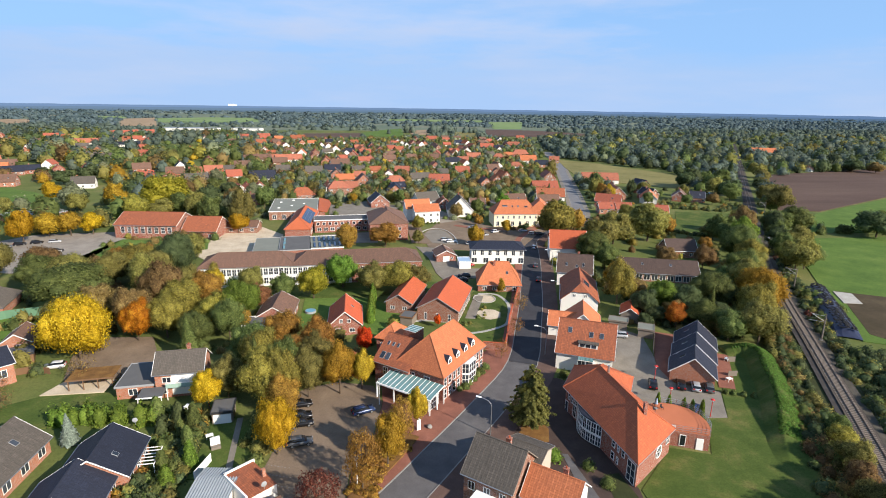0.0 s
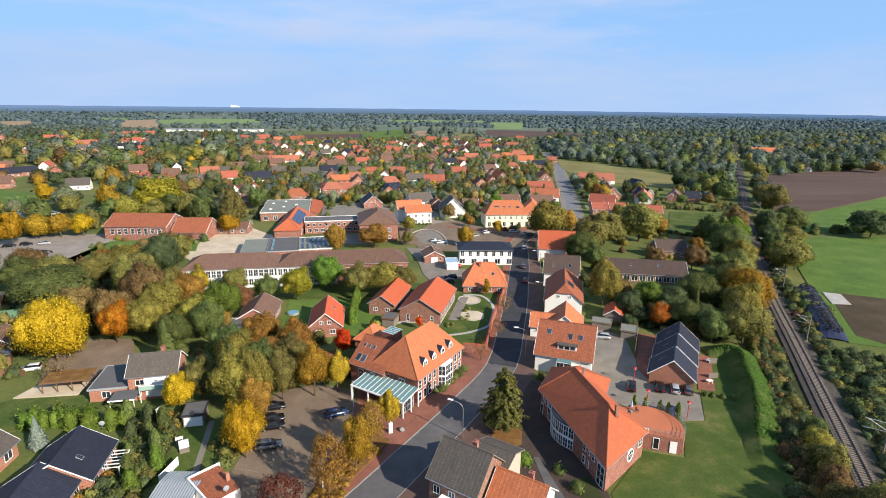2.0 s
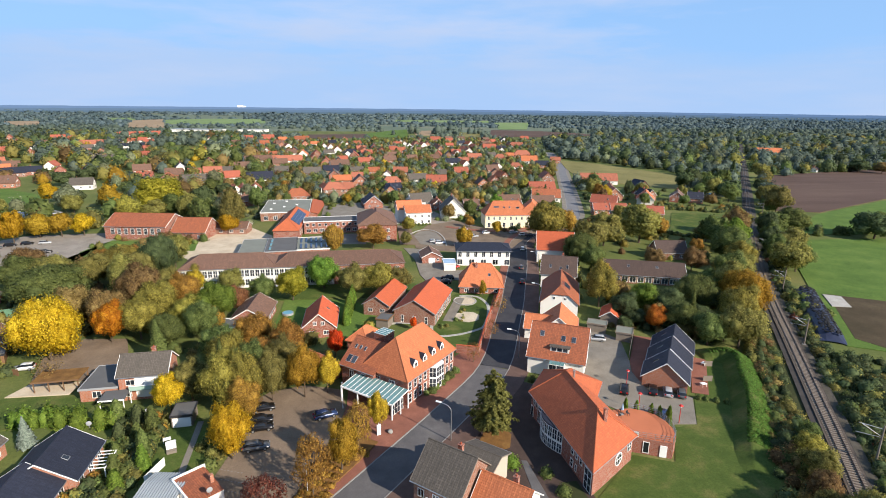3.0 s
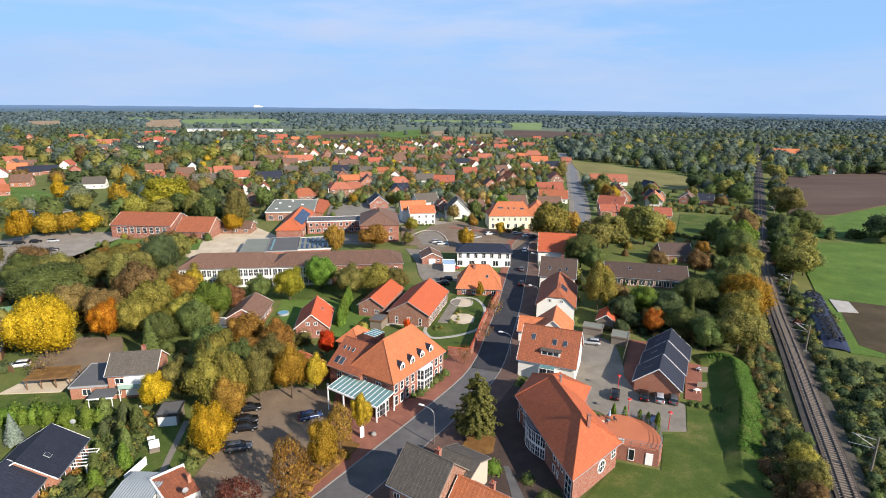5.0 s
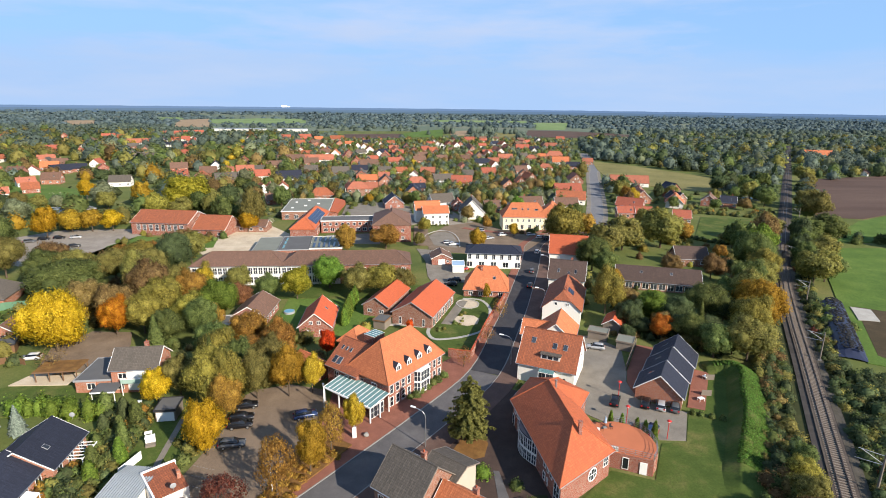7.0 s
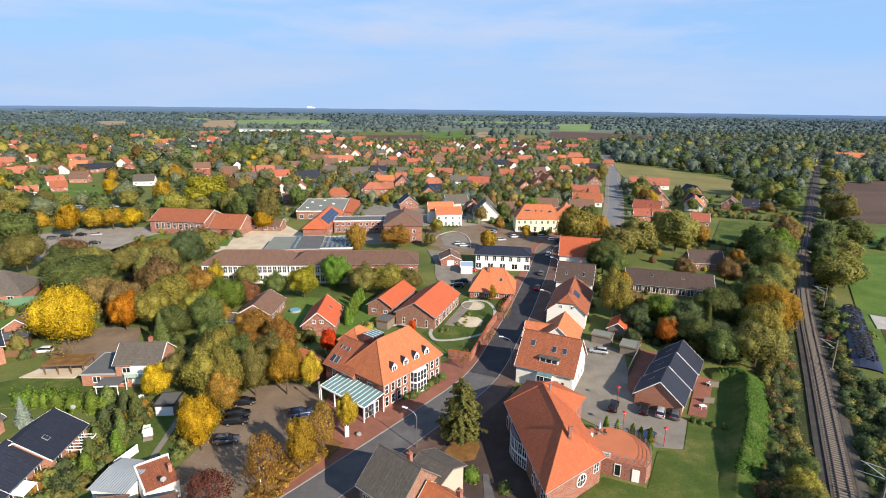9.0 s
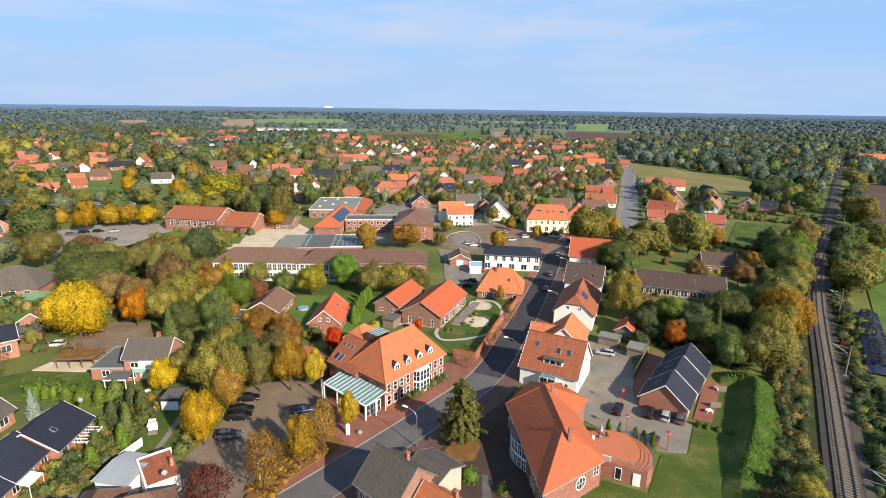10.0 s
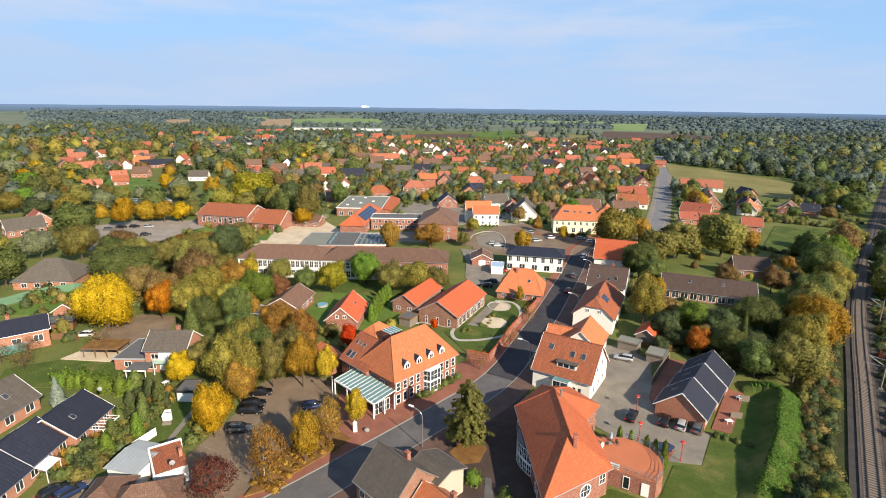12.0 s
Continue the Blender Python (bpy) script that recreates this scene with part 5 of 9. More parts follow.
def along(a, b, f=0.5, z=0.0, out=0.05):
    """The pose on a wall from a to b (seen from outside, left to right) at the part f of its length."""
    a, b = Vector(a), Vector(b)
    p, d = a.lerp(b, f), (b - a).normalized()
    n = Vector((d.y, -d.x))
    return pose(p.x + n.x * out, p.y + n.y * out, z, 0, 0, math.degrees(math.atan2(d.y, d.x)))


def dormer(roof_ob, x, y, z, w, h, depth, cheek="tile_slate"):
    """A gabled dormer with a white front; it runs back into the slope."""
    bm = bmesh.new()
    prof = [(-w / 2, 0), (w / 2, 0), (w / 2, h * 0.55), (0, h), (-w / 2, h * 0.55)]
    fr = [bm.verts.new((u, 0, v)) for u, v in prof]
    bk = [bm.verts.new((u, depth, v)) for u, v in prof]
    for i in range(5):
        j = (i + 1) % 5
        bm.faces.new((fr[i], bk[i], bk[j], fr[j]))
    bm.faces.new(fr)
    bm.faces.new(bk[::-1])
    bmesh.ops.recalc_face_normals(bm, faces=bm.faces)
    d = part("dormer", bm, M[cheek], roof_ob, "dormer with dark cheeks", m=pose(x, y, z))
    fb = bmesh.new()
    ring = [fb.verts.new((u * 0.96, -0.05, v * 0.97)) for u, v in prof]
    rin = [fb.verts.new((u * 0.96, 0.02, v * 0.97)) for u, v in prof]
    fb.faces.new(ring)
    for i in range(5):
        fb.faces.new((ring[i], rin[i], rin[(i + 1) % 5], ring[(i + 1) % 5]))
    bmesh.ops.recalc_face_normals(fb, faces=fb.faces)
    part("dormer_front", fb, M["white"], roof_ob, "white dormer front", m=pose(x, y, z))
    for u in (-w * 0.17, w * 0.17):
        part("pane", boxes((u - w * 0.13, u + w * 0.13, -0.07, -0.045, h * 0.12, h * 0.58)), M["glass"], roof_ob, m=pose(x, y, z))
    return d


th_roof = [o for o in TH.children if o.name.startswith("roof")][0]
for dx in (-4.6, -1.4, 1.8, 4.9):
    dormer(th_roof, dx, -4.75, 6.35, 1.5, 1.75, 1.7)

# three-sided white bay on the town hall front
bay = part("bay_window", slab([(-0.9, -5.5), (-0.2, -6.75), (2.6, -6.75), (3.3, -5.5)], 5.15, 0.22), M["white"], TH, "white three-sided glazed bay")
for (a, b) in (((-0.9, -5.5), (-0.2, -6.75)), ((-0.2, -6.75), (2.6, -6.75)), ((2.6, -6.75), (3.3, -5.5))):
    ln = (Vector(b) - Vector(a)).length
    n = 3 if ln > 2 else 2
    for z0 in (0.35, 2.75):
        m = along(a, b, 0.5, z0, 0.0)
        part("bay_frame", window_mesh(ln, 2.2, n, 2)[0], None, bay, m=m)
        part("pane", window_mesh(ln, 2.2, n, 2)[1], None, bay, m=m)
    part("bay_panel", boxes((-ln / 2, ln / 2, -0.03, 0.12, 2.5, 2.76), (-ln / 2, ln / 2, -0.03, 0.12, 0, 0.36)), M["white"], bay, m=along(a, b, 0.5, 0, 0.0))

# rear wing and rear block of the town hall
u49, n49 = Vector((math.cos(radians(49.2)), math.sin(radians(49.2)))), Vector((-math.sin(radians(49.2)), math.cos(radians(49.2))))
c = Vector((-9.6, 100.5)) + u49 * -4.0 + n49 * 6.2
house("town hall wing with a weathered red roof", c.x, c.y, 139.2, 9.0, 11.4, 4.9, 9.2, "brick_red", "tile_rust", verge="tile_rust", windows=row("n", 2, 3, 2.4, 1.2, 1.8, 2, 2), name="town_hall_wing", category="town hall",
      skylights=[(1.6, 4.2, 1.0, 1.6), (2.9, 4.2, 1.0, 1.6), (0.6, 1.9, 0.5, 0.9), (1.8, 1.9, 0.5, 0.9), (3.0, 1.9, 0.5, 0.9)])
house("small rear block with an orange hipped roof", -18.8, 114.2, 60, 7.4, 6.0, 4.4, 7.0, "brick_red", "tile_orange", "hip", 2.8, name="town_hall_block", category="town hall", windows=row("w", 2, 2.4, 1.8, 0.8, 1.6))
house("low garage with an orange tiled roof beside the car park", -27.6, 105.8, -46, 8.8, 5.4, 2.3, 4.2, "brick_red", "tile_orange", verge="tile_orange", name="garage", category="garage")
c = Vector((-9.6, 100.5)) + u49 * 3.6 + n49 * 9.6
gl = thing("glass_roof", "blue-tinted glass roof light behind the town hall", "roof light", c.x, c.y, 0, 49.2)
part("base", boxes((-1.6, 1.6, -1.6, 1.6, 0, 7.3)), M["brick_red"], gl)
for i in range(4):
    part("pane", boxes((-1.55 + i * 0.79, -0.8 + i * 0.79, -1.5, 1.5, 7.34, 7.42)), M["canopy_glass"], gl, m=pose(0, 0, 0))
part("frame", boxes(*[(-1.62 + i * 0.79, -1.55 + i * 0.79, -1.6, 1.6, 7.3, 7.48) for i in range(5)]), M["white"], gl)

# glazed canopy over the entrance
cx = thing("glass_canopy", "white steel entrance canopy glazed with pale green glass", "canopy", -9.6, 100.5, 0, 49.2)
tilt = math.degrees(math.atan2(0.75, 5.0))
for i in range(12):
    y0 = -6.1 + i * 1.04
    part("pane", boxes((-5.0, -0.05, 0.05, 0.99, -0.03, 0.0)), M["canopy_glass"], cx, m=pose(-8.75, y0, 3.95, 0, -tilt))
for i in range(13):
    part("beam", boxes((-5.2, 0, -0.035, 0.035, -0.14, 0.05)), M["white"], cx, m=pose(-8.75, -6.1 + i * 1.04, 3.95, 0, -tilt))
part("edge_beam", boxes((-13.95, -13.75, -6.2, 6.45, 2.95, 3.25)), M["white"], cx)
for y0 in (-6.0, -1.9, 2.2, 6.3):
    part("post", boxes((-13.95, -13.75, y0 - 0.11, y0 + 0.11, 0, 3.0)), M["white"], cx)
for px_, py_ in ((-9.0, -6.1), (-11.4, -6.1)):
    part("post", boxes((px_ - 0.09, px_ + 0.09, py_ - 0.09, py_ + 0.09, 0, 3.3)), M["white"], cx)
part("entrance_screen", window_mesh(3.6, 2.4, 4, 2)[0], None, cx, "white glazed entrance screen", m=pose(-11.2, -5.2, 0.05, 0, 0, 0))
part("pane", window_mesh(3.6, 2.4, 4, 2)[1], None, cx, m=pose(-11.2, -5.2, 0.05))

# brick assembly hall with the bowed window front
HB = thing("assembly_hall", "brick assembly hall with an irregular orange hipped roof", "hall", 0, 0)
hv = [(11.2, 85.2, 4.7), (13.6, 61.7, 4.7), (24.6, 69.6, 4.7), (23.2, 81.8, 4.7), (26.5, 86.9, 4.7), (16.7, 93.1, 4.7), (17.7, 84.1, 9.1), (18.3, 71.5, 9.1), (21.4, 90.1, 6.2)]
hroof = part("roof", solid(hv, [[0, 1, 7, 6], [1, 2, 7], [2, 3, 6, 7], [3, 4, 6], [4, 8, 6], [8, 5, 6], [5, 0, 6]], 0.18), M["tile_hall"], HB)
rb = bmesh.new()
for i, j in ((6, 7), (7, 1), (7, 2), (6, 0), (6, 5), (6, 8)):
    tube(rb, hv[i], hv[j], 0.12, sides=6)
part("ridge_tiles", rb, M["tile_hall"], hroof)
for i, j in ((0, 1), (1, 2), (2, 3), (3, 4), (5, 0)):
    gb = bmesh.new()
    tube(gb, Vector(hv[i]) - Vector((0, 0, 0.1)), Vector(hv[j]) - Vector((0, 0, 0.1)), 0.08, sides=6)
    part("gutter", gb, M["steel"], hroof)
ch = part("chimney", boxes((-0.26, 0.26, -0.26, 0.26, -1.0, 1.5), (-0.32, 0.32, -0.32, 0.32, 1.5, 1.62)), M["brick_red"], hroof, m=pose(18.9, 70.0, 8.2))
vb = bmesh.new()
tube(vb, (0, 0, -0.3), (0, 0, 1.2), 0.22, sides=10)
part("flue", vb, M["steel"], hroof, m=pose(18.6, 82.5, 8.7))
hw = [(11.8, 85.0), (14.1, 62.6), (24.0, 69.8), (22.6, 81.6), (25.8, 86.6), (16.9, 92.4)]
part("wall", slab(hw, 4.65, 4.65), M["brick_red"], HB)
W0, S0, E0 = (hw[0], hw[1]), (hw[1], hw[2]), (hw[2], hw[3])
for f, z, w, h, cl, rw in ((0.03, 0.0, 1.0, 2.2, 1, 1), (0.06, 2.8, 0.7, 1.3, 1, 2), (0.11, 2.7, 0.7, 1.3, 1, 2), (0.16, 0.5, 1.2, 2.4, 2, 2), (0.17, 3.0, 1.2, 1.2, 2, 2), (0.72, 2.8, 0.9, 1.4, 1, 2), (0.72, 0.6, 0.9, 1.4, 1, 2),
                       (0.78, 2.8, 0.5, 1.4, 1, 2), (0.78, 0.6, 0.5, 1.3, 1, 2), (0.84, 2.8, 0.8, 1.4, 1, 2), (0.94, 0.1, 2.0, 3.6, 2, 3)):
    put_window(HB, along(*W0, f, z), w, h, cl, rw)
put_window(HB, along(*S0, 0.9, 2.4), 1.3, 1.7, 2, 2)
put_window(HB, along(*E0, 0.35, 2.2), 1.3, 1.5, 2, 2)
put_window(HB, along((25.8, 86.6), (16.9, 92.4), 0.3, 0.8), 1.2, 1.4, 2, 2)
rw_ = bmesh.new()
for i in range(20):
    a, b = 6.28319 * i / 20, 6.28319 * (i + 1) / 20
    tube(rw_, (1.05 * math.cos(a), 0, 1.05 * math.sin(a)), (1.05 * math.cos(b), 0, 1.05 * math.sin(b)), 0.1, sides=5, cap=False)
for u in (-0.35, 0.35):
    tube(rw_, (u, 0, -1.0), (u, 0, 1.0), 0.05, sides=5)
tube(rw_, (-1, 0, 0), (1, 0, 0), 0.05, sides=5)
rnd = part("round_window", rw_, M["white"], HB, "round white-framed window", m=along(*S0, 0.62, 2.6, 0.06))
pb = bmesh.new()
bmesh.ops.create_circle(pb, cap_ends=True, radius=1.02, segments=20, matrix=pose(0, -0.02, 0, 90))
part("pane", pb, M["glass"], rnd)
# bowed glazing
A, B = Vector(hw[0]).lerp(Vector(hw[1]), 0.2), Vector(hw[0]).lerp(Vector(hw[1]), 0.56)
d = (B - A).normalized()
out = Vector((d.y, -d.x))
arc = [A.lerp(B, i / 9) + out * (1.5 * math.sin(math.pi * i / 9)) for i in range(10)]
bow = part("bow_window", slab([(p.x, p.y) for p in arc], 4.5, 0.25), M["tile_slate"], HB, "bowed two-storey window front with white bars")
for a, b in zip(arc, arc[1:]):
    ln = (b - a).length
    for z0, hh in ((0.2, 1.8), (2.25, 2.0)):
        m = along(a, b, 0.5, z0, 0.0)
        part("window_frame", window_mesh(ln, hh, 2, 2)[0], None, bow, m=m)
        part("pane", window_mesh(ln, hh, 2, 2)[1], None, bow, m=m)
    part("sill_band", boxes((-ln / 2, ln / 2, -0.04, 0.1, 1.98, 2.27)), M["white"], bow, m=along(a, b, 0.5, 0, 0.0))

# annex with the roof terrace
AX = thing("terrace_annex", "low brick annex with a red paved roof terrace", "annex", 0, 0)
ax = [(24.4, 72.2), (30.9, 69.2), (32.4, 71.0), (33.2, 73.2), (33.2, 75.4), (32.4, 77.6), (30.9, 79.2), (28.8, 80.2), (23.2, 80.2)]
part("wall", slab(ax, 2.85, 2.85), M["brick_red"], AX)
part("terrace_floor", slab([(Vector(p) * 0.97 + Vector((28.6, 74.6)) * 0.03)[:] for p in ax], 2.9, 0.05), M["copper_red"], AX, "red paved terrace")
put_window(AX, along(ax[0], ax[1], 0.42, 0.3), 1.0, 2.1, 1, 1)
part("door", boxes((-0.55, 0.55, -0.06, 0.05, 0, 2.1)), M["white"], AX, "white door", m=along(ax[0], ax[1], 0.8, 0.05))
part("parapet", boxes((-1.6, 1.6, -0.15, 0.15, 0, 0.7)), M["plaster_white"], AX, "white parapet", m=along(ax[0], ax[1], 0.02, 2.9, -0.4))
for a, b in zip(ax[:8], ax[1:8]):
    ln = (Vector(b) - Vector(a)).length
    rl = bmesh.new()
    for z in (0.35, 0.7, 1.05):
        tube(rl, (-ln / 2, 0, z), (ln / 2, 0, z), 0.03, sides=5)
    k = max(2, int(ln / 1.2))
    for i in range(k + 1):
        tube(rl, (-ln / 2 + ln * i / k, 0, 0), (-ln / 2 + ln * i / k, 0, 1.08), 0.035, sides=5)
    part("railing", rl, M["steel"], AX, "galvanised terrace railing", m=along(a, b, 0.5, 2.9, -0.12))

t = thing("garden_parasol", "folded pale blue parasol on the roof terrace", "parasol", 26.4, 78.4, 2.9, 0)
bm = bmesh.new()
tube(bm, (0, 0, 0), (0, 0, 2.2), 0.03, sides=6)
part("pole", bm, M["steel"], t)
bm = bmesh.new()
tube(bm, (0, 0, 1.0), (0, 0, 2.15), 0.28, 0.06, 9)
part("canopy", bm, M["blue_paint"], t, "pale blue cloth")
part("foot", boxes((-0.3, 0.3, -0.3, 0.3, 0, 0.12)), M["kerb"], t)
for x, y, rot in ((27.3, 78.0, 20), (25.6, 77.6, 70), (26.6, 79.3, 200)):
    t = thing("terrace_chair", "dark metal chair on the roof terrace", "chair", x, y, 2.9, rot, "terrace chairs")
    part("seat", boxes((-0.24, 0.24, -0.24, 0.24, 0.42, 0.47)), M["dark"], t)
    part("backrest", boxes((-0.24, 0.24, 0.21, 0.25, 0.47, 0.92)), M["dark"], t)
    for sx in (-0.21, 0.21):
        for sy in (-0.21, 0.21):
            part("leg", boxes((sx - 0.02, sx + 0.02, sy - 0.02, sy + 0.02, 0, 0.42)), M["dark"], t)
part("parapet", boxes((-0.9, 0.9, -0.2, 0.2, 0, 0.5)), M["plaster_white"], AX, "white parapet", m=pose(24.6, 77.0, 2.9, 0, 0, 60))

# shed dormer and glazed bay of the white street house
ws = [o for o in scene.objects if o.get("label") == "white two-storey house with a rust-brown tiled roof"][0]
wroof = [o for o in ws.children if o.name.startswith("roof")][0]
sd = part("dormer", boxes((-2.0, 2.0, -0.1, 2.0, 0, 1.1)), M["plaster_white"], wroof, "long white dormer", m=pose(0.6, -4.6, 5.2))
part("dormer_roof", boxes((-2.2, 2.2, -0.35, 2.3, 1.1, 1.25)), M["tile_grey"], wroof, "flat grey dormer roof", m=pose(0.6, -4.6, 5.2))
for i in range(3):
    part("pane", boxes((-1.7 + i * 1.2, -0.75 + i * 1.2, -0.14, -0.09, 0.25, 0.95)), M["glass"], wroof, m=pose(0.6, -4.6, 5.2))
gb = part("glazed_bay", boxes((-1.6, 1.6, -1.5, 0, 0, 1.0), (-1.6, -1.5, -1.5, 0, 1, 2.6), (1.5, 1.6, -1.5, 0, 1, 2.6), (-0.05, 0.05, -1.5, -1.4, 1, 2.6), (-1.6, 1.6, -1.55, -1.4, 2.5, 2.65)), M["white"], ws, "white glazed bay with a glass roof", m=pose(0.4, -5.8, 0.9))
for i in range(4):
    part("pane", boxes((-1.55 + i * 0.79, -0.83 + i * 0.79, -1.45, -1.42, 1.05, 2.5)), M["glass"], gb)
    part("pane", boxes((-1.55 + i * 0.79, -0.83 + i * 0.79, 0.0, 1.6, 0, 0.04)), M["canopy_glass"], gb, m=pose(0, -1.55, 2.66, 10))
# ------------------------------------------------------------------ trees
tree('yellow', -87.5, 118.7, 15.8, 6.3, full=1.16)
tree('orange', -78.6, 127.3, 10.8, 3.3)
tree('yellowolive', -72.6, 128.6, 11.4, 4.0)
tree('green', -103.3, 149.9, 14.5, 8.6)
tree('brown', -82.0, 133.6, 12.2, 4.3)
tree('brown', -78.2, 145.9, 15.0, 5.2)
tree('olive', -86.0, 155.2, 14.4, 4.9)
tree('dark', -84.5, 177.3, 15.5, 5.5)
tree('olive', -101.2, 172.0, 11.2, 5.4)
tree('olive', -104.9, 164.6, 10.0, 4.3)
tree('fresh', -56.5, 136.3, 12.2, 4.5)
tree('green', -57.5, 125.7, 11.0, 3.4)
tree('rust', -55.5, 129.2, 7.7, 2.5)
tree('copper', -53.7, 144.8, 7.6, 3.1)
tree('lemon', -39.5, 151.7, 10.4, 4.2)
tree('fresh', -31.2, 160.8, 11.0, 4.6)
tree('olive', -22.0, 153.7, 10.1, 4.5)
tree('yellowolive', -14.4, 154.7, 10.2, 4.9)
tree('olive', -8.1, 154.7, 8.6, 3.6)
tree('yellowolive', -44.5, 93.4, 12.6, 3.9)
tree('yellowolive', -40.9, 93.3, 12.2, 3.1)
tree('rust', -40.5, 89.2, 8.7, 3.1)
tree('yellow', -40.2, 78.4, 10.7, 2.9)
tree('olive', -36.6, 95.8, 10.7, 3.0)
tree('gold', -30.6, 96.4, 11.3, 3.1)
tree('rust', -35.8, 111.5, 10.6, 3.5)
tree('gold', -26.3, 97.5, 8.6, 2.3)
tree('yellow', -54.7, 94.4, 8.0, 2.6)
tree('rust', -26.6, 68.1, 10.6, 2.5, thin=True)
tree('gold', -22.6, 72.9, 10.0, 2.3)
tree('rust', -20.1, 78.1, 9.4, 2.0, thin=True)
tree('gold', -16.6, 83.5, 7.8, 1.8)
tree('copper', -32.8, 63.1, 7.9, 2.9, thin=True)
tree('red', -25.6, 113.6, 7.0, 1.9)
tree('fresh', 58.5, 130.4, 9.5, 4.3)
tree('amber', 55.6, 118.2, 7.4, 2.5)
tree('dark', 50.4, 125.8, 8.6, 3.4)
tree('dark', 63.6, 127.4, 9.0, 4.1)
tree('green', 73.4, 129.5, 11.5, 5.6)
tree('green', 61.6, 115.8, 8.5, 4.2)
tree('gold', 84.5, 124.2, 15, 5.6)
tree('yellowolive', 78, 117.5, 12.5, 4.6)
tree('olive', 90, 136, 13, 5)
tree('green', 99, 150, 12, 4.6)
tree('green', 86, 141, 9, 4)
tree('olive', 70.5, 106.6, 11.5, 5.0)
tree('green', 63.8, 108.8, 9.0, 4.2)
tree('yellowolive', 48.2, 136.5, 14.1, 4.1)
tree('yellowolive', 58.8, 213.8, 16.7, 7.2)
tree('olive', 80.5, 204.0, 15.0, 7.3)
tree('olive', 97.8, 206.9, 16.0, 8.6)
tree('olive', 68.3, 190.9, 14.3, 5.9)
tree('green', 58.4, 176.6, 13.5, 5.5)
tree('brown', 137, 200, 15.5, 5.2)
tree('fresh', 126.4, 186, 14, 5.0)
tree('green', 136.5, 176.5, 10.5, 3.6)
tree('dark', 141.5, 184.5, 11.5, 3.8)
tree('green', 147, 192, 11, 3.6)
tree('dark', 158, 207, 12, 4.0)
tree('green', 113.4, 171.2, 16.2, 5.9)
tree('gold', 21.7, 207.3, 8.6, 3.0)
tree('rust', -15.2, 208.7, 10.1, 5.4)
tree('yellow', -77.6, 238.8, 9.9, 3.9)
tree('rust', -30.1, 201.7, 11.4, 3.8)
tree('yellow', -157.4, 229.5, 14.5, 4.4)
tree('gold', -153.3, 239.8, 9.8, 4.9)
tree('gold', -145.5, 241.0, 10.5, 4.4)
tree('yellow', -137.5, 242.5, 10, 4.2)
tree('green', -162.7, 206.2, 15.0, 6.9)
tree('olive', -136.9, 175.0, 15.0, 5.5)
tree('yellowolive', -184.5, 230.2, 14.2, 5.9)
tree('lemon', -122.5, 292.3, 19.7, 10.3)
tree('gold', -150.4, 300.5, 15.2, 5.2)
tree('green', -91.9, 254.8, 15.1, 5.9)
tree('olive', -75.7, 243.3, 19.3, 5.0)
tree('yellow', -192.9, 323.5, 12.8, 4.3)
conifer(3.2, 80.2, 12.6, 4.6, "moss", where="beside the street", spruce=True)


# ------------------------------------------------------------------ the village beyond
_street = np.array([(p.x, p.y) for p in STREET])
_rail = np.array([(p.x, p.y) for p in RAIL])
_cells, _done = {}, [0]


def free(x, y, r):
    """True where nothing in BUSY comes nearer than r to its rim."""
    while _done[0] < len(BUSY):
        a, b, c = BUSY[_done[0]]
        _done[0] += 1
        _cells.setdefault((int(a // 24), int(b // 24)), []).append((a, b, c))
    i, j = int(x // 24), int(y // 24)
    return all((x - a) ** 2 + (y - b) ** 2 > (r + c) ** 2 for u in (i - 1, i, i + 1) for v in (j - 1, j, j + 1) for a, b, c in _cells.get((u, v), ()))


def street_gap(x, y):
    return float(np.hypot(_street[:, 0] - x, _street[:, 1] - y).min())


def rail_gap(x, y):
    return float(np.hypot(_rail[:, 0] - x, _rail[:, 1] - y).min())


def right_of_rail(x, y):
    k = int(np.hypot(_rail[:, 0] - x, _rail[:, 1] - y).argmin())
    return _rail[k, 0] < x


ROOF_WORDS = dict(red="red", orange="orange", bright="bright orange-red", rust="rust-red", brown="brown", grey="grey", slate="dark slate")
WALL_WORDS = dict(brick_red="red brick", brick_orange="orange brick", brick_brown="brown brick", plaster_white="white rendered")


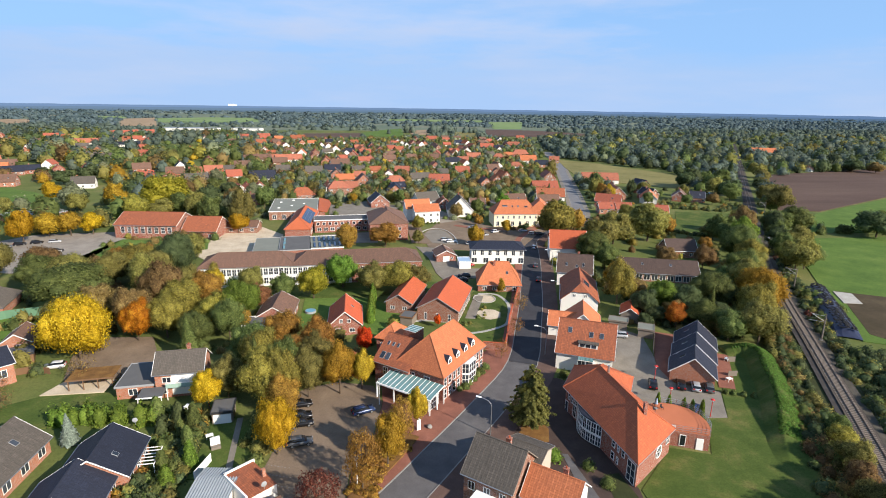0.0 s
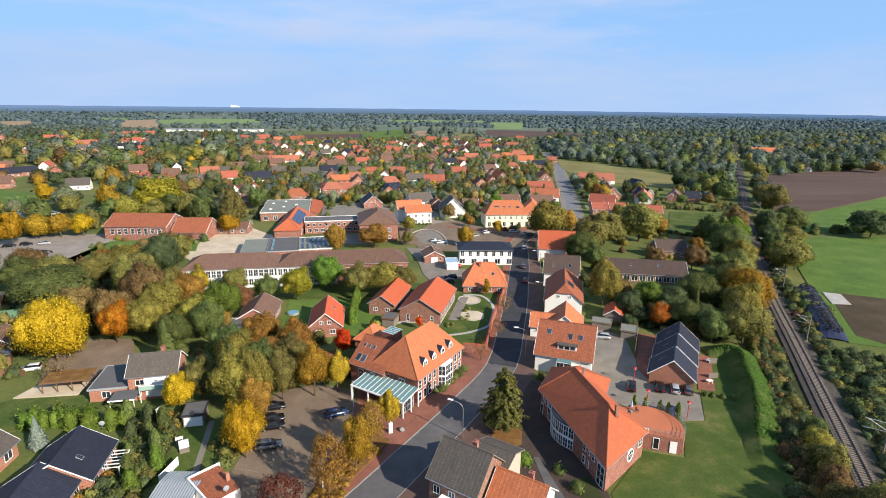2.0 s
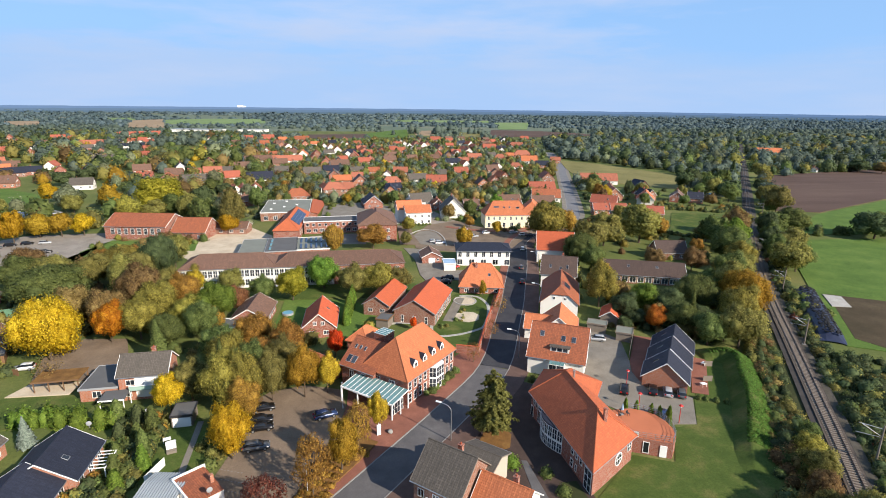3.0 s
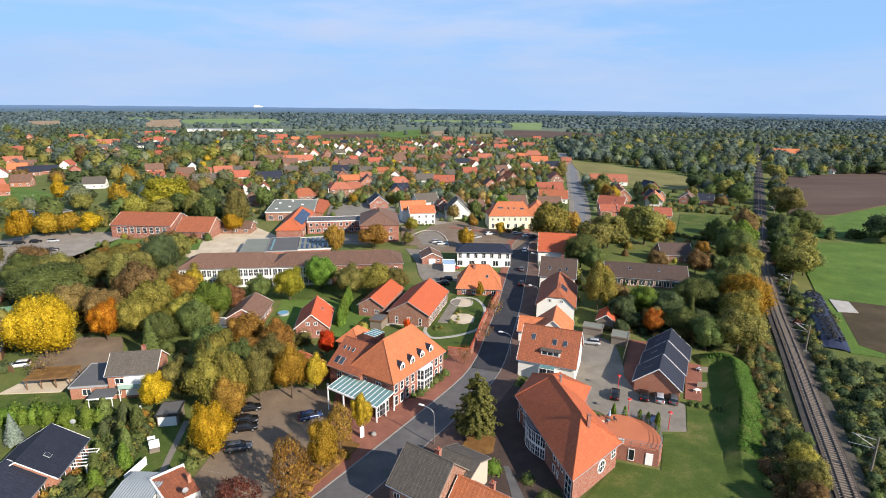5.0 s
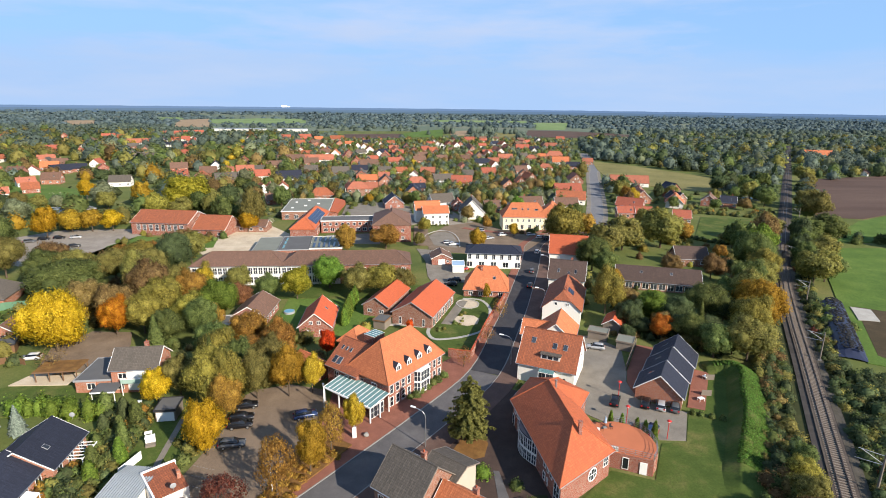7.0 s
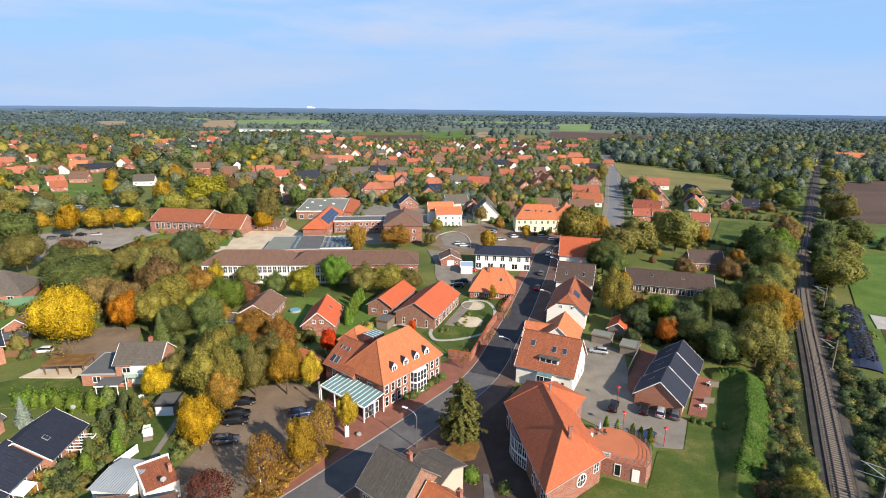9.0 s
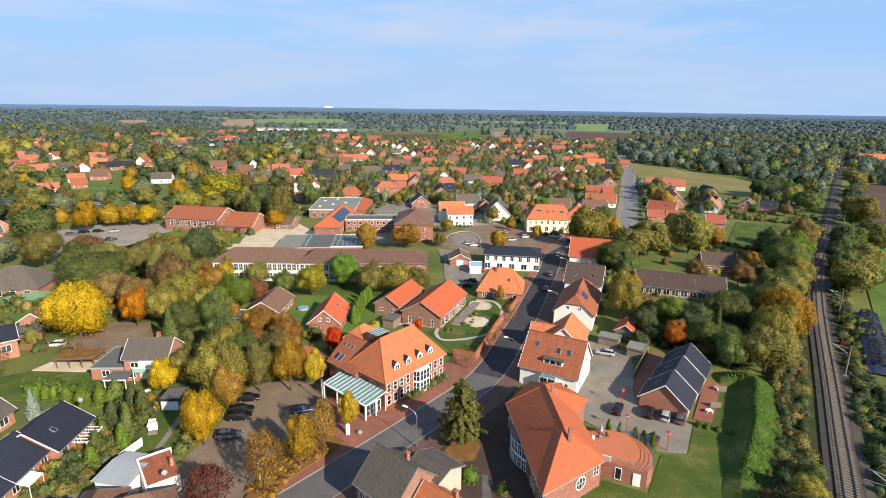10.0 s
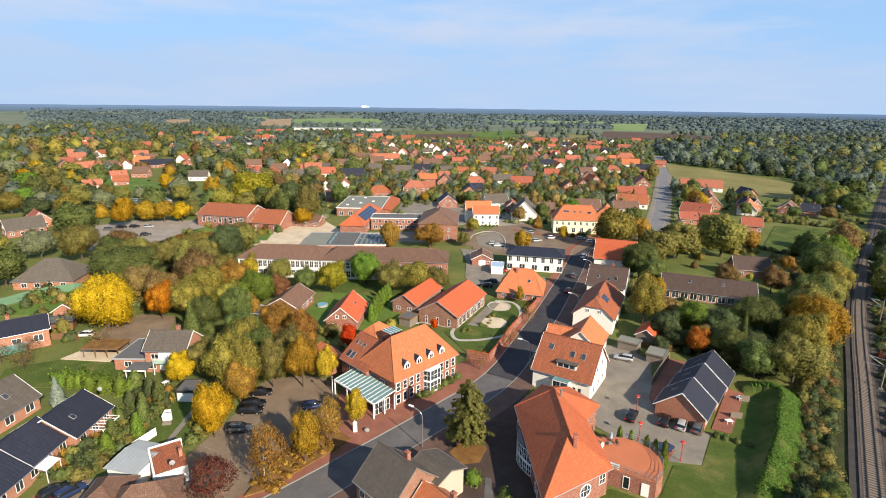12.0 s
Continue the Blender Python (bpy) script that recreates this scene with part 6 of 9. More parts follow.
def village_house(x, y, rot, l, w, ze, rz, roof, wall, style):
    """A plain house of the village, with windows on three sides."""
    rng = random.Random(int(x * 7 + y))
    n = max(2, int(l / 3.6))
    wins = row("s", n, l * 0.7, 0.9, 1.4, 1.25) + row("w", 2, w * 0.4, 0.9, 1.2, 1.25) + row("e", 2, w * 0.4, 0.9, 1.2, 1.25)
    if ze > 5:
        wins += row("s", n, l * 0.7, 3.6, 1.4, 1.25)
    elif style == "gable" and y < 420:
        wins += row("w", 2, 1.9, ze + 0.5, 0.9, 1.1) + row("e", 2, 1.9, ze + 0.5, 0.9, 1.1)
    house(f"{WALL_WORDS[wall]} village house with a {ROOF_WORDS[roof]} tiled roof", x, y, rot, l, w, ze, rz, wall, {"orange": "tile_village", "red": "tile_hazed_red", "bright": "tile_hazed_red"}.get(roof, "tile_" + roof) if rng.random() < 0.93 else "tile_orange", style, group="village houses", windows=wins if y < 520 else wins[:n + 2], plain_build=y > 330,
          chimneys=[(l * rng.uniform(-0.25, 0.25), 0.4)] if rng.random() < 0.6 else (), skylights=[(l * 0.15, -w * 0.25, 0.8, 1.1)] if rng.random() < 0.4 and y < 420 else ())
    BUSY.append((x, y, max(l, w) * 0.55))
    BUSY.append((x * 0.975, y * 0.975, 4.0 + y * 0.004))


village_house(-372, 409, 41, 16.4, 10.8, 2.9, 7.3, 'grey', 'brick_brown', 'gable')
village_house(-349, 435, 133, 14.9, 11.0, 2.9, 7.4, 'grey', 'brick_red', 'gable')
village_house(-382, 493, 40, 14.7, 9.7, 2.9, 7.4, 'orange', 'brick_red', 'gable')
village_house(-377, 506, 36, 12.1, 8.0, 2.9, 6.4, 'grey', 'brick_red', 'gable')
village_house(-312, 415, 47, 17.5, 11.5, 2.9, 8.2, 'orange', 'plaster_white', 'gable')
village_house(-246, 329, 36, 11.3, 8.0, 2.9, 6.6, 'orange', 'plaster_white', 'gable')
village_house(-262, 378, 45, 11.4, 8.0, 2.9, 6.2, 'orange', 'plaster_white', 'gable')
village_house(-241, 350, 35, 9.9, 8.0, 2.9, 6.6, 'rust', 'brick_red', 'gable')
village_house(-297, 440, 120, 13.1, 9.7, 2.9, 7.2, 'orange', 'plaster_white', 'gable')
village_house(-344, 533, 37, 14.8, 9.8, 2.9, 6.9, 'orange', 'plaster_white', 'gable')
village_house(-452, 612, 36, 20.6, 11.5, 2.9, 8.3, 'red', 'brick_red', 'gable')
village_house(-596, 828, 30, 27.8, 11.5, 2.9, 7.7, 'red', 'brick_red', 'gable')
village_house(-422, 537, 49, 9.0, 8.0, 2.9, 6.4, 'orange', 'brick_brown', 'gable')
village_house(-281, 448, 35, 15.2, 10.0, 2.9, 7.1, 'slate', 'brick_brown', 'gable')
village_house(-274, 459, 28, 13.7, 9.1, 2.9, 6.7, 'slate', 'brick_red', 'gable')
village_house(-437, 751, 26, 11.9, 8.0, 2.9, 6.4, 'red', 'brick_red', 'gable')
village_house(-570, 632, 47, 9.0, 8.0, 2.9, 6.5, 'red', 'brick_red', 'gable')
village_house(-401, 580, 122, 10.9, 8.1, 2.9, 6.5, 'red', 'plaster_white', 'gable')
village_house(-409, 642, 35, 22.9, 11.5, 2.9, 7.7, 'red', 'brick_brown', 'gable')
village_house(-256, 463, 119, 11.2, 8.3, 2.9, 6.4, 'red', 'brick_red', 'gable')
village_house(-235, 462, 124, 12.4, 9.2, 2.9, 6.7, 'red', 'brick_red', 'gable')
village_house(-277, 561, 23, 19.0, 11.5, 2.9, 7.5, 'grey', 'plaster_white', 'gable')
village_house(-262, 564, 25, 12.3, 8.1, 2.9, 6.5, 'grey', 'plaster_white', 'gable')
village_house(-361, 758, 22, 33.0, 11.5, 2.9, 8.3, 'orange', 'plaster_white', 'gable')
village_house(-415, 986, 26, 34.0, 11.5, 2.9, 7.5, 'red', 'brick_red', 'gable')
village_house(-380, 998, 33, 34.0, 11.5, 2.9, 8.3, 'red', 'brick_red', 'gable')
village_house(-468, 886, 22, 19.2, 11.5, 2.9, 7.7, 'red', 'plaster_white', 'gable')
village_house(-272, 686, 31, 9.0, 8.0, 2.9, 6.3, 'red', 'brick_red', 'gable')
village_house(-150, 445, 19, 9.8, 8.0, 2.9, 6.2, 'orange', 'brick_brown', 'gable')
village_house(-138, 451, 17, 14.4, 9.5, 2.9, 6.9, 'orange', 'brick_orange', 'gable')
village_house(-128, 458, 17, 9.1, 8.0, 2.9, 6.1, 'grey', 'brick_red', 'gable')
village_house(-136, 396, 23, 15.9, 10.5, 2.9, 7.4, 'grey', 'brick_red', 'gable')
village_house(-100, 352, 120, 10.1, 7.5, 2.9, 6.2, 'orange', 'plaster_white', 'gable')
village_house(-94, 353, 119, 10.1, 7.5, 2.9, 6.1, 'orange', 'plaster_white', 'gable')
village_house(-88, 360, 101, 10.1, 7.5, 2.9, 5.9, 'rust', 'plaster_white', 'gable')
village_house(-93, 403, 19, 18.6, 11.5, 2.9, 8.3, 'slate', 'plaster_white', 'gable')
village_house(-102, 440, 109, 10.1, 7.5, 2.9, 6.2, 'slate', 'plaster_white', 'gable')
village_house(-119, 540, 27, 26.9, 11.5, 2.9, 7.6, 'brown', 'plaster_white', 'gable')
village_house(-90, 540, 19, 25.8, 11.5, 2.9, 7.8, 'orange', 'plaster_white', 'gable')
village_house(-58, 326, 14, 15.1, 10.0, 2.9, 7.1, 'rust', 'brick_brown', 'hip')
village_house(-37, 336, 11, 14.2, 9.4, 5.5, 9.4, 'orange', 'brick_brown', 'hip')
village_house(-21, 385, 93, 14.9, 11.0, 2.9, 8.0, 'brown', 'brick_orange', 'gable')
village_house(-14, 301, 97, 14.9, 11.0, 2.9, 7.3, 'slate', 'brick_red', 'gable')
village_house(-2, 337, 90, 14.7, 10.9, 2.9, 7.6, 'slate', 'brick_orange', 'gable')
village_house(1, 374, 3, 17.3, 11.4, 2.9, 7.7, 'orange', 'brick_red', 'hip')
village_house(12, 444, -6, 12.4, 8.2, 2.9, 6.7, 'orange', 'brick_red', 'gable')
village_house(21, 395, 11, 15.1, 9.9, 2.9, 7.2, 'grey', 'plaster_white', 'gable')
village_house(9, 573, 3, 11.4, 8.0, 2.9, 6.2, 'brown', 'brick_orange', 'gable')
village_house(-15, 618, 14, 13.5, 8.9, 2.9, 6.8, 'red', 'brick_orange', 'gable')
village_house(-49, 661, 95, 14.9, 11.0, 2.9, 7.8, 'red', 'plaster_white', 'gable')
village_house(-57, 625, 16, 12.4, 8.2, 2.9, 6.5, 'grey', 'plaster_white', 'gable')
village_house(-69, 606, 98, 14.9, 11.0, 2.9, 7.6, 'red', 'brick_brown', 'gable')
village_house(-53, 518, 92, 13.9, 10.3, 2.9, 7.7, 'red', 'brick_orange', 'gable')
village_house(-83, 603, 93, 14.9, 11.0, 2.9, 8.0, 'orange', 'plaster_white', 'gable')
village_house(-114, 714, 109, 14.9, 11.0, 2.9, 7.5, 'rust', 'plaster_white', 'gable')
village_house(-141, 863, 21, 13.6, 9.0, 2.9, 6.9, 'red', 'brick_brown', 'gable')
village_house(-169, 905, 16, 19.6, 11.5, 2.9, 8.1, 'red', 'plaster_white', 'gable')
village_house(-199, 896, 11, 17.7, 11.5, 2.9, 7.5, 'red', 'brick_orange', 'gable')
village_house(-211, 876, 8, 15.5, 10.3, 2.9, 7.6, 'red', 'plaster_white', 'gable')
village_house(-113, 871, 10, 22.3, 11.5, 2.9, 8.1, 'rust', 'brick_brown', 'gable')
village_house(-40, 493, 17, 17.7, 11.5, 2.9, 7.9, 'brown', 'plaster_white', 'gable')
village_house(-45, 455, 3, 13.6, 9.0, 2.9, 6.9, 'slate', 'brick_brown', 'gable')
village_house(-24, 450, 16, 11.7, 8.0, 2.9, 6.3, 'grey', 'brick_red', 'gable')
village_house(-23, 412, -2, 9.1, 8.0, 2.9, 6.4, 'orange', 'brick_brown', 'gable')
village_house(-10, 448, 7, 9.9, 8.0, 2.9, 6.2, 'rust', 'brick_orange', 'gable')
village_house(0, 426, 85, 10.1, 7.5, 2.9, 5.9, 'brown', 'plaster_white', 'gable')
village_house(-39, 550, 4, 10.9, 8.0, 2.9, 6.3, 'red', 'plaster_white', 'gable')
village_house(-28, 586, 89, 14.9, 11.0, 2.9, 7.7, 'red', 'brick_brown', 'gable')
village_house(-151, 612, 102, 11.5, 8.5, 2.9, 6.9, 'brown', 'plaster_white', 'gable')
village_house(-123, 488, 13, 13.6, 9.0, 2.9, 6.8, 'brown', 'brick_brown', 'gable')
village_house(-128, 643, 98, 13.7, 10.2, 2.9, 7.1, 'red', 'plaster_white', 'gable')
village_house(37, 811, 92, 10.1, 7.5, 2.9, 6.1, 'brown', 'plaster_white', 'gable')
village_house(41, 775, 83, 10.1, 7.5, 2.9, 6.4, 'brown', 'plaster_white', 'gable')
village_house(44, 742, 94, 10.1, 7.5, 2.9, 6.4, 'brown', 'plaster_white', 'gable')
village_house(46, 701, 89, 10.1, 7.5, 2.9, 6.3, 'brown', 'plaster_white', 'gable')
village_house(-47, 790, 95, 10.1, 7.5, 2.9, 6.0, 'slate', 'plaster_white', 'gable')
village_house(-40, 755, 94, 10.1, 7.5, 2.9, 6.4, 'slate', 'plaster_white', 'gable')
village_house(50, 657, 1, 9.1, 8.0, 2.9, 6.6, 'brown', 'brick_orange', 'gable')
village_house(65, 605, 78, 13.0, 9.6, 2.9, 6.9, 'red', 'brick_red', 'gable')
village_house(74, 586, 87, 14.1, 10.5, 2.9, 7.6, 'brown', 'brick_brown', 'gable')
village_house(81, 532, -4, 11.6, 8.0, 2.9, 6.4, 'orange', 'brick_brown', 'gable')
village_house(99, 565, 1, 15.7, 10.4, 2.9, 7.3, 'orange', 'brick_orange', 'gable')
village_house(107, 644, 95, 13.8, 10.2, 2.9, 7.4, 'orange', 'plaster_white', 'gable')
village_house(148, 706, -5, 18.1, 11.5, 2.9, 7.8, 'red', 'brick_brown', 'gable')
village_house(124, 590, -2, 9.0, 8.0, 2.9, 6.4, 'grey', 'brick_brown', 'gable')
village_house(151, 654, 84, 14.0, 10.4, 2.9, 7.4, 'brown', 'plaster_white', 'gable')
village_house(127, 565, -13, 12.3, 8.1, 2.9, 6.5, 'orange', 'brick_red', 'hip')
village_house(144, 587, -17, 9.3, 8.0, 2.9, 6.1, 'orange', 'brick_orange', 'gable')
village_house(161, 597, -7, 21.3, 11.5, 2.9, 8.0, 'orange', 'brick_red', 'hip')
village_house(119, 476, -2, 13.3, 8.8, 2.9, 6.6, 'orange', 'plaster_white', 'hip')
village_house(148, 529, -8, 16.8, 11.1, 2.9, 8.0, 'orange', 'plaster_white', 'gable')
village_house(149, 490, -14, 12.7, 8.4, 2.9, 6.8, 'slate', 'brick_orange', 'gable')
village_house(178, 534, -17, 10.6, 8.0, 2.9, 6.3, 'orange', 'brick_orange', 'gable')
village_house(198, 747, -15, 16.2, 10.7, 2.9, 7.2, 'orange', 'brick_red', 'gable')
village_house(258, 912, -11, 14.4, 9.5, 2.9, 7.2, 'red', 'brick_red', 'gable')
village_house(206, 855, 87, 14.9, 11.0, 2.9, 7.9, 'grey', 'plaster_white', 'gable')
village_house(97, 869, -9, 17.1, 11.3, 2.9, 7.9, 'red', 'brick_brown', 'gable')
village_house(116, 846, -0, 11.7, 8.0, 2.9, 6.7, 'red', 'plaster_white', 'gable')
village_house(144, 896, 0, 12.4, 8.2, 2.9, 6.7, 'brown', 'plaster_white', 'gable')
village_house(34, 385, -7, 15.4, 10.2, 2.9, 7.3, 'red', 'brick_orange', 'gable')
village_house(43, 426, 1, 9.4, 8.0, 2.9, 6.6, 'grey', 'brick_red', 'gable')
village_house(65, 372, 92, 12.1, 9.0, 2.9, 6.9, 'brown', 'brick_orange', 'gable')
village_house(77, 386, 91, 10.4, 7.7, 2.9, 6.4, 'rust', 'brick_red', 'gable')
village_house(90, 434, 80, 10.1, 7.5, 2.9, 6.3, 'brown', 'brick_brown', 'gable')
village_house(122, 399, 85, 14.9, 11.0, 2.9, 7.6, 'orange', 'brick_brown', 'gable')
village_house(99, 342, -2, 17.9, 11.5, 2.9, 7.8, 'bright', 'brick_brown', 'gable')
village_house(92, 312, -14, 17.6, 11.5, 2.9, 7.5, 'rust', 'plaster_white', 'gable')
village_house(83, 292, -3, 13.6, 9.0, 2.9, 6.8, 'brown', 'plaster_white', 'gable')
village_house(22, 291, 88, 10.1, 7.5, 2.9, 6.1, 'rust', 'brick_red', 'gable')
village_house(27.5, 273, 84, 17, 13.5, 3.4, 10, 'grey', 'plaster_white', 'gable')
village_house(40, 286, -1, 9.0, 8.0, 2.9, 6.3, 'brown', 'brick_red', 'gable')
village_house(158, 384, -13, 27.7, 11.5, 2.9, 7.9, 'orange', 'plaster_white', 'gable')
village_house(137, 316, 79, 14.9, 11.0, 2.9, 7.9, 'orange', 'brick_orange', 'gable')
village_house(109, 269, -9, 10.9, 8.0, 2.9, 6.1, 'red', 'brick_orange', 'gable')
village_house(117, 267, -10, 9.0, 8.0, 2.9, 6.2, 'red', 'brick_red', 'gable')
village_house(168, 339, 58, 13.8, 10.2, 2.9, 7.2, 'slate', 'brick_red', 'gable')
village_house(151, 300, 62, 13.9, 10.3, 2.9, 7.7, 'slate', 'plaster_white', 'gable')
village_house(175, 305, 57, 12.5, 9.2, 2.9, 6.6, 'brown', 'brick_red', 'gable')
village_house(183, 299, -25, 9.1, 8.0, 2.9, 6.5, 'slate', 'brick_orange', 'gable')
village_house(132, 256, -18, 9.0, 8.0, 2.9, 6.5, 'red', 'brick_orange', 'gable')
village_house(-190, 211, 54, 14.7, 9.7, 2.9, 7.3, 'grey', 'brick_red', 'gable')
village_house(-197, 227, 139, 12.6, 9.3, 2.9, 7.1, 'bright', 'brick_orange', 'gable')
village_house(493, 622, -14, 32, 11, 3.2, 9, 'red', 'brick_red', 'gable')
village_house(401, 447, 30, 9, 6, 2.4, 4.4, 'brown', 'plaster_white', 'gable')
village_house(-83, 311, 20, 9.0, 8.0, 2.9, 6.2, 'brown', 'brick_red', 'gable')

vr = random.Random(7)
made = 0
for k in range(4000):
    if made >= 120:
        break
    y = 330 + 560 * vr.random() ** 0.8
    x = vr.uniform(-0.2 * y, 0.26 * y) if vr.random() < 0.62 else vr.uniform(-0.8 * y, -0.2 * y)
    if not free(x, y, 5) or street_gap(x, y) < 11:
        continue
    made += 1
    w = vr.uniform(8, 10)
    ze = vr.choice((2.8, 2.9, 3.2))
    village_house(x, y, vr.choice((8, 98, 12, 102, 20, 110)) + vr.uniform(-8, 8), w * vr.uniform(1.2, 1.5), w, ze, ze + w * vr.uniform(0.38, 0.5), vr.choice(("brown", "brown", "grey", "slate", "red", "red", "rust", "rust", "orange")), vr.choice(("brick_red", "brick_brown", "brick_orange", "plaster_white")), "gable")
KINDS = ["green"] * 6 + ["sage"] * 2 + ["olive"] * 8 + ["yellowolive"] * 3 + ["brown"] * 3 + ["gold", "rust", "yellow", "fresh"] + ["dark"] * 4
SHARE = dict(wood=0.1, green=0.25, sage=0.13, olive=0.2, yellowolive=0.07, brown=0.1, gold=0.03, dark=0.12)
count, joined = 0, {k: [] for k in SHARE}


def open_land(x, y):
    """Fields, plazas and yards that stay clear of trees."""
    if -132 < x < 62 and y < 262:
        return True
    if rail_gap(x, y) < 7 or street_gap(x, y) < 7.5:
        return True
    if right_of_rail(x, y) and y < min(475, 0.3 * x + 310) and rail_gap(x, y) > 13:
        return True
    if -95 < x < 78 and y < 312 or 98 < x < 205 and 215 < y < 350:
        return True
    if 150 < x < 254 - max(0, y - 446) * 0.36 and 345 < y < 560 or 120 < x < 178 and 218 < y < 272:
        return True
    if -250 < x < -185 and 305 < y < 385 or -275 < x < -200 and 625 < y < 755 or -180 < x < -126 and 190 < y < 242:
        return True
    return False


for k in range(24000):
    if sum(len(v) for v in joined.values()) >= 2600:
        break
    y = 140 + 900 * vr.random() ** 1.15
    x = vr.uniform(-0.98 * y, 1.25 * y)
    town = -0.22 * y < x < 0.32 * y
    r = vr.uniform(2.0, 3.9) if town else vr.uniform(3.2, 6.8) if y < 480 else vr.uniform(3.6, 9.0)
    if (town and vr.random() < 0.45 + 0.2 * (y > 420)) or not free(x, y, r * 0.5) or open_land(x, y) or in_field(x, y) or (60 < x < 122 and y < 262):
        continue
    if y < 240 and count >= 118:
        continue
    if x < -0.22 * y and vr.random() < (0.6 if y < 345 else 0.5 if y < 560 else 0.25):
        continue
    if count < 118 and y < 430:
        count += 1
        if vr.random() < 0.1:
            conifer(x, y, r * 2.6, r * 0.65, far=True, where="in the village")
        else:
            tree(vr.choice(("dark", "green", "olive", "olive", "green") if x > 0.3 * y else KINDS), x, y, r * vr.uniform(1.8, 2.4), r, far=True, where="in the village")
    else:
        kind = vr.choices(list(SHARE), list(SHARE.values()))[0]
        # farther crowns lean to the leaf tones with haze mixed in
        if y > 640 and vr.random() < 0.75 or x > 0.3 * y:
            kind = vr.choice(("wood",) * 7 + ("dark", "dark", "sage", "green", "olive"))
        joined[kind].append((x, y, r * 0.25, r, r * (vr.uniform(1.1, 1.6) if town else vr.uniform(1.1, 1.9 if y < 600 else 1.5))))
        BUSY.append((x, y, r * 0.7))
for k in range(4200):                        # small garden trees between the roofs
    y = 265 + 640 * vr.random()
    x, r = vr.uniform(-0.24 * y, 0.3 * y), vr.uniform(1.8, 3.8)
    if free(x, y, r * 0.2) and street_gap(x, y) > 6 and not open_land(x, y) and not in_field(x, y):
        kind = vr.choice(("green", "olive", "sage", "green", "brown", "wood"))
        joined[kind].append((x, y, r * 0.2, r, r * vr.uniform(1.3, 2.2)))
        BUSY.append((x, y, r * 0.6))
for kind, spots in joined.items():
    spots = [p for p in spots if not (114 < p[0] < 150 and 100 < p[1] < 148)]      # the silage yard stays open
    for lo, hi, size, per in ((0, 430, 0.11, 190), (430, 620, 0.13, 120), (620, 2000, 0.16, 60)):
        some = [q for q in spots if lo <= q[1] < hi]
        if some:
            leaf_stuff("village_trees", some, size, per, LEAF[kind], f"crowns of {TREE_WORDS[kind]} trees between the village houses", "trees", len(some))

# woods and hedgerows out to the horizon, in belts that thin out with clearings between
wr = np.random.default_rng(3)
near_wood, far_wood = [], []
y = 905.0
while y < 3300:
    for x in np.arange(-0.85 * y, 1.2 * y, 0.0085 * y):
        px, py = x + wr.normal() * 0.006 * y, y * wr.uniform(0.972, 1.028)
        n = noise.noise(Vector((px / 520, py / 150, 1.7))) + 0.45 * noise.noise(Vector((px / 140, py / 70, 4.1)))
        gap = -0.16 if px < 0.1 * py else -0.3
        if n > gap and not in_field(px, py) and not (-160 < px < 470 and py < 925) and not (-400 < px < -200 and 1060 < py < 1200):
            r = 0.0058 * py * wr.uniform(0.75, 1.35)
            (near_wood if py < 1350 else far_wood).append((px, py, -1.5, r, min(r * 1.3, 9) * wr.uniform(0.9, 1.45)))
    y *= 1.052
for x, y, h in ((80, 1117, 20), (92, 1110, 16), (132, 1101, 22), (142, 1105, 19), (160, 1103, 24), (170, 1110, 20), (200, 1109, 15), (212, 1109, 14), (222, 1112, 15), (191, 922, 13), (40, 1060, 11)):
    near_wood.append((x, y, 0, h * 0.45, h))
leaf_stuff("far_wood", near_wood, 0.2, 30, LEAF["wood"], "dark woods behind the village, haze mixed into their leaf colour", "woods", 4)
leaf_stuff("far_wood", far_wood, 0.24, 14, LEAF["far"], "distant woods on the plain, haze mixed into their leaf colour", "woods", 5)

# three wooded rises one behind another, haze painted as glow paler towards the horizon
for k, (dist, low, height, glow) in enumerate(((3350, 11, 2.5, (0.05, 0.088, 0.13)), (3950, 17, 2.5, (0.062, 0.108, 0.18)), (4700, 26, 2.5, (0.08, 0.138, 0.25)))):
    bm, n, prev = bmesh.new(), 260, None
    for i in range(n + 1):
        a = radians(-10 + 200 * i / n)
        top = low + height * noise.noise(Vector((i * 0.37 + k * 31, 0, 3))) + 2.5 * noise.noise(Vector((i * 1.9, k * 7, 5)))
        cur = [bm.verts.new((dist * math.cos(a), 100 + dist * math.sin(a), z)) for z in (-5, top)]
        if prev:
            bm.faces.new((prev[0], prev[1], cur[1], cur[0]))
        prev = cur
    m = Mat("haze_glow", 1.0)
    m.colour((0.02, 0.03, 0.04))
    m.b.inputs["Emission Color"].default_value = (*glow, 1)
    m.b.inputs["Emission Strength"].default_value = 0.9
    setting("backdrop", bm, m.m, "line of woods towards the horizon, its blue haze a painted glow", "backdrop")


# ------------------------------------------------------------------ grass bank, railway furniture
def bank_height(o):
    """Height of the bank at o metres beside its crest: steeper towards the lawn."""
    return 2.9 * (1 - min(1.0, -o / 2.9) ** 1.05) if o < 0 else 2.9 * (1 - min(1.0, o / 4.4) ** 1.5)


bm = bmesh.new()
bank = smooth_line([(58.5, 103.2), (62.5, 102.0), (64.0, 99.4), (62.3, 95.8), (59.8, 91.6), (55.8, 84.3), (50.6, 76.6), (45.4, 69.4), (42, 64)], 0.5)
prev = None
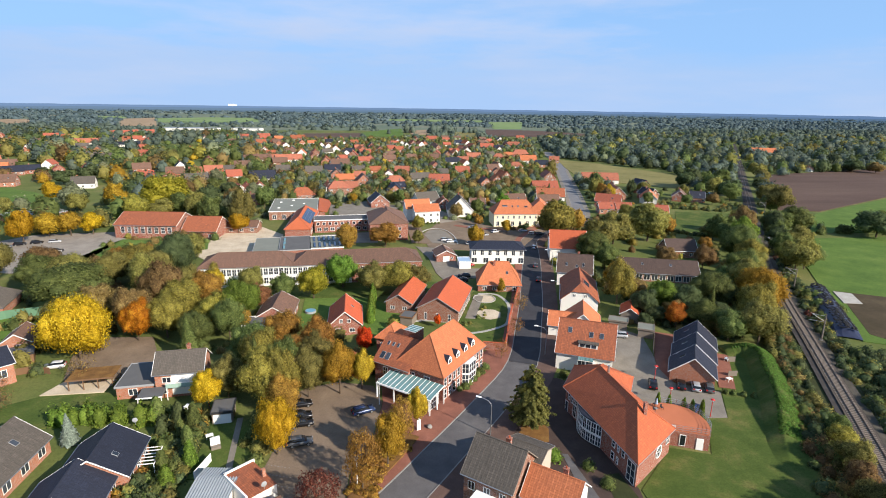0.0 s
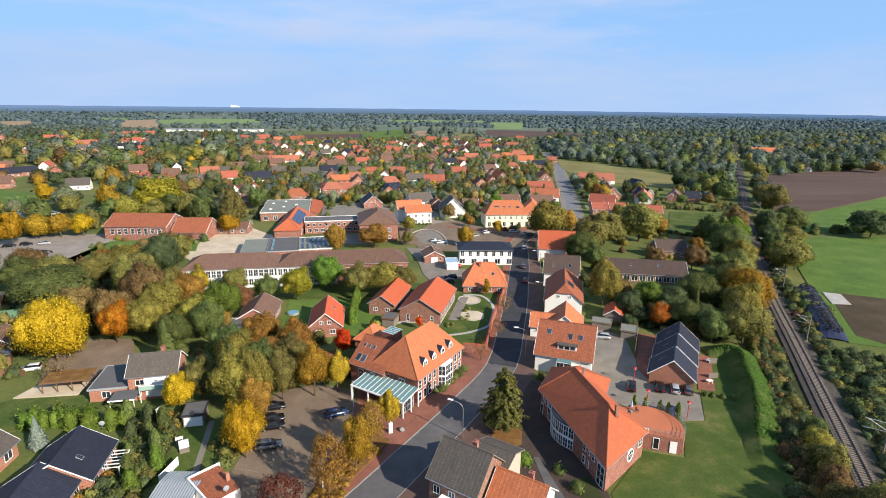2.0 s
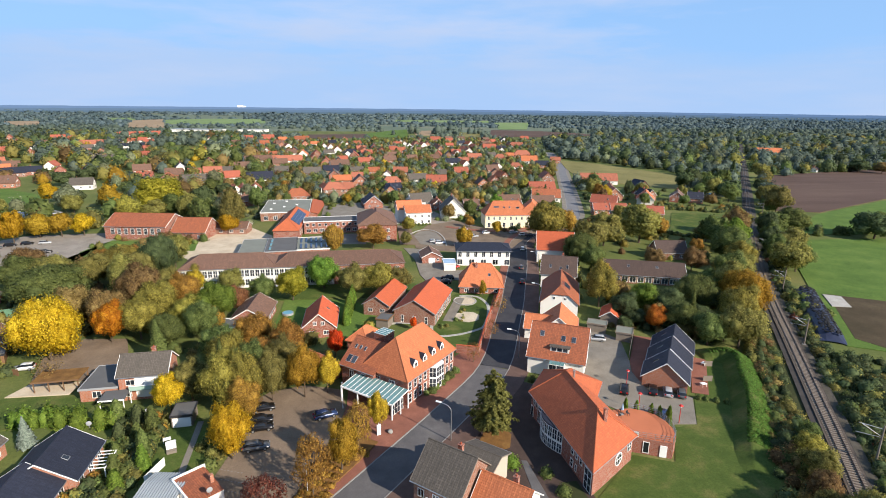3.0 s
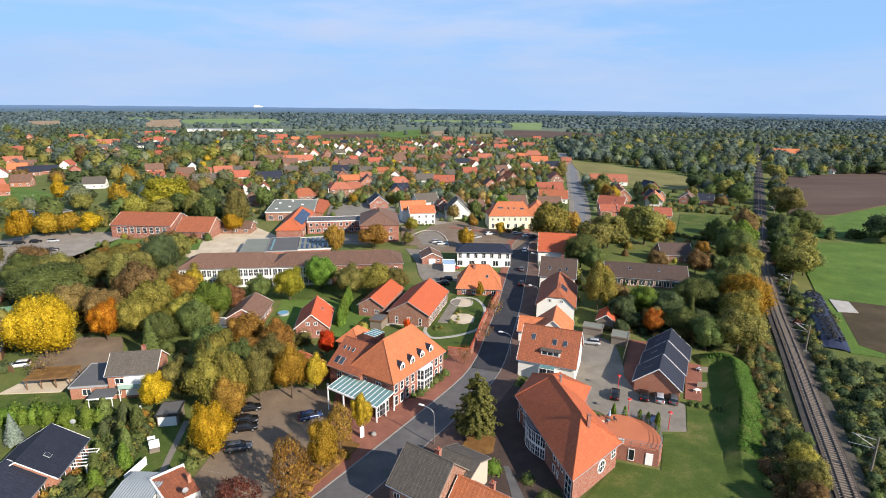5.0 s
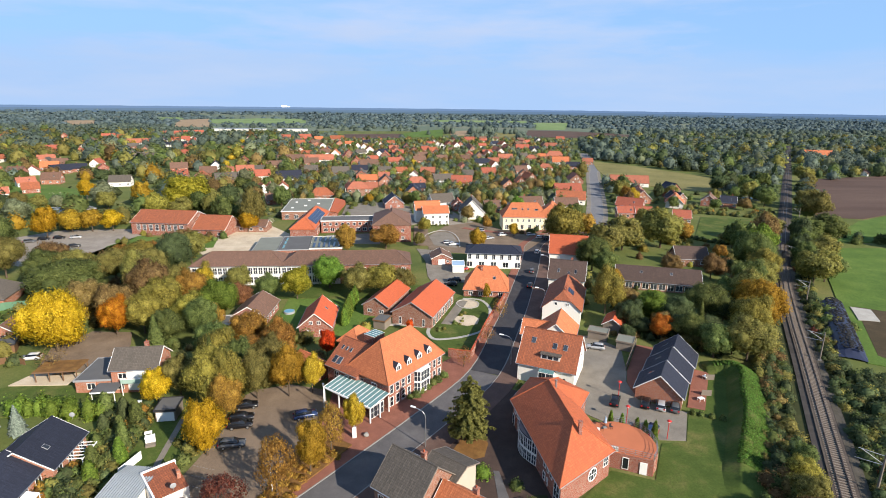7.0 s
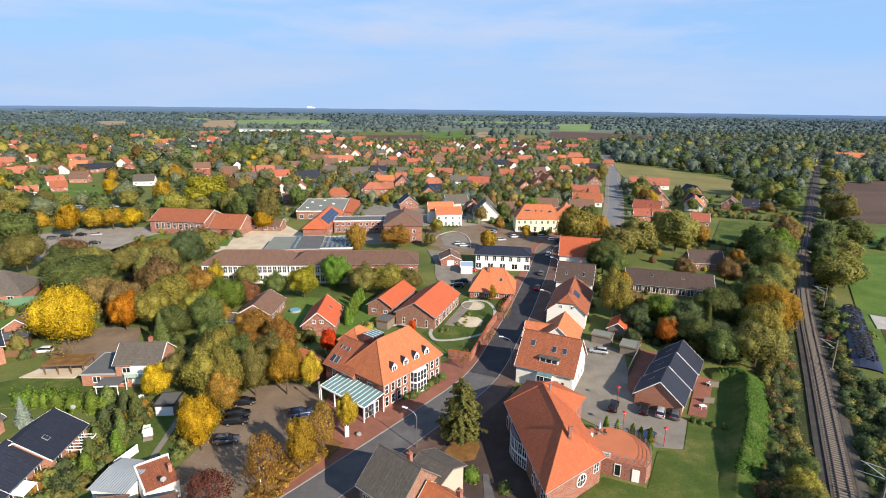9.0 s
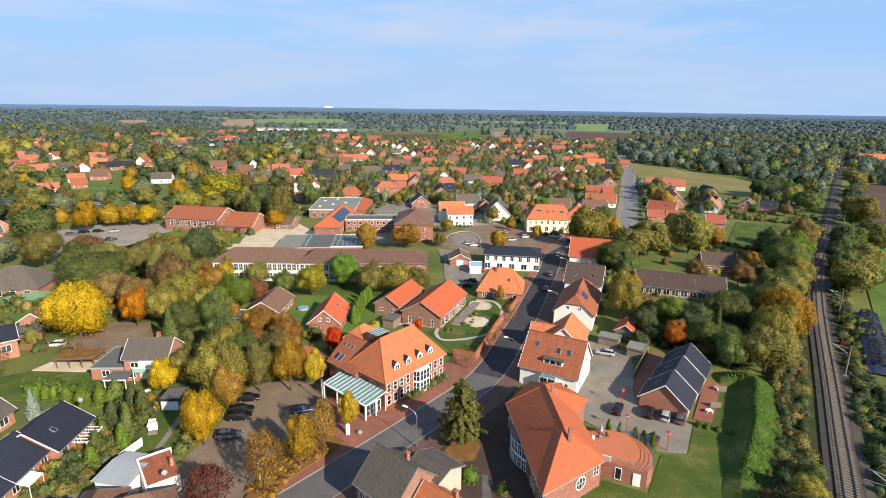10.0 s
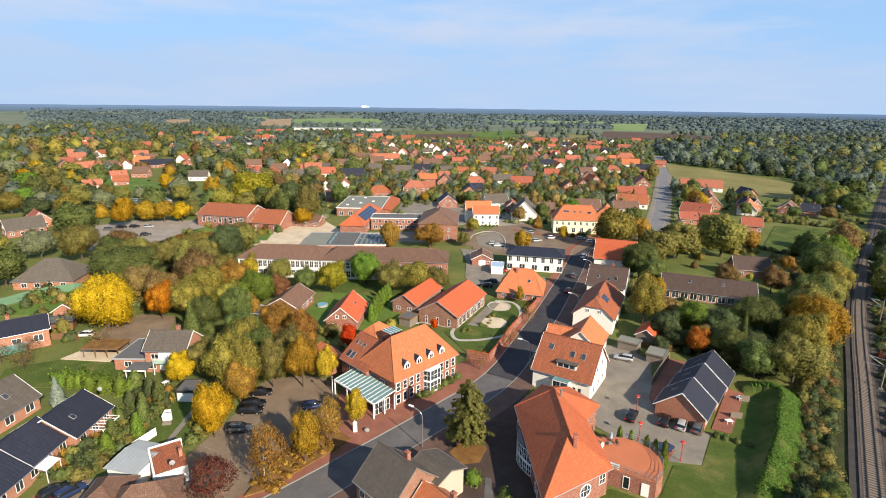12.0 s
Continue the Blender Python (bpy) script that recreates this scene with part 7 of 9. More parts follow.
for i, p in enumerate(bank):
    d = (bank[min(i + 1, len(bank) - 1)] - bank[max(i - 1, 0)]).normalized()
    n = Vector((-d.y, d.x))
    fade = min(1.0, ((i + 0.5) / 10) ** 0.7, max(0.0, (len(bank) - i) / 34) ** 0.8)
    cur = []
    for k in range(32):
        o = -3.0 + 7.4 * k / 31
        h = bank_height(o)
        rough = 0.3 * noise.noise(Vector((p.x * 0.45, p.y * 0.45, o * 0.4))) + 0.16 * noise.noise(Vector((p.x * 1.7, p.y * 1.7, 7)))
        cur.append(bm.verts.new((p.x + n.x * o, p.y + n.y * o, -0.12 + max(0.0, h + rough * min(1, h)) * fade)))
    if prev:
        for k in range(31):
            bm.faces.new((prev[k], cur[k], cur[k + 1], prev[k + 1]))
    prev = cur
bmesh.ops.recalc_face_normals(bm, faces=bm.faces)
# darker grass sets the shade tone of the lawn side
setting("grass_bank", bm, M["grass"], "long grass noise bank beside the lawn", "bank")
# brighter tufts on the sunny slope only; the lit look is their colour
tuft = []
tg = np.random.default_rng(9)
for _ in range(3400):
    i = int(tg.integers(4, len(bank) - 14))
    p, d = bank[i], (bank[i + 3] - bank[i - 3]).normalized()
    o = tg.uniform(-0.5, 4.2)
    h = bank_height(o) * min(1.0, ((i + 0.5) / 10) ** 0.7, ((len(bank) - i) / 34) ** 0.8)
    tuft.append((p.x - d.y * o, p.y + d.x * o, h - 0.22, tg.uniform(0.2, 0.36), tg.uniform(0.26, 0.42)))

sl = mesh_of("sleeper", boxes((-1.3, 1.3, -0.13, 0.13, -0.12, 0.08)), plain("sleeper_concrete", (0.23, 0.19, 0.155), 0.9, amount=0.35))
bed = [o for o in scene.objects if o.name == "ballast"][0]
dense = smooth_line([(p.x, p.y) for p in RAIL], 0.65)
near = [(i, p) for i, p in enumerate(dense[:-1]) if 40 < p.y < 250]
for i, p in near[:300]:
    d = dense[i + 1] - p
    ob = new("sleeper", sl)
    ob.parent = bed
    ob.matrix_basis = pose(p.x, p.y, 0.5, 0, 0, math.degrees(math.atan2(d.y, d.x)) - 90)


def rail_mast(x, y, rot, h=7.2):
    m = thing("catenary_mast", "grey concrete catenary mast beside the track", "mast", x, y, 0, rot, "railway masts")
    bm = bmesh.new()
    tube(bm, (0, 0, -0.1), (0, 0, h), 0.2, 0.13, 8)
    part("post", bm, M["old_wood"], m)
    part("footing", boxes((-0.35, 0.35, -0.35, 0.35, -0.1, 0.45)), M["kerb"], m)
    bm = bmesh.new()
    tube(bm, (0, 0, h - 0.6), (3.4, 0, h - 0.2), 0.05, sides=6)
    tube(bm, (0, 0, h - 2.0), (3.0, 0, h - 0.25), 0.05, sides=6)
    tube(bm, (0, 0, h - 2.1), (3.6, 0, h - 1.9), 0.04, sides=6)
    part("bracket", bm, M["steel"], m, "steel cantilever bracket")


for i, (x, y) in enumerate(((40.5, 27), (63.2, 63.5), (87.6, 105.8), (112, 142), (137.5, 181), (165, 217), (195, 256), (226, 296))):
    rail_mast(x, y, 148)
bm = bmesh.new()
for o, z in ((0, 5.4), (0, 6.6)):
    for a, b in zip(RAIL[3:], RAIL[4:60]):
        tube(bm, (a.x, a.y, z), (b.x, b.y, z), 0.012, sides=3, cap=False)
tagged(new("catenary_wire", mesh_of("catenary_wire", bm, M["dark"])), "thin overhead wires above the track", "wire", kind="stuff")

leaf_stuff("bank_grass", tuft, 0.24, 9, leaves("sunlit_long_grass", (0.085, 0.17, 0.028), (0.115, 0.215, 0.038), (0.145, 0.25, 0.052)), "long uneven grass on the bank's sunny slope, lit tone in its colour", "grass", 77)

# silage heap under dark sheeting
sg = thing("silage_heap", "long silage heap under dark blue sheeting with tyres", "silage heap", 107.7, 124.0, 0, 56.6)
bm = bmesh.new()
prev = None
for i in range(25):
    x = -21.5 + 43 * i / 24
    f = min(1, (i + 0.4) / 2.2, (24.4 - i) / 2.2)
    cur = [bm.verts.new((x, o, max(0, h * f + 0.05 * noise.noise(Vector((x * 0.6, o, 5)))))) for o, h in ((-3.3, 0), (-2.6, 1.4), (-1.3, 2.2), (0, 2.4), (1.3, 2.2), (2.6, 1.4), (3.5, 0))]
    if prev:
        for k in range(6):
            bm.faces.new((prev[k], cur[k], cur[k + 1], prev[k + 1]))
    prev = cur
bmesh.ops.recalc_face_normals(bm, faces=bm.faces)
part("sheeting", bm, plain("dark_sheeting", (0.026, 0.034, 0.07), 0.5, amount=0.35), sg)
bm = bmesh.new()
tr = random.Random(5)
for i in range(58):
    for k in range(-3, 4):
        if tr.random() < 0.22:
            continue
        x, o = -19.6 + 39.2 * i / 57 + tr.uniform(-0.2, 0.2), -0.2 + k * 0.58 + tr.uniform(-0.22, 0.22)
        bmesh.ops.create_cone(bm, cap_ends=True, segments=7, radius1=0.34, radius2=0.26, depth=0.2, matrix=pose(x, o, 2.52 - abs(o) * 0.29, math.degrees(math.atan(-o * 0.18)) * 0.6))
part("tyre_layer", bm, M["tyre"], sg, "old tyres holding the sheeting")
patch("sand_heap", "setts_pale", "pale concrete slab beside the silage heap", "slab", 0.16, (116.8, 128.3), (122.6, 138), (126.7, 135.4), (121.9, 126.9))

# ------------------------------------------------------------------ shrubs and hedges
sr = np.random.default_rng(12)


def belt(line, lo, hi, n, rlo, rhi, tall):
    out = []
    pts = smooth_line(line, 1.5)
    for _ in range(n):
        i = int(sr.integers(0, len(pts) - 1))
        p, d = pts[i], (pts[i + 1] - pts[i]).normalized()
        o, r = sr.uniform(lo, hi), sr.uniform(rlo, rhi)
        out.append((p.x - d.y * o, p.y + d.x * o, 0.0, r, r * sr.uniform(*tall)))
    return out


W_LINE = [(36, 30), (52, 54), (60, 66.3), (76, 92), (92, 118), (110, 146)]
for leaf, n in (("olive", 90), ("brown", 90), ("dark", 150), ("green", 50)):
    leaf_stuff("trackside_shrubs", belt(W_LINE, 5.0, 10.5, n, 0.8, 1.7, (1.0, 1.8)), 0.105, 190, LEAF[leaf], f"{TREE_WORDS[leaf]} scrub between the grass bank and the track", "shrubs", n)
E_LINE = [(20, 5), (42, 38), (60, 66.3), (84, 105), (100, 131), (119, 160.5), (144, 196.5), (183, 250)]
for leaf, n in (("green", 70), ("dark", 330), ("olive", 140), ("copper", 12)):
    leaf_stuff("trackside_shrubs", belt(E_LINE, -7.4, -3.4, n, 0.8, 1.6, (0.8, 1.5)), 0.105, 170, LEAF[leaf], f"{TREE_WORDS[leaf]} bushes along the far side of the track", "shrubs", n + 7)
for leaf, n in (("green", 40), ("dark", 260), ("olive", 24)):
    leaf_stuff("trackside_shrubs", belt(E_LINE[:4], -17, -7.5, n, 1.0, 2.0, (0.9, 1.5)), 0.105, 170, LEAF[leaf], f"{TREE_WORDS[leaf]} thicket beyond the track", "shrubs", n + 17)
leaf_stuff("field_hedge", belt([(165, 210), (230, 214), (330, 205), (520, 190)], -2, 2, 80, 1.6, 3.0, (1.2, 1.9)), 0.2, 90, LEAF["green"], "green field hedge", "hedge", 31)
leaf_stuff("garden_hedge", belt([(-80, 92.5), (-75, 93), (-69, 91.5), (-62, 91)], -0.9, 0.9, 34, 1.0, 1.5, (2.2, 3.2)), 0.14, 170, LEAF["fresh"], "tall fresh green garden hedge", "hedge", 32)
leaf_stuff("town_hall_bushes", belt([(-6.5, 94.2), (-1.0, 100.8), (1.2, 103.8)], -0.4, 0.4, 22, 0.7, 1.05, (1.2, 1.6)), 0.11, 170, LEAF["green"], "clipped green bushes along the town hall front", "bushes", 33)
for leaf, n in (("green", 60), ("olive", 40), ("rust", 9), ("dark", 60)):
    leaf_stuff("garden_shrubs", [(x, y, 0, r, r * 1.5) for x, y, r in zip(sr.uniform(-62, -53.8, n), sr.uniform(66, 93, n), sr.uniform(0.7, 1.4, n))], 0.15, 110, LEAF[leaf], f"{TREE_WORDS[leaf]} garden shrubs", "shrubs", n + 40)
for leaf, n in (("olive", 26), ("green", 26)):
    leaf_stuff("car_park_shrubs", belt([(-46, 66), (-42.5, 78), (-41, 90), (-39.5, 99), (-31, 102.5), (-23, 100)], 0.3, 4.5, n, 0.9, 1.7, (1.1, 1.6)), 0.14, 150, LEAF[leaf], f"{TREE_WORDS[leaf]} shrubs round the car park", "shrubs", n + 60)
patch("planting_bed", "litter", "planting bed strewn with rust-brown leaves", "bed", 0.14, (-29, 64.5), (-26.6, 66), (-21, 73.5), (-16.8, 79.6), (-19.6, 81.6), (-24.6, 81), (-27.8, 73))
leaf_stuff("tree_bed_shrubs", belt([(-27, 67), (-24.4, 74), (-19.6, 79)], -2.2, 2.0, 130, 0.5, 0.9, (0.7, 1.2)), 0.17, 70, LEAF["rust"], "rust-brown ground cover below the street trees", "shrubs", 71)
for leaf, n in (("green", 150), ("olive", 150), ("brown", 90), ("dark", 80), ("yellowolive", 60)):
    spots = []
    while len(spots) < n:
        x, y, r = sr.uniform(-125, 118), sr.uniform(108, 260), sr.uniform(0.9, 2.2)
        if x < -84 or (x > 44 and y > 122 and not (54 < x < 100 and 138 < y < 200 and sr.random() < 0.8)) or (-84 < x < -50 and y > 118 and y < 160) or (-50 < x < -12 and y < 128 and y > 106):
            if free(x, y, r * 0.3) and rail_gap(x, y) > 6 and street_gap(x, y) > 8 and not (-92 < x < -72 and y < 131) and not (120 < x < 178):
                spots.append((x, y, 0, r, r * sr.uniform(1.2, 1.9)))
    spots = [p for p in spots if not (114 < p[0] < 150 and 100 < p[1] < 148)]
    leaf_stuff("garden_shrubs", spots, 0.15, 110, LEAF[leaf], f"{TREE_WORDS[leaf]} bushes between the houses", "shrubs", n + 80)

for x, y, h, r in ((-55.4, 87.5, 7.5, 1.5), (-56.6, 84.2, 6.0, 1.2), (-54.6, 81.0, 7.2, 1.3), (-53.4, 77.5, 6.4, 1.2), (-58.6, 89.6, 6.5, 1.5), (-62.8, 91.6, 6.6, 1.7), (-57.2, 76.5, 5.4, 1.3), (-55.4, 72.6, 5.5, 1.3), (-58.4, 80.4, 4.8, 1.1), (-60.3, 86.0, 5.0, 1.3)):
    conifer(x, y, h * 0.72, r * 0.95, ("green", "fresh", "dark")[int(h * 10) % 3], column=True, where="in the bungalow garden")
conifer(-74.6, 86.0, 5.8, 1.5, "silver", where="beside the bungalow")
conifer(-63.5, 114.5, 10.5, 2.6, "green", where="behind the brick house")
conifer(-47.5, 103, 10.5, 2.0, "green", where="beside the brick house")
for x, y in ((28.6, 81.3), (30.2, 80.3), (32.3, 78.9), (33.4, 78.0), (34.4, 76.6)):
    conifer(x, y, 4.4 if x != 34.4 else 5.2, 0.65, "fresh", column=True, where="beside the roof terrace")
for x, y, leaf, h, r in ((-92, 98, "brown", 5, 2.6), (-96, 104, "brown", 5, 2.8), (-82.6, 108.6, "brown", 6, 2.8), (-99, 100, "brown", 4.6, 2.4)):
    tree(leaf, x, y, h, r, thin="sparse", where="with few leaves in an orchard")
for x, y, h, r in ((12.2, 118.6, 5.6, 2.0), (17.8, 133.5, 6.0, 2.0), (5.2, 106.8, 5.0, 1.9)):
    tree("rust", x, y, h, r, thin="sparse", where="on the street pavement")
tree("gold", 16.6, 148.8, 5.2, 1.1, where="in the kindergarten garden")
tree("red", -6.5, 126.5, 3.6, 0.8, where="in the kindergarten garden")
for x, y, r in ((4.2, 70.9, 1.5), (9.0, 67.9, 1.15), (10.2, 63.6, 1.25), (16.2, 97.0, 1.2)):
    leaf_stuff("round_bush", [(x, y, 0, r, r * 1.3)], 0.09, 420, LEAF["green" if x > 5 else "fresh"], "rounded green bush on the pavement", "bush", int(x * 10))

# ------------------------------------------------------------------ lamps, signs, walls, fences
def street_lamp(x, y, rot, h=7.0):
    t = thing("street_lamp", "grey steel street lamp with a curved arm", "street lamp", x, y, 0, rot, "street lamps")
    bm = bmesh.new()
    tube(bm, (0, 0, 0), (0, 0, h - 1.3), 0.1, 0.07)
    pts = [(0, h - 1.3), (0.15, h - 0.75), (0.6, h - 0.3), (1.3, h - 0.1), (2.0, h)]
    for (a, za), (b, zb) in zip(pts, pts[1:]):
        tube(bm, (a, 0, za), (b, 0, zb), 0.065, 0.06)
    part("pole", bm, M["steel"], t)
    bm = boxes((1.9, 2.9, -0.2, 0.2, h - 0.04, h + 0.14))
    bmesh.ops.bevel(bm, geom=bm.edges[:], offset=0.05, segments=2, affect="EDGES")
    part("lantern", bm, M["white"], t, "pale lantern head")


street_lamp(-4.4, 78.6, 148)
street_lamp(15.9, 107.5, 160)
street_lamp(31.4, 138.5, 160)
street_lamp(41.5, 172, 160)


def disc_lamp(x, y):
    t = thing("yard_lamp", "red post lamp with a disc shade in the yard", "lamp", x, y, 0.06, 0, "yard lamps")
    bm = bmesh.new()
    tube(bm, (0, 0, 0), (0, 0, 3.6), 0.07, 0.06)
    part("pole", bm, M["red_paint"], t)
    bm = bmesh.new()
    tube(bm, (0, 0, 3.55), (0, 0, 3.75), 0.42, 0.2, 14)
    part("shade", bm, M["red_paint"], t)
    bm = bmesh.new()
    tube(bm, (0, 0, 3.3), (0, 0, 3.56), 0.16, 0.2, 10)
    part("lens", bm, M["white"], t, "white lens")


disc_lamp(34.6, 92.4)
disc_lamp(37.9, 78.6)
disc_lamp(32.6, 83.6)
for x, y in ((-23.1, 91.3), (-27.4, 68.4)):
    t = thing("light_pole", "slim white pole at the car park edge", "pole", x, y)
    bm = bmesh.new()
    tube(bm, (0, 0, 0), (0, 0, 5.2), 0.07, 0.05)
    part("pole", bm, M["white"], t)
    part("lantern", boxes((-0.16, 0.16, -0.16, 0.16, 5.1, 5.5)), M["steel"], t)
t = thing("information_stele", "white rounded information stele on the forecourt", "sign", -16.6, 81.9, 0.1, 20)
bm = boxes((-0.35, 0.35, -0.1, 0.1, 0, 2.3))
bmesh.ops.bevel(bm, geom=[e for e in bm.edges if abs(e.verts[0].co.y - e.verts[1].co.y) > 0.1 and e.verts[0].co.z > 2], offset=0.3, segments=4, affect="EDGES")
part("panel", bm, M["white"], t)
part("lettering", boxes((-0.22, 0.22, -0.115, -0.1, 1.5, 1.62), (-0.22, 0.1, -0.115, -0.1, 1.3, 1.38), (-0.22, 0.18, -0.115, -0.1, 1.1, 1.18)), M["grey"], t)
t = thing("boulder", "rounded granite boulder on the forecourt", "boulder", -14.6, 82.3, 0.1)
bm = bmesh.new()
bmesh.ops.create_icosphere(bm, subdivisions=2, radius=0.5)
for v in bm.verts:
    v.co *= 1 + 0.25 * noise.noise(v.co * 2.2)
    v.co.z = max(v.co.z * 0.75 + 0.25, 0)
part("stone", bm, M["kerb"], t)


def wall_run(name, label, mat, pts, h, thick=0.3, cap=None, category="wall"):
    t = thing(name, label, category, 0, 0)
    for a, b in zip(pts, pts[1:]):
        ln = (Vector(b) - Vector(a)).length
        part("panel", boxes((-ln / 2, ln / 2, -thick / 2, thick / 2, 0, h)), M[mat], t, m=along(a, b, 0.5, 0, 0))
        if cap:
            part("coping", boxes((-ln / 2, ln / 2, -thick / 2 - 0.05, thick / 2 + 0.05, h, h + 0.08)), M[cap], t, m=along(a, b, 0.5, 0, 0))


wall_run("garden_wall", "brick garden wall with a tiled coping beside the street", "brick_red", [(2.2, 112.2), (7.2, 110.6), (9.0, 115.4), (13.2, 127.6), (16.6, 136)], 2.0, cap="tile_red")
wall_run("garden_wall", "brick garden wall beside the kindergarten", "brick_red", [(18.2, 139.6), (20.6, 145.6), (22.6, 151)], 1.8, cap="tile_red")
wall_run("yard_fence", "dark wooden fence along the yard", "old_wood", [(40.7, 103.4), (44.6, 110), (48.6, 116.4)], 1.7, 0.08, category="fence")
wall_run("patio_fence", "grey wooden patio screen", "old_wood", [(51.8, 92.4), (53.8, 92.2)], 1.3, 0.08, category="fence")
wall_run("patio_fence", "grey wooden patio screen", "old_wood", [(56.2, 98.6), (58.0, 98.4)], 1.3, 0.08, category="fence")
wall_run("windbreak_fence", "green mesh windbreak fence of the tennis court", "mesh_green", [(-133, 122), (-127.9, 131.0), (-125.6, 136.6), (-122.6, 141.7), (-117.3, 145.7), (-109, 148)], 2.4, 0.05, category="fence")
wall_run("garden_fence", "white garden fence panel", "white", [(-51.8, 73.6), (-50.4, 78)], 1.6, 0.06, category="fence")


def block(name, label, category, x, y, rot, l, w, h, wall, top, rim="white", windows=()):
    """A flat-roofed block with a rim round its roof."""
    t = thing(name, label, category, x, y, 0, rot)
    bm = bmesh.new()
    for s, (m, length) in side_frames(l, w).items():
        wall_with_openings(bm, m, length, h, [(u, z, a, b) for sd, u, z, a, b, *_ in windows if sd == s])
    part("wall", bm, M[wall], t)
    part("roof", boxes((-l / 2 - 0.2, l / 2 + 0.2, -w / 2 - 0.2, w / 2 + 0.2, h, h + 0.12)), M[top], t)
    e = 0.22
    part("rim", boxes((-l / 2 - e, l / 2 + e, -w / 2 - e, -w / 2 - 0.1, h - 0.15, h + 0.24), (-l / 2 - e, l / 2 + e, w / 2 + 0.1, w / 2 + e, h - 0.15, h + 0.24),
                      (-l / 2 - e, -l / 2 - 0.1, -w / 2, w / 2, h - 0.15, h + 0.24), (l / 2 + 0.1, l / 2 + e, -w / 2, w / 2, h - 0.15, h + 0.24)), M[rim], t, "roof rim")
    for sd, u, z, a, b, *rest in windows:
        cols = rest[0] if rest else 2
        put_window(t, side_frames(l, w)[sd][0] @ pose(u, 0.02, z), a, b, cols)
    return t


block("school_link", "two-storey brick school link with a white rim", "school", -33.2, 242, 4, 24, 10, 5.5, "brick_red", "felt", windows=row("s", 9, 21, 3.4, 1.3, 1.3, 1) + row("s", 8, 20, 0.8, 1.9, 1.5, 2))
t = block("school_low_block", "low school block with a dark felt roof", "school", -50.2, 207, 5, 11.2, 21, 3, "brick_red", "felt", "grey")
for i in range(3):
    part("roof_light", boxes((-4.4, -3.6, -8 + i * 6, -4 + i * 6, 3.1, 3.35)), M["canopy_glass"], t, "long narrow roof light")
block("school_low_block", "low school block with a green-grey felt roof", "school", -60.6, 206.2, 5, 9, 21, 2.8, "brick_red", "felt_green", "grey")
t = block("school_low_block", "low school block with rows of roof lights", "school", -38.4, 207.8, 5, 11.8, 19, 3, "brick_red", "felt_green", "white")
for i in range(6):
    for k in (-1, 1):
        part("roof_light", boxes((-4.9 + i * 1.9, -4.2 + i * 1.9, k * 4.6 - 3.2, k * 4.6 + 3.2, 3.1, 3.4)), M["solar"], t, "dark narrow roof light")
t = block("market_building", "large low building with a green-grey flat roof", "building", -58, 284, 3, 23, 36, 4.2, "brick_brown", "felt_green", "white", windows=row("s", 5, 18, 0.4, 2.0, 2.2))
part("tiled_edge", solid([(11.9, -17, 4.0), (16.2, -17, 3.2), (18.6, 6, 3.2), (17.6, 19, 3.2), (12.2, 19, 4.6), (12.2, 4, 4.6)], [[0, 1, 2, 5], [5, 2, 3, 4]], 0.2), M["tile_hall"], t, "sloping band of red tiles")
part("wing_wall", boxes((11.6, 15.2, -16.5, 18, 0, 3.3)), M["brick_red"], t)
for i in range(5):
    part("roof_light", boxes((-8 + (i % 3) * 6, -6.8 + (i % 3) * 6, -10 + i * 5.5, -8.8 + i * 5.5, 4.3, 4.65)), M["white"], t, "white roof light dome")
for x, y, rot, l, w, rf, wl in ((-60, 338, 4, 18, 10, "red", "brick_red"), (-28, 330, 8, 14, 11, "orange", "brick_brown"), (-11, 299, 95, 12, 9, "slate", "brick_brown"), (-23, 305, 5, 12, 10, "grey", "plaster_white"), (13, 300, 20, 14, 10, "grey", "plaster_white"), (30, 272, 80, 13, 10, "red", "brick_red"), (16, 283, 10, 12, 9, "slate", "brick_red"), (62, 290, 5, 14, 10, "brown", "brick_red"), (78, 279, 0, 15, 9, "red", "brick_red"), (44, 289, 95, 12, 9, "brown", "brick_orange"),
                              (168, 381, 0, 28, 9, "red", "plaster_white"), (142, 330, 70, 15, 10, "orange", "brick_orange"), (157, 311, 105, 11, 8.5, "slate", "brick_brown"), (173, 350, 100, 12, 9, "slate", "brick_orange"), (176, 306, 105, 12, 9, "slate", "brick_orange"), (188, 304, 20, 11, 8, "slate", "brick_brown"), (119, 288, -35, 15, 9, "red", "brick_red")):
    if free(x, y, 3):
        village_house(x, y, rot, l, w, 3.2, 3.2 + w * 0.46, rf, wl, "gable")
block("house_extension", "flat-roofed extension with a dark felt roof", "extension", -69.6, 104.5, 3, 6.6, 9.6, 2.7, "brick_orange", "felt", "grey", windows=[("s", -0.4, 0.8, 1.6, 1.4, 2)])
block("house_extension", "flat-roofed bungalow extension with a white rim", "extension", -50.5, 129.8, -3, 8.5, 5.5, 2.6, "brick_red", "felt", windows=[("s", -1, 0.8, 1.8, 1.4, 2)])
cp = block("carport", "small flat-roofed carport with a white gate", "carport", -51.2, 90.8, 4, 3.4, 4.2, 2.3, "old_wood", "felt", "dark")
part("gate", boxes((-1.5, 1.5, -2.18, -2.1, 0.1, 1.9)), M["white"], cp, "white gate")
block("garden_shed", "small flat-roofed shed behind the town hall", "shed", -13.6, 130.4, 66, 4, 3.2, 2.3, "old_wood", "felt", "wood")
block("garden_shed", "grey flat-roofed shed in the yard", "shed", 45.2, 114.9, -30, 3.6, 4, 2.2, "old_wood", "felt_green", "old_wood")
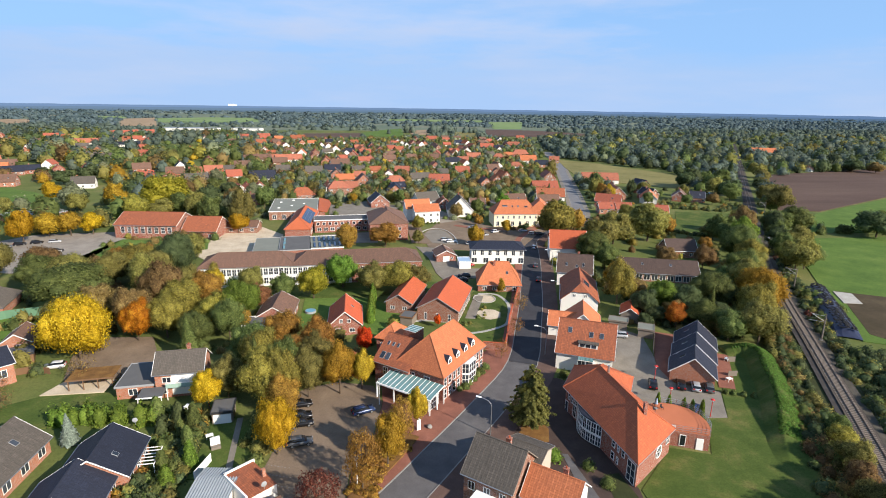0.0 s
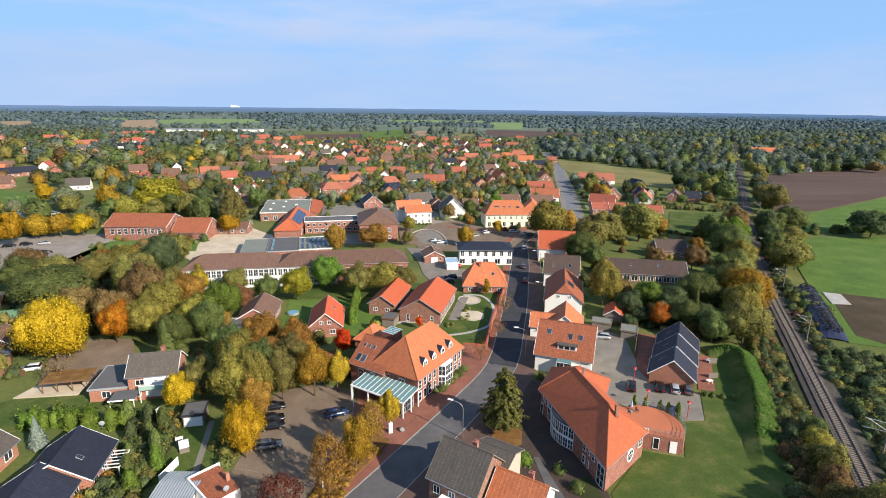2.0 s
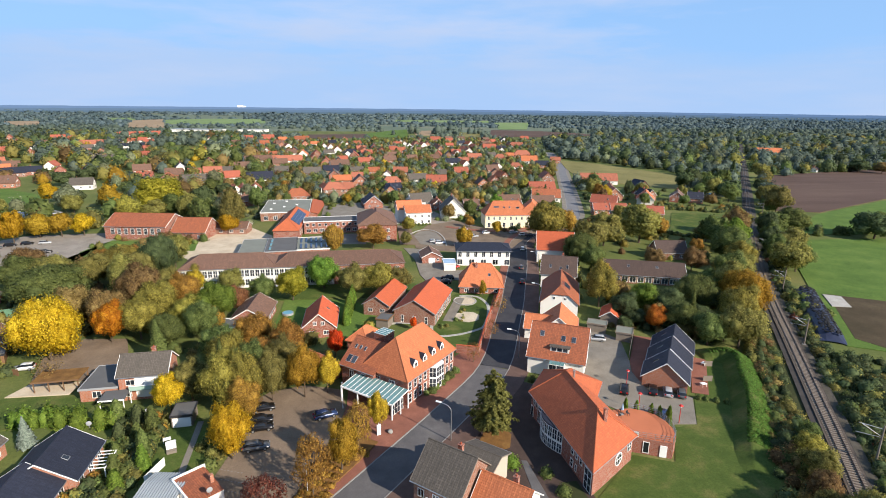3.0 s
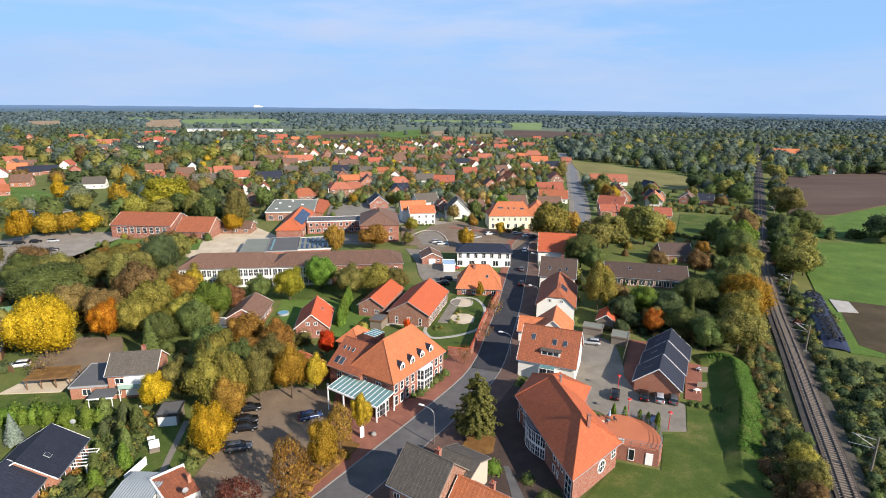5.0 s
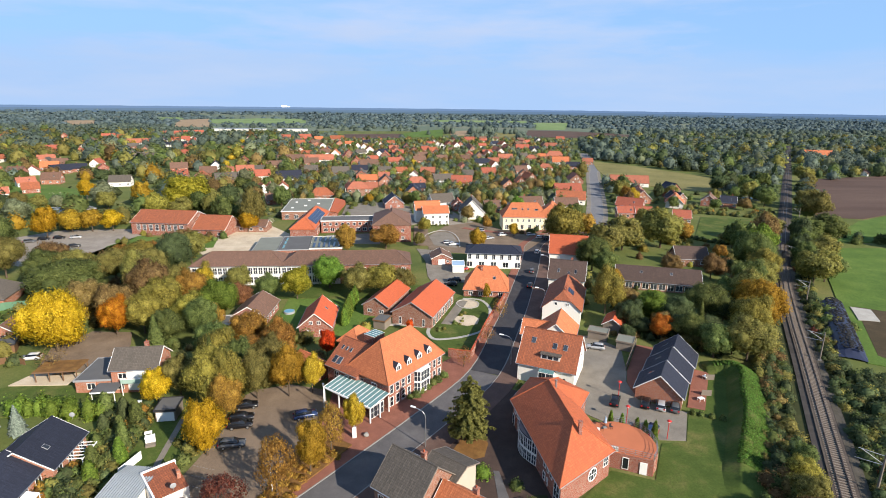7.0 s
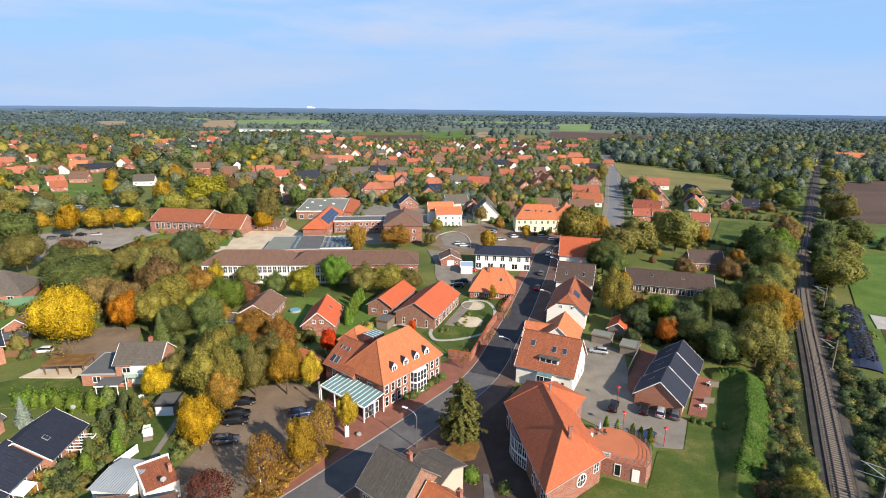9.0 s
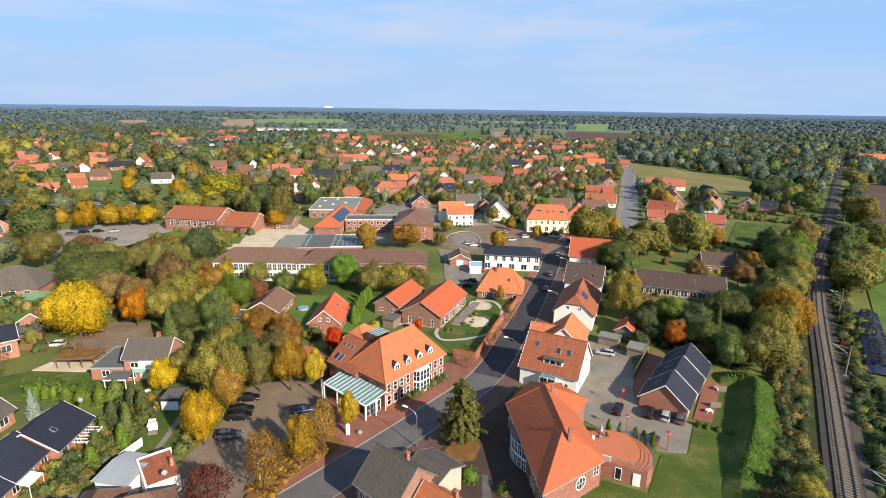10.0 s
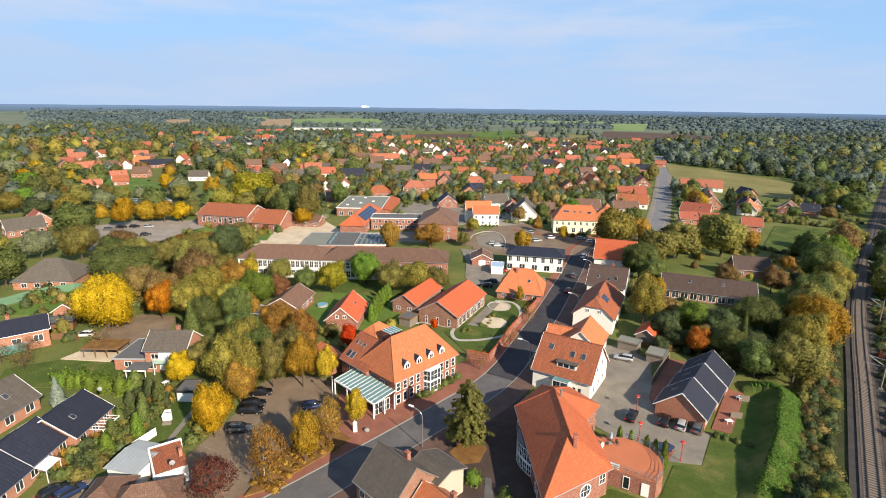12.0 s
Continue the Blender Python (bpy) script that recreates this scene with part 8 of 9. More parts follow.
block("garden_shed", "low shed with moss on its roof", "shed", 40.6, 120.6, -30, 4.6, 3, 2.2, "old_wood", "felt_green", "old_wood")
block("annex_block", "small flat-roofed annex of the house", "annex", 11, 178.5, -4, 4, 6, 2.6, "plaster_white", "blue_paint")
block("warehouse", "distant long white warehouse", "warehouse", -345, 1150, -8, 100, 40, 5, "plaster_white", "sheet", "grey")
block("warehouse", "distant white warehouse with a flat roof", "warehouse", -240, 1160, -8, 55, 30, 5, "plaster_white", "sheet", "grey")
house("red-roofed garden hut among trees", 46.8, 126, 60, 8, 5.5, 2.3, 4.2, "old_wood", "tile_red", name="garden_hut", category="hut")
house("sports hall annex with a dormered rust roof", -90.5, 237.5, -9, 15, 16, 3.2, 8.2, "brick_red", "tile_rust", name="sports_hall_annex", category="sports hall", windows=row("s", 3, 9, 0.8, 1.3, 1.3))
house("low brick link building with a brown roof", -76, 243, -5, 14, 9, 2.7, 5.0, "brick_brown", "tile_brown", windows=row("s", 3, 9, 0.8, 1.6, 1.3))
house("rear house part with a shallow grey roof", -1.3, 68.0, -41, 6.4, 6.8, 4.3, 5.6, "plaster_beige", "tile_grey", verge="old_wood")
house("cross wing of the inn with an orange roof", 62.4, 247.5, 72, 19, 13, 6.2, 12.0, "plaster_cream", "tile_orange", "hip", 4.5, windows=row("w", 3, 7, 3.4, 1.1, 1.7) + row("s", 4, 11, 3.4, 1.1, 1.7), name="inn_wing", category="inn", skylights=[(0, -3, 0.9, 1.2), (3, -3, 0.9, 1.2)])
house("taller rear part of the white house", 3.5, 262, 8, 13, 8, 6.2, 10.2, "plaster_white", "tile_orange")
house("brick garage with a gabled roof", -103.4, 127.2, 100, 8, 6.6, 2.6, 4.8, "brick_orange", "tile_brown", windows=[("w", 0.5, 1.0, 1.0, 1.2)], name="garage", category="garage")
house("lean-to roof of weathered brown tiles", -41, 60.5, 20, 9, 7, 2.6, 5.0, "brick_red", "tile_brown", "hip", 3)
house("low outbuilding with a hipped brown roof", -47, 61, 100, 7, 6, 2.5, 4.6, "brick_red", "tile_brown", "hip", 2.6)

# corrugated shed and tiled shed with white parapets
t = thing("corrugated_shed", "shed with a pale corrugated sheet roof", "shed", -47.4, 69, 0, -10)
part("wall", boxes((-2.7, 2.7, -3.4, 3.2, 0, 2.6)), M["plaster_white"], t)
bm = bmesh.new()
prev = None
for i in range(61):
    x = -3.0 + 6.0 * i / 60
    z = 0.05 * math.cos(i * 1.5708)
    cur = [bm.verts.new((x, -3.8, 2.65 + z)), bm.verts.new((x, 0.6, 3.25 + z)), bm.verts.new((x, 3.5, 2.7 + z))]
    if prev:
        bm.faces.new((prev[0], cur[0], cur[1], prev[1]))
        bm.faces.new((prev[1], cur[1], cur[2], prev[2]))
    prev = cur
part("roof", bm, M["sheet"], t, "pale corrugated roof")
t = thing("tiled_shed", "low shed with a weathered red tiled roof and white parapet", "shed", -42.6, 68.8, 0, 38)
part("wall", boxes((-2.2, 2.2, -3.4, 3.2, 0, 2.9)), M["plaster_white"], t)
part("roof", solid([(-2.2, -3.4, 2.95), (2.2, -3.4, 2.95), (2.2, 3.2, 3.25), (-2.2, 3.2, 3.25)], [[0, 1, 2, 3]], 0.12), M["tile_rust"], t)
part("parapet", boxes((-2.45, -2.2, -3.4, 3.4, 0, 3.45)), M["white"], t)
part("parapet", boxes((-2.45, 2.4, 3.2, 3.5, 0, 3.45)), M["white"], t)
part("lean_to", boxes((-2.4, 2.3, 3.5, 4.3, 0, 2.7)), M["sheet"], t, "flat grey lean-to")
part("chimney", boxes((1.4, 1.9, -1.0, -0.5, 2.6, 4.3)), M["brick_orange"], t)
t = thing("small_canopy", "white flat canopy in front of the grey-roofed house", "canopy", -9.9, 60.6, 0, -41.3)
part("roof", boxes((-1.8, 1.8, -1.2, 1.2, 2.5, 2.62)), M["white"], t)
for sx in (-1.6, 1.6):
    part("post", boxes((sx - 0.06, sx + 0.06, -1.1, -0.98, 0, 2.5)), M["white"], t)
t = thing("pergola", "white pergola beside the dark-roofed bungalow", "pergola", -60.3, 77.6, 0, 92)
for i in range(6):
    part("slat", boxes((-2.2 + i * 0.85, -2.12 + i * 0.85, -2.3, 0, 2.3, 2.42)), M["white"], t)
part("beam", boxes((-2.3, 2.3, -2.36, -2.24, 2.16, 2.3)), M["white"], t)
for sx in (-2.2, 2.2):
    part("post", boxes((sx - 0.07, sx + 0.07, -2.36, -2.24, 0, 2.2)), M["white"], t)
t = thing("covered_bench", "white covered beach chair on a paved square", "bench", -50.5, 81.4, 0, 20)
part("hood", boxes((-0.75, 0.75, 0.3, 0.75, 0.5, 1.8), (-0.75, 0.75, -0.35, 0.75, 1.7, 1.82)), M["white"], t)
part("seat", boxes((-0.75, 0.75, -0.5, 0.4, 0.1, 0.55)), M["old_wood"], t)
t = thing("greenhouse", "green-framed garden greenhouse with a sheet roof", "greenhouse", -101.4, 106.0, 0, 46)
part("frame", boxes((-3, 3, -1.3, 1.3, 0, 2.0)), M["green_paint"], t)
for i in range(6):
    part("pane", boxes((-2.9 + i, -2.1 + i, -1.34, -1.3, 0.4, 1.8)), M["canopy_glass"], t)
part("roof", solid([(-3.2, -1.6, 2.0), (3.2, -1.6, 2.0), (3.2, 1.6, 2.6), (-3.2, 1.6, 2.6)], [[0, 1, 2, 3]], 0.08), M["sheet"], t)
t = thing("paddling_pool", "round blue garden pool with a grey rim", "pool", -39.6, 140.6, 0)
bm = bmesh.new()
tube(bm, (0, 0, 0), (0, 0, 0.7), 1.5, 1.5, 20)
part("rim", bm, M["grey"], t)
bm = bmesh.new()
tube(bm, (0, 0, 0.68), (0, 0, 0.73), 1.35, 1.35, 20)
part("cover", bm, plain("pool_cover", (0.12, 0.3, 0.42), 0.3), t)

for leaf, x, y, h, r in (("olive", 104, 152, 11, 4.4), ("yellowolive", 112, 163, 12, 4.6), ("brown", 96, 166, 9, 3.8), ("green", 60, 169, 10, 4.0), ("gold", 55, 151, 9, 3.4), ("brown", 84, 170, 8, 3.4), ("rust", 113, 190, 6, 2.4),
                         ("rust", 72, 226, 11, 4.6), ("green", 78, 262, 9, 3.6), ("gold", 128, 306, 10, 3.6), ("dark", 207, 350, 13, 6), ("dark", 217, 356, 14, 6.5), ("green", 228, 356, 12, 5.5), ("olive", 160, 322, 9, 4), ("green", 168, 287, 7, 3), ("brown", 186, 288, 7, 3.4)):
    tree(leaf, x, y, h, r, where="among the houses by the railway")
for leaf, x, y, h, r in (("green", 165, 212, 12, 6), ("green", 176, 214, 13, 7), ("dark", 208, 202, 13, 8), ("green", 214, 207, 11, 6), ("dark", 440, 440, 12, 8), ("brown", 455, 430, 10, 7), ("dark", 468, 385, 14, 11), ("green", 204, 262, 9, 4), ("green", 216, 273, 9, 4)):
    tree(leaf, x, y, h, r, where="at the field edge")

for leaf, x, y, h, r in (("olive", -96, 132, 11, 5), ("brown", -92, 140, 11, 4.6), ("yellowolive", -72, 138, 12, 5), ("rust", -68, 147, 11, 4.4), ("yellowolive", -62, 132, 10, 4), ("green", -64, 122, 9, 3.6), ("olive", -88, 166, 13, 5.5), ("yellowolive", -96, 178, 12, 5.4),
                         ("rust", -105, 184, 9, 3.6), ("olive", -76, 158, 10, 3.6), ("gold", -68, 158, 8.6, 2.4), ("olive", -112, 168, 12, 5.5), ("green", -50, 112, 10, 3.8), ("rust", -44, 118, 10, 4), ("yellowolive", -47, 106, 11, 3.8), ("green", -42, 103, 10, 3.4),
                         ):
    tree(leaf, x, y, h, r, where="in the gardens below the school")
for leaf, x, y, h, r in (("olive", -36, 104, 10, 3.4), ("olive", -52, 98, 9, 3.2), ("yellowolive", -45, 99, 9, 3), ("rust", -40, 107, 9, 3.2), ("green", -120, 168, 12, 5.5), ("brown", -126, 182, 11, 5), ("rust", -98, 190, 9, 3.4),
                         ("olive", -84, 190, 12, 5), ("brown", -92, 205, 10, 4.4), ("green", -48, 152, 8, 3.2), ("olive", -58, 158, 9, 3.6), ("yellowolive", -70, 166, 8, 3)):
    tree(leaf, x, y, h, r, where="in the gardens below the school")


# the last five stand out of view, added for the shade they throw
for leaf, x, y, h, r in (("yellowolive", 53.0, 66.0, 5.0, 2.2), ("olive", 50.5, 61.0, 6.0, 2.5), ("brown", 47.0, 56.5, 5.6, 2.4), ("olive", 44.5, 52.0, 6.2, 2.6), ("green", 56.5, 70.5, 4.2, 1.9), ("olive", 46.0, 48.6, 9.0, 3.2), ("brown", 42.6, 44.0, 10.0, 3.4), ("olive", 38.5, 40.0, 10.0, 3.4), ("dark", 13.0, 47.6, 7.6, 3.2), ("olive", 29.0, 45.5, 9.0, 3.3)):
    tree(leaf, x, y, h, r, where="in the scrub by the track")
for leaf, x, y, h, r in (("dark", 76.8, 127.0, 8.5, 4.2), ("brown", 64.5, 110.6, 5.0, 2.6), ("dark", 69.1, 110.2, 5.2, 2.6), ("brown", 54.9, 138.6, 7.5, 3.4), ("dark", 62.0, 121.0, 6.4, 2.8), ("olive", 60.8, 113.6, 4.2, 2.0), ("dark", 67.5, 118.5, 7.0, 3.2), ("dark", 47.5, 119.5, 4.0, 2.0), ("dark", 51.6, 121.6, 5.0, 2.4), ("brown", 58.5, 124.5, 5.5, 2.6)):
    tree(leaf, x, y, h, r, where="in the thicket behind the hall units")
conifer(65.0, 118.2, 11.5, 1.7, "green", where="in the thicket behind the hall units")
for leaf, n in (("dark", 46), ("brown", 22), ("green", 22)):
    leaf_stuff("thicket_shrubs", belt([(45, 121), (53, 118.5), (60, 111.5), (66, 108)], 0.0, 9.0, n, 0.8, 1.6, (1.0, 1.6)), 0.11, 150, LEAF[leaf], f"{TREE_WORDS[leaf]} shrubs in the thicket behind the hall units", "shrubs", n + 300)
for leaf, n in (("green", 9), ("olive", 6)):
    leaf_stuff("garden_shrubs", belt([(1.0, 127), (5.0, 128), (9.0, 139), (6.5, 140)], -1.2, 1.2, n, 0.4, 0.8, (1.0, 1.6)), 0.11, 130, LEAF[leaf], f"low {TREE_WORDS[leaf]} bushes in the kindergarten garden", "shrubs", n + 320)
for x, y in ((-23.6, 131.5), (-23.4, 134.2), (-23.2, 137.0), (-23.0, 140.0), (-22.7, 143.0), (-22.4, 146.2), (-22.2, 149.4)):
    conifer(x, y, 4.6 + (x * 7) % 1.2, 1.1, "fresh", column=True, where="in the hedge beside the kindergarten")


# ------------------------------------------------------------------ garden details
leaf_stuff("lawn_hedge", belt([(46.6, 86.0), (49.5, 84.6), (52.6, 83.4)], -0.25, 0.25, 110, 0.4, 0.6, (1.3, 1.8)), 0.16, 70, LEAF["green"], "small clipped hedge across the lawn", "hedge", 91)
t = thing("wooden_carport", "flat wooden carport with fallen leaves on its roof", "carport", -79.5, 106.8, 0, 4)
part("roof", boxes((-4.2, 4.2, -2.6, 2.6, 2.35, 2.5)), M["litter"], t, "felt roof strewn with leaves")
for sx in (-3.9, -1.3, 1.3, 3.9):
    for sy in (-2.3, 2.3):
        part("post", boxes((sx - 0.08, sx + 0.08, sy - 0.08, sy + 0.08, 0, 2.35)), M["wood"], t)
part("edge_board", boxes((-4.25, 4.25, -2.68, -2.6, 2.25, 2.55)), M["wood"], t)
t = thing("balcony", "pale green balcony across the brick house front", "balcony", -60.6, 98.7, 0, 3.2)
part("floor", boxes((-2.7, 2.6, -0.3, 1.0, 2.55, 2.7)), M["kerb"], t)
part("parapet", boxes((-2.7, 2.6, -0.36, -0.3, 2.6, 3.5)), plain("pale_green_panels", (0.3, 0.42, 0.36), 0.6), t)
part("rail", boxes((-2.75, 2.65, -0.4, -0.26, 3.5, 3.58)), M["white"], t)
for sx in (-2.6, 2.5):
    part("post", boxes((sx - 0.06, sx + 0.06, -0.3, -0.18, 0, 2.6)), M["white"], t)
t = thing("porch", "flat dark porch roof on white posts", "porch", -65.4, 97.2, 0, 3)
part("roof", boxes((-2.2, 2.2, -1.9, 1.9, 2.35, 2.52)), M["felt"], t)
part("edge_board", boxes((-2.26, 2.26, -1.98, -1.9, 2.3, 2.56)), M["white"], t)
for sx in (-2.0, 2.0):
    part("post", boxes((sx - 0.06, sx + 0.06, -1.8, -1.68, 0, 2.35)), M["white"], t)


def dish(x, y, z, rot):
    t = thing("satellite_dish", "pale grey satellite dish on a house", "satellite dish", x, y, z, rot)
    bm = bmesh.new()
    bmesh.ops.create_uvsphere(bm, u_segments=14, v_segments=8, radius=0.42, matrix=Matrix.Diagonal((1, 0.25, 1, 1)))
    part("bowl", bm, M["grey"], t)
    bm = bmesh.new()
    tube(bm, (0, 0, -0.8), (0, 0.05, 0), 0.04, sides=6)
    tube(bm, (0, 0, -0.3), (0, -0.55, 0.0), 0.02, sides=5)
    part("arm", bm, M["steel"], t)


dish(-62.3, 81.6, 6.3, 10)
dish(-40.2, 66.0, 4.2, 30)
for x, y, rot in ((-52.2, 84.4, 20), (-58.6, 94.6, 70), (56.4, 99.0, 30), (50.6, 90.4, 10)):
    t = thing("garden_table", "small white garden table on a patio", "table", x, y, 0, rot)
    part("top", boxes((-0.6, 0.6, -0.45, 0.45, 0.7, 0.75)), M["white"], t)
    for sx in (-0.5, 0.5):
        for sy in (-0.36, 0.36):
            part("leg", boxes((sx - 0.03, sx + 0.03, sy - 0.03, sy + 0.03, 0.09, 0.7)), M["white"], t)

for i, (x, y) in enumerate(((122, 300), (128, 318), (134, 336), (141, 354), (147, 372), (128, 330))):
    tree(("brown", "rust", "olive")[i % 3], x + 1, y, 9 + i % 3, 3.0, where="along the outer street")
t = thing("distant_hall", "distant white industrial hall on the horizon", "building", -1000, 4728, 0, 12)
part("wall", boxes((-32, 12, -14, 14, 0, 40), (12, 34, -14, 14, 0, 35)), M["white"], t)
part("roof", boxes((-32.5, 12.5, -14.5, 14.5, 40, 41), (12, 34.5, -14.5, 14.5, 35, 36)), M["sheet"], t)

# gardens round the square and behind the meadow
for leaf, n in (("green", 60), ("sage", 40), ("olive", 40), ("dark", 40), ("rust", 14)):
    spots = []
    while len(spots) < n:
        west = sr.random() < 0.55
        x, y = (sr.uniform(-92, 80), sr.uniform(258, 316)) if west else (sr.uniform(100, 205), sr.uniform(216, 345))
        r = sr.uniform(0.9, 2.3)
        lawn = 118 < x < 178 and 216 < y < 276
        if free(x, y, r * 0.4) and rail_gap(x, y) > 5 and street_gap(x, y) > 7 and not lawn and not (-72 < x < -38 and y < 304) and not (-36 < x < -4 and 262 < y < 300):
            spots.append((x, y, 0, r, r * sr.uniform(1.1, 1.8)))
    leaf_stuff("garden_shrubs", spots, 0.14, 110, LEAF[leaf], f"{TREE_WORDS[leaf]} bushes in the gardens round the square", "shrubs", n + 200)
for leaf, lo in (("green", 0), ("olive", 1), ("dark", 2)):
    leaf_stuff("meadow_hedge", belt([(119, 226), (128, 213), (141, 217)], -1.2, 1.2, 22, 0.8, 1.6, (1.0, 1.6)), 0.14, 110, LEAF[leaf], f"{TREE_WORDS[leaf]} hedge at the end of the shaded meadow", "hedge", 220 + lo)
    leaf_stuff("meadow_hedge", belt([(151, 279), (164, 275), (178, 268), (190, 280)], -1.5, 1.5, 26, 0.9, 1.9, (1.0, 1.7)), 0.14, 110, LEAF[leaf], f"{TREE_WORDS[leaf]} hedge behind the shaded meadow", "hedge", 230 + lo)
leaf_stuff("front_hedge", belt([(-1, 249.5), (6, 250), (14, 250.8)], -0.5, 0.5, 26, 0.5, 0.9, (1.1, 1.6)), 0.16, 90, LEAF["green"], "clipped hedge in front of the white house", "hedge", 240)
for leaf, x, y, h, r in (("yellowolive", 1.5, 236, 7, 2.6), ("olive", -1.5, 212, 6, 2.2), ("rust", 31, 243, 5.5, 1.9), ("gold", 40.5, 228, 6.5, 2.2), ("brown", 24, 262, 8, 3.0), ("green", 36, 268, 9, 3.4), ("fresh", 52, 276, 10, 3.6), ("olive", 70, 268, 8, 3.2), ("sage", 28, 296, 9, 3.4),
                         ("green", -2, 306, 9, 3.2), ("gold", -28, 310, 6, 2.4), ("olive", -36, 250, 5, 1.8), ("dark", -80, 262, 12, 4.4), ("sage", -86, 276, 13, 4.8), ("green", -76, 300, 12, 4.4), ("sage", -84, 318, 11, 4.2), ("olive", 108, 244, 10, 4.0), ("rust", 114, 218, 8, 3.2), ("green", 146, 292, 8, 3.0), ("sage", 164, 330, 9, 3.4), ("olive", 186, 318, 8, 3.2), ("dark", 151, 322, 11, 2.8)):
    tree(leaf, x, y, h, r, where="in a garden near the square" if x < 100 else "in a garden by the meadow")


block("garden_shed", "low dark flat-roofed annex beside the brick garage", "shed", -100.4, 119.4, 25, 6, 5, 2.3, "wood", "felt", "dark")
wall_run("garden_fence", "brown wooden garden fence", "wood", [(-97.6, 112.6), (-94.2, 113.6), (-90.6, 112.4)], 1.5, 0.07, category="fence")
t = block("nursery_hall", "low hall with rows of glass panels on its roof", "hall", -179, 279, 48, 22, 17, 3.0, "brick_brown", "felt_green", "grey")
for i in range(5):
    for k in range(4):
        part("roof_panel", boxes((-9.6 + i * 4.0, -6.6 + i * 4.0, -7.6 + k * 4.0, -4.8 + k * 4.0, 3.14, 3.24)), M["solar"] if (i + k) % 3 else M["sheet"], t, "dark glass roof panel")
t = thing("bicycle_shelter", "open bicycle shelter with a pale glass roof", "shelter", -134.6, 200, 0, 82)
for i in range(4):
    part("pane", boxes((-4 + i * 2.0, -2.06 + i * 2.0, -1.6, 1.6, 2.3, 2.36)), M["canopy_glass"], t)
    part("beam", boxes((-4.06 + i * 2.0, -4.0 + i * 2.0, -1.65, 1.65, 2.26, 2.42)), M["white"], t)
for sx in (-3.9, 0, 3.9):
    for sy in (-1.4, 1.4):
        part("post", boxes((sx - 0.05, sx + 0.05, sy - 0.05, sy + 0.05, 0, 2.3)), M["steel"], t)
t = thing("awning", "white cloth awning over a bungalow terrace", "awning", -60.4, 66.6, 0, 92)
part("cloth", solid([(-1.5, -0.9, 2.2), (1.5, -0.9, 2.2), (1.5, 0.9, 2.6), (-1.5, 0.9, 2.6)], [[0, 1, 2, 3]], 0.05), M["white"], t)
for sx in (-1.4, 1.4):
    part("arm", boxes((sx - 0.03, sx + 0.03, -0.85, 0.85, 2.08, 2.14)), M["steel"], t, m=pose(0, 0, 0, 10))
    part("post", boxes((sx - 0.04, sx + 0.04, -0.85, -0.77, 0, 2.2)), M["white"], t)


# ------------------------------------------------------------------ cars
CAR_PAINT = {k: plain("car_paint_" + k, c, 0.25, 0.3, amount=0.04, spec=0.5) for k, c in dict(black=(0.012, 0.012, 0.014), silver=(0.42, 0.43, 0.44), blue=(0.022, 0.04, 0.1), white=(0.75, 0.75, 0.74), red=(0.4, 0.02, 0.02), grey=(0.11, 0.115, 0.12)).items()}


def loft(rows, half, tuck):
    """A closed body from side-view rows of x, low, high; half widths low and high."""
    bm, prev = bmesh.new(), None
    for x, lo, hi in rows:
        mid = (lo + hi) / 2
        cur = [bm.verts.new(p) for p in ((x, -half * 0.94, lo), (x, -half, mid), (x, -half * tuck, hi), (x, half * tuck, hi), (x, half, mid), (x, half * 0.94, lo))]
        if prev:
            for k in range(6):
                bm.faces.new((prev[k], prev[(k + 1) % 6], cur[(k + 1) % 6], cur[k]))
        else:
            bm.faces.new(cur[::-1])
        prev = cur
    bm.faces.new(prev)
    bmesh.ops.recalc_face_normals(bm, faces=bm.faces)
    return bm


_body = mesh_of("body", loft([(-2.15, 0.45, 0.7), (-2.05, 0.28, 0.92), (-1.4, 0.22, 0.98), (0.5, 0.2, 0.96), (1.3, 0.22, 0.9), (2.0, 0.26, 0.78), (2.18, 0.4, 0.6)], 0.88, 0.9), M["dark"], smooth=True)
_roof = mesh_of("roof_panel", loft([(-1.75, 1.36, 1.4), (-1.2, 1.4, 1.47), (0.0, 1.42, 1.5), (0.35, 1.38, 1.42)], 0.62, 0.9), M["dark"], smooth=True)
_cabin = mesh_of("glazing", loft([(-2.0, 0.9, 0.96), (-1.72, 0.92, 1.38), (-0.6, 0.94, 1.43), (0.35, 0.92, 1.4), (1.15, 0.88, 0.93)], 0.8, 0.78), M["car_glass"], smooth=True)
bm = bmesh.new()
tube(bm, (0, -0.11, 0), (0, 0.11, 0), 0.31, 0.31, 14)
_tyre = mesh_of("wheel", bm, M["tyre"])
bm = bmesh.new()
tube(bm, (0, -0.125, 0), (0, 0.125, 0), 0.2, 0.2, 10)
_rim = mesh_of("rim", bm, M["steel"])
_lamp = mesh_of("headlight", boxes((-0.06, 0.06, -0.15, 0.15, -0.05, 0.05)), M["grey"])
_tail = mesh_of("tail_light", boxes((-0.06, 0.06, -0.16, 0.16, -0.12, 0.12)), M["tail"])
CAR_FIRST = {}


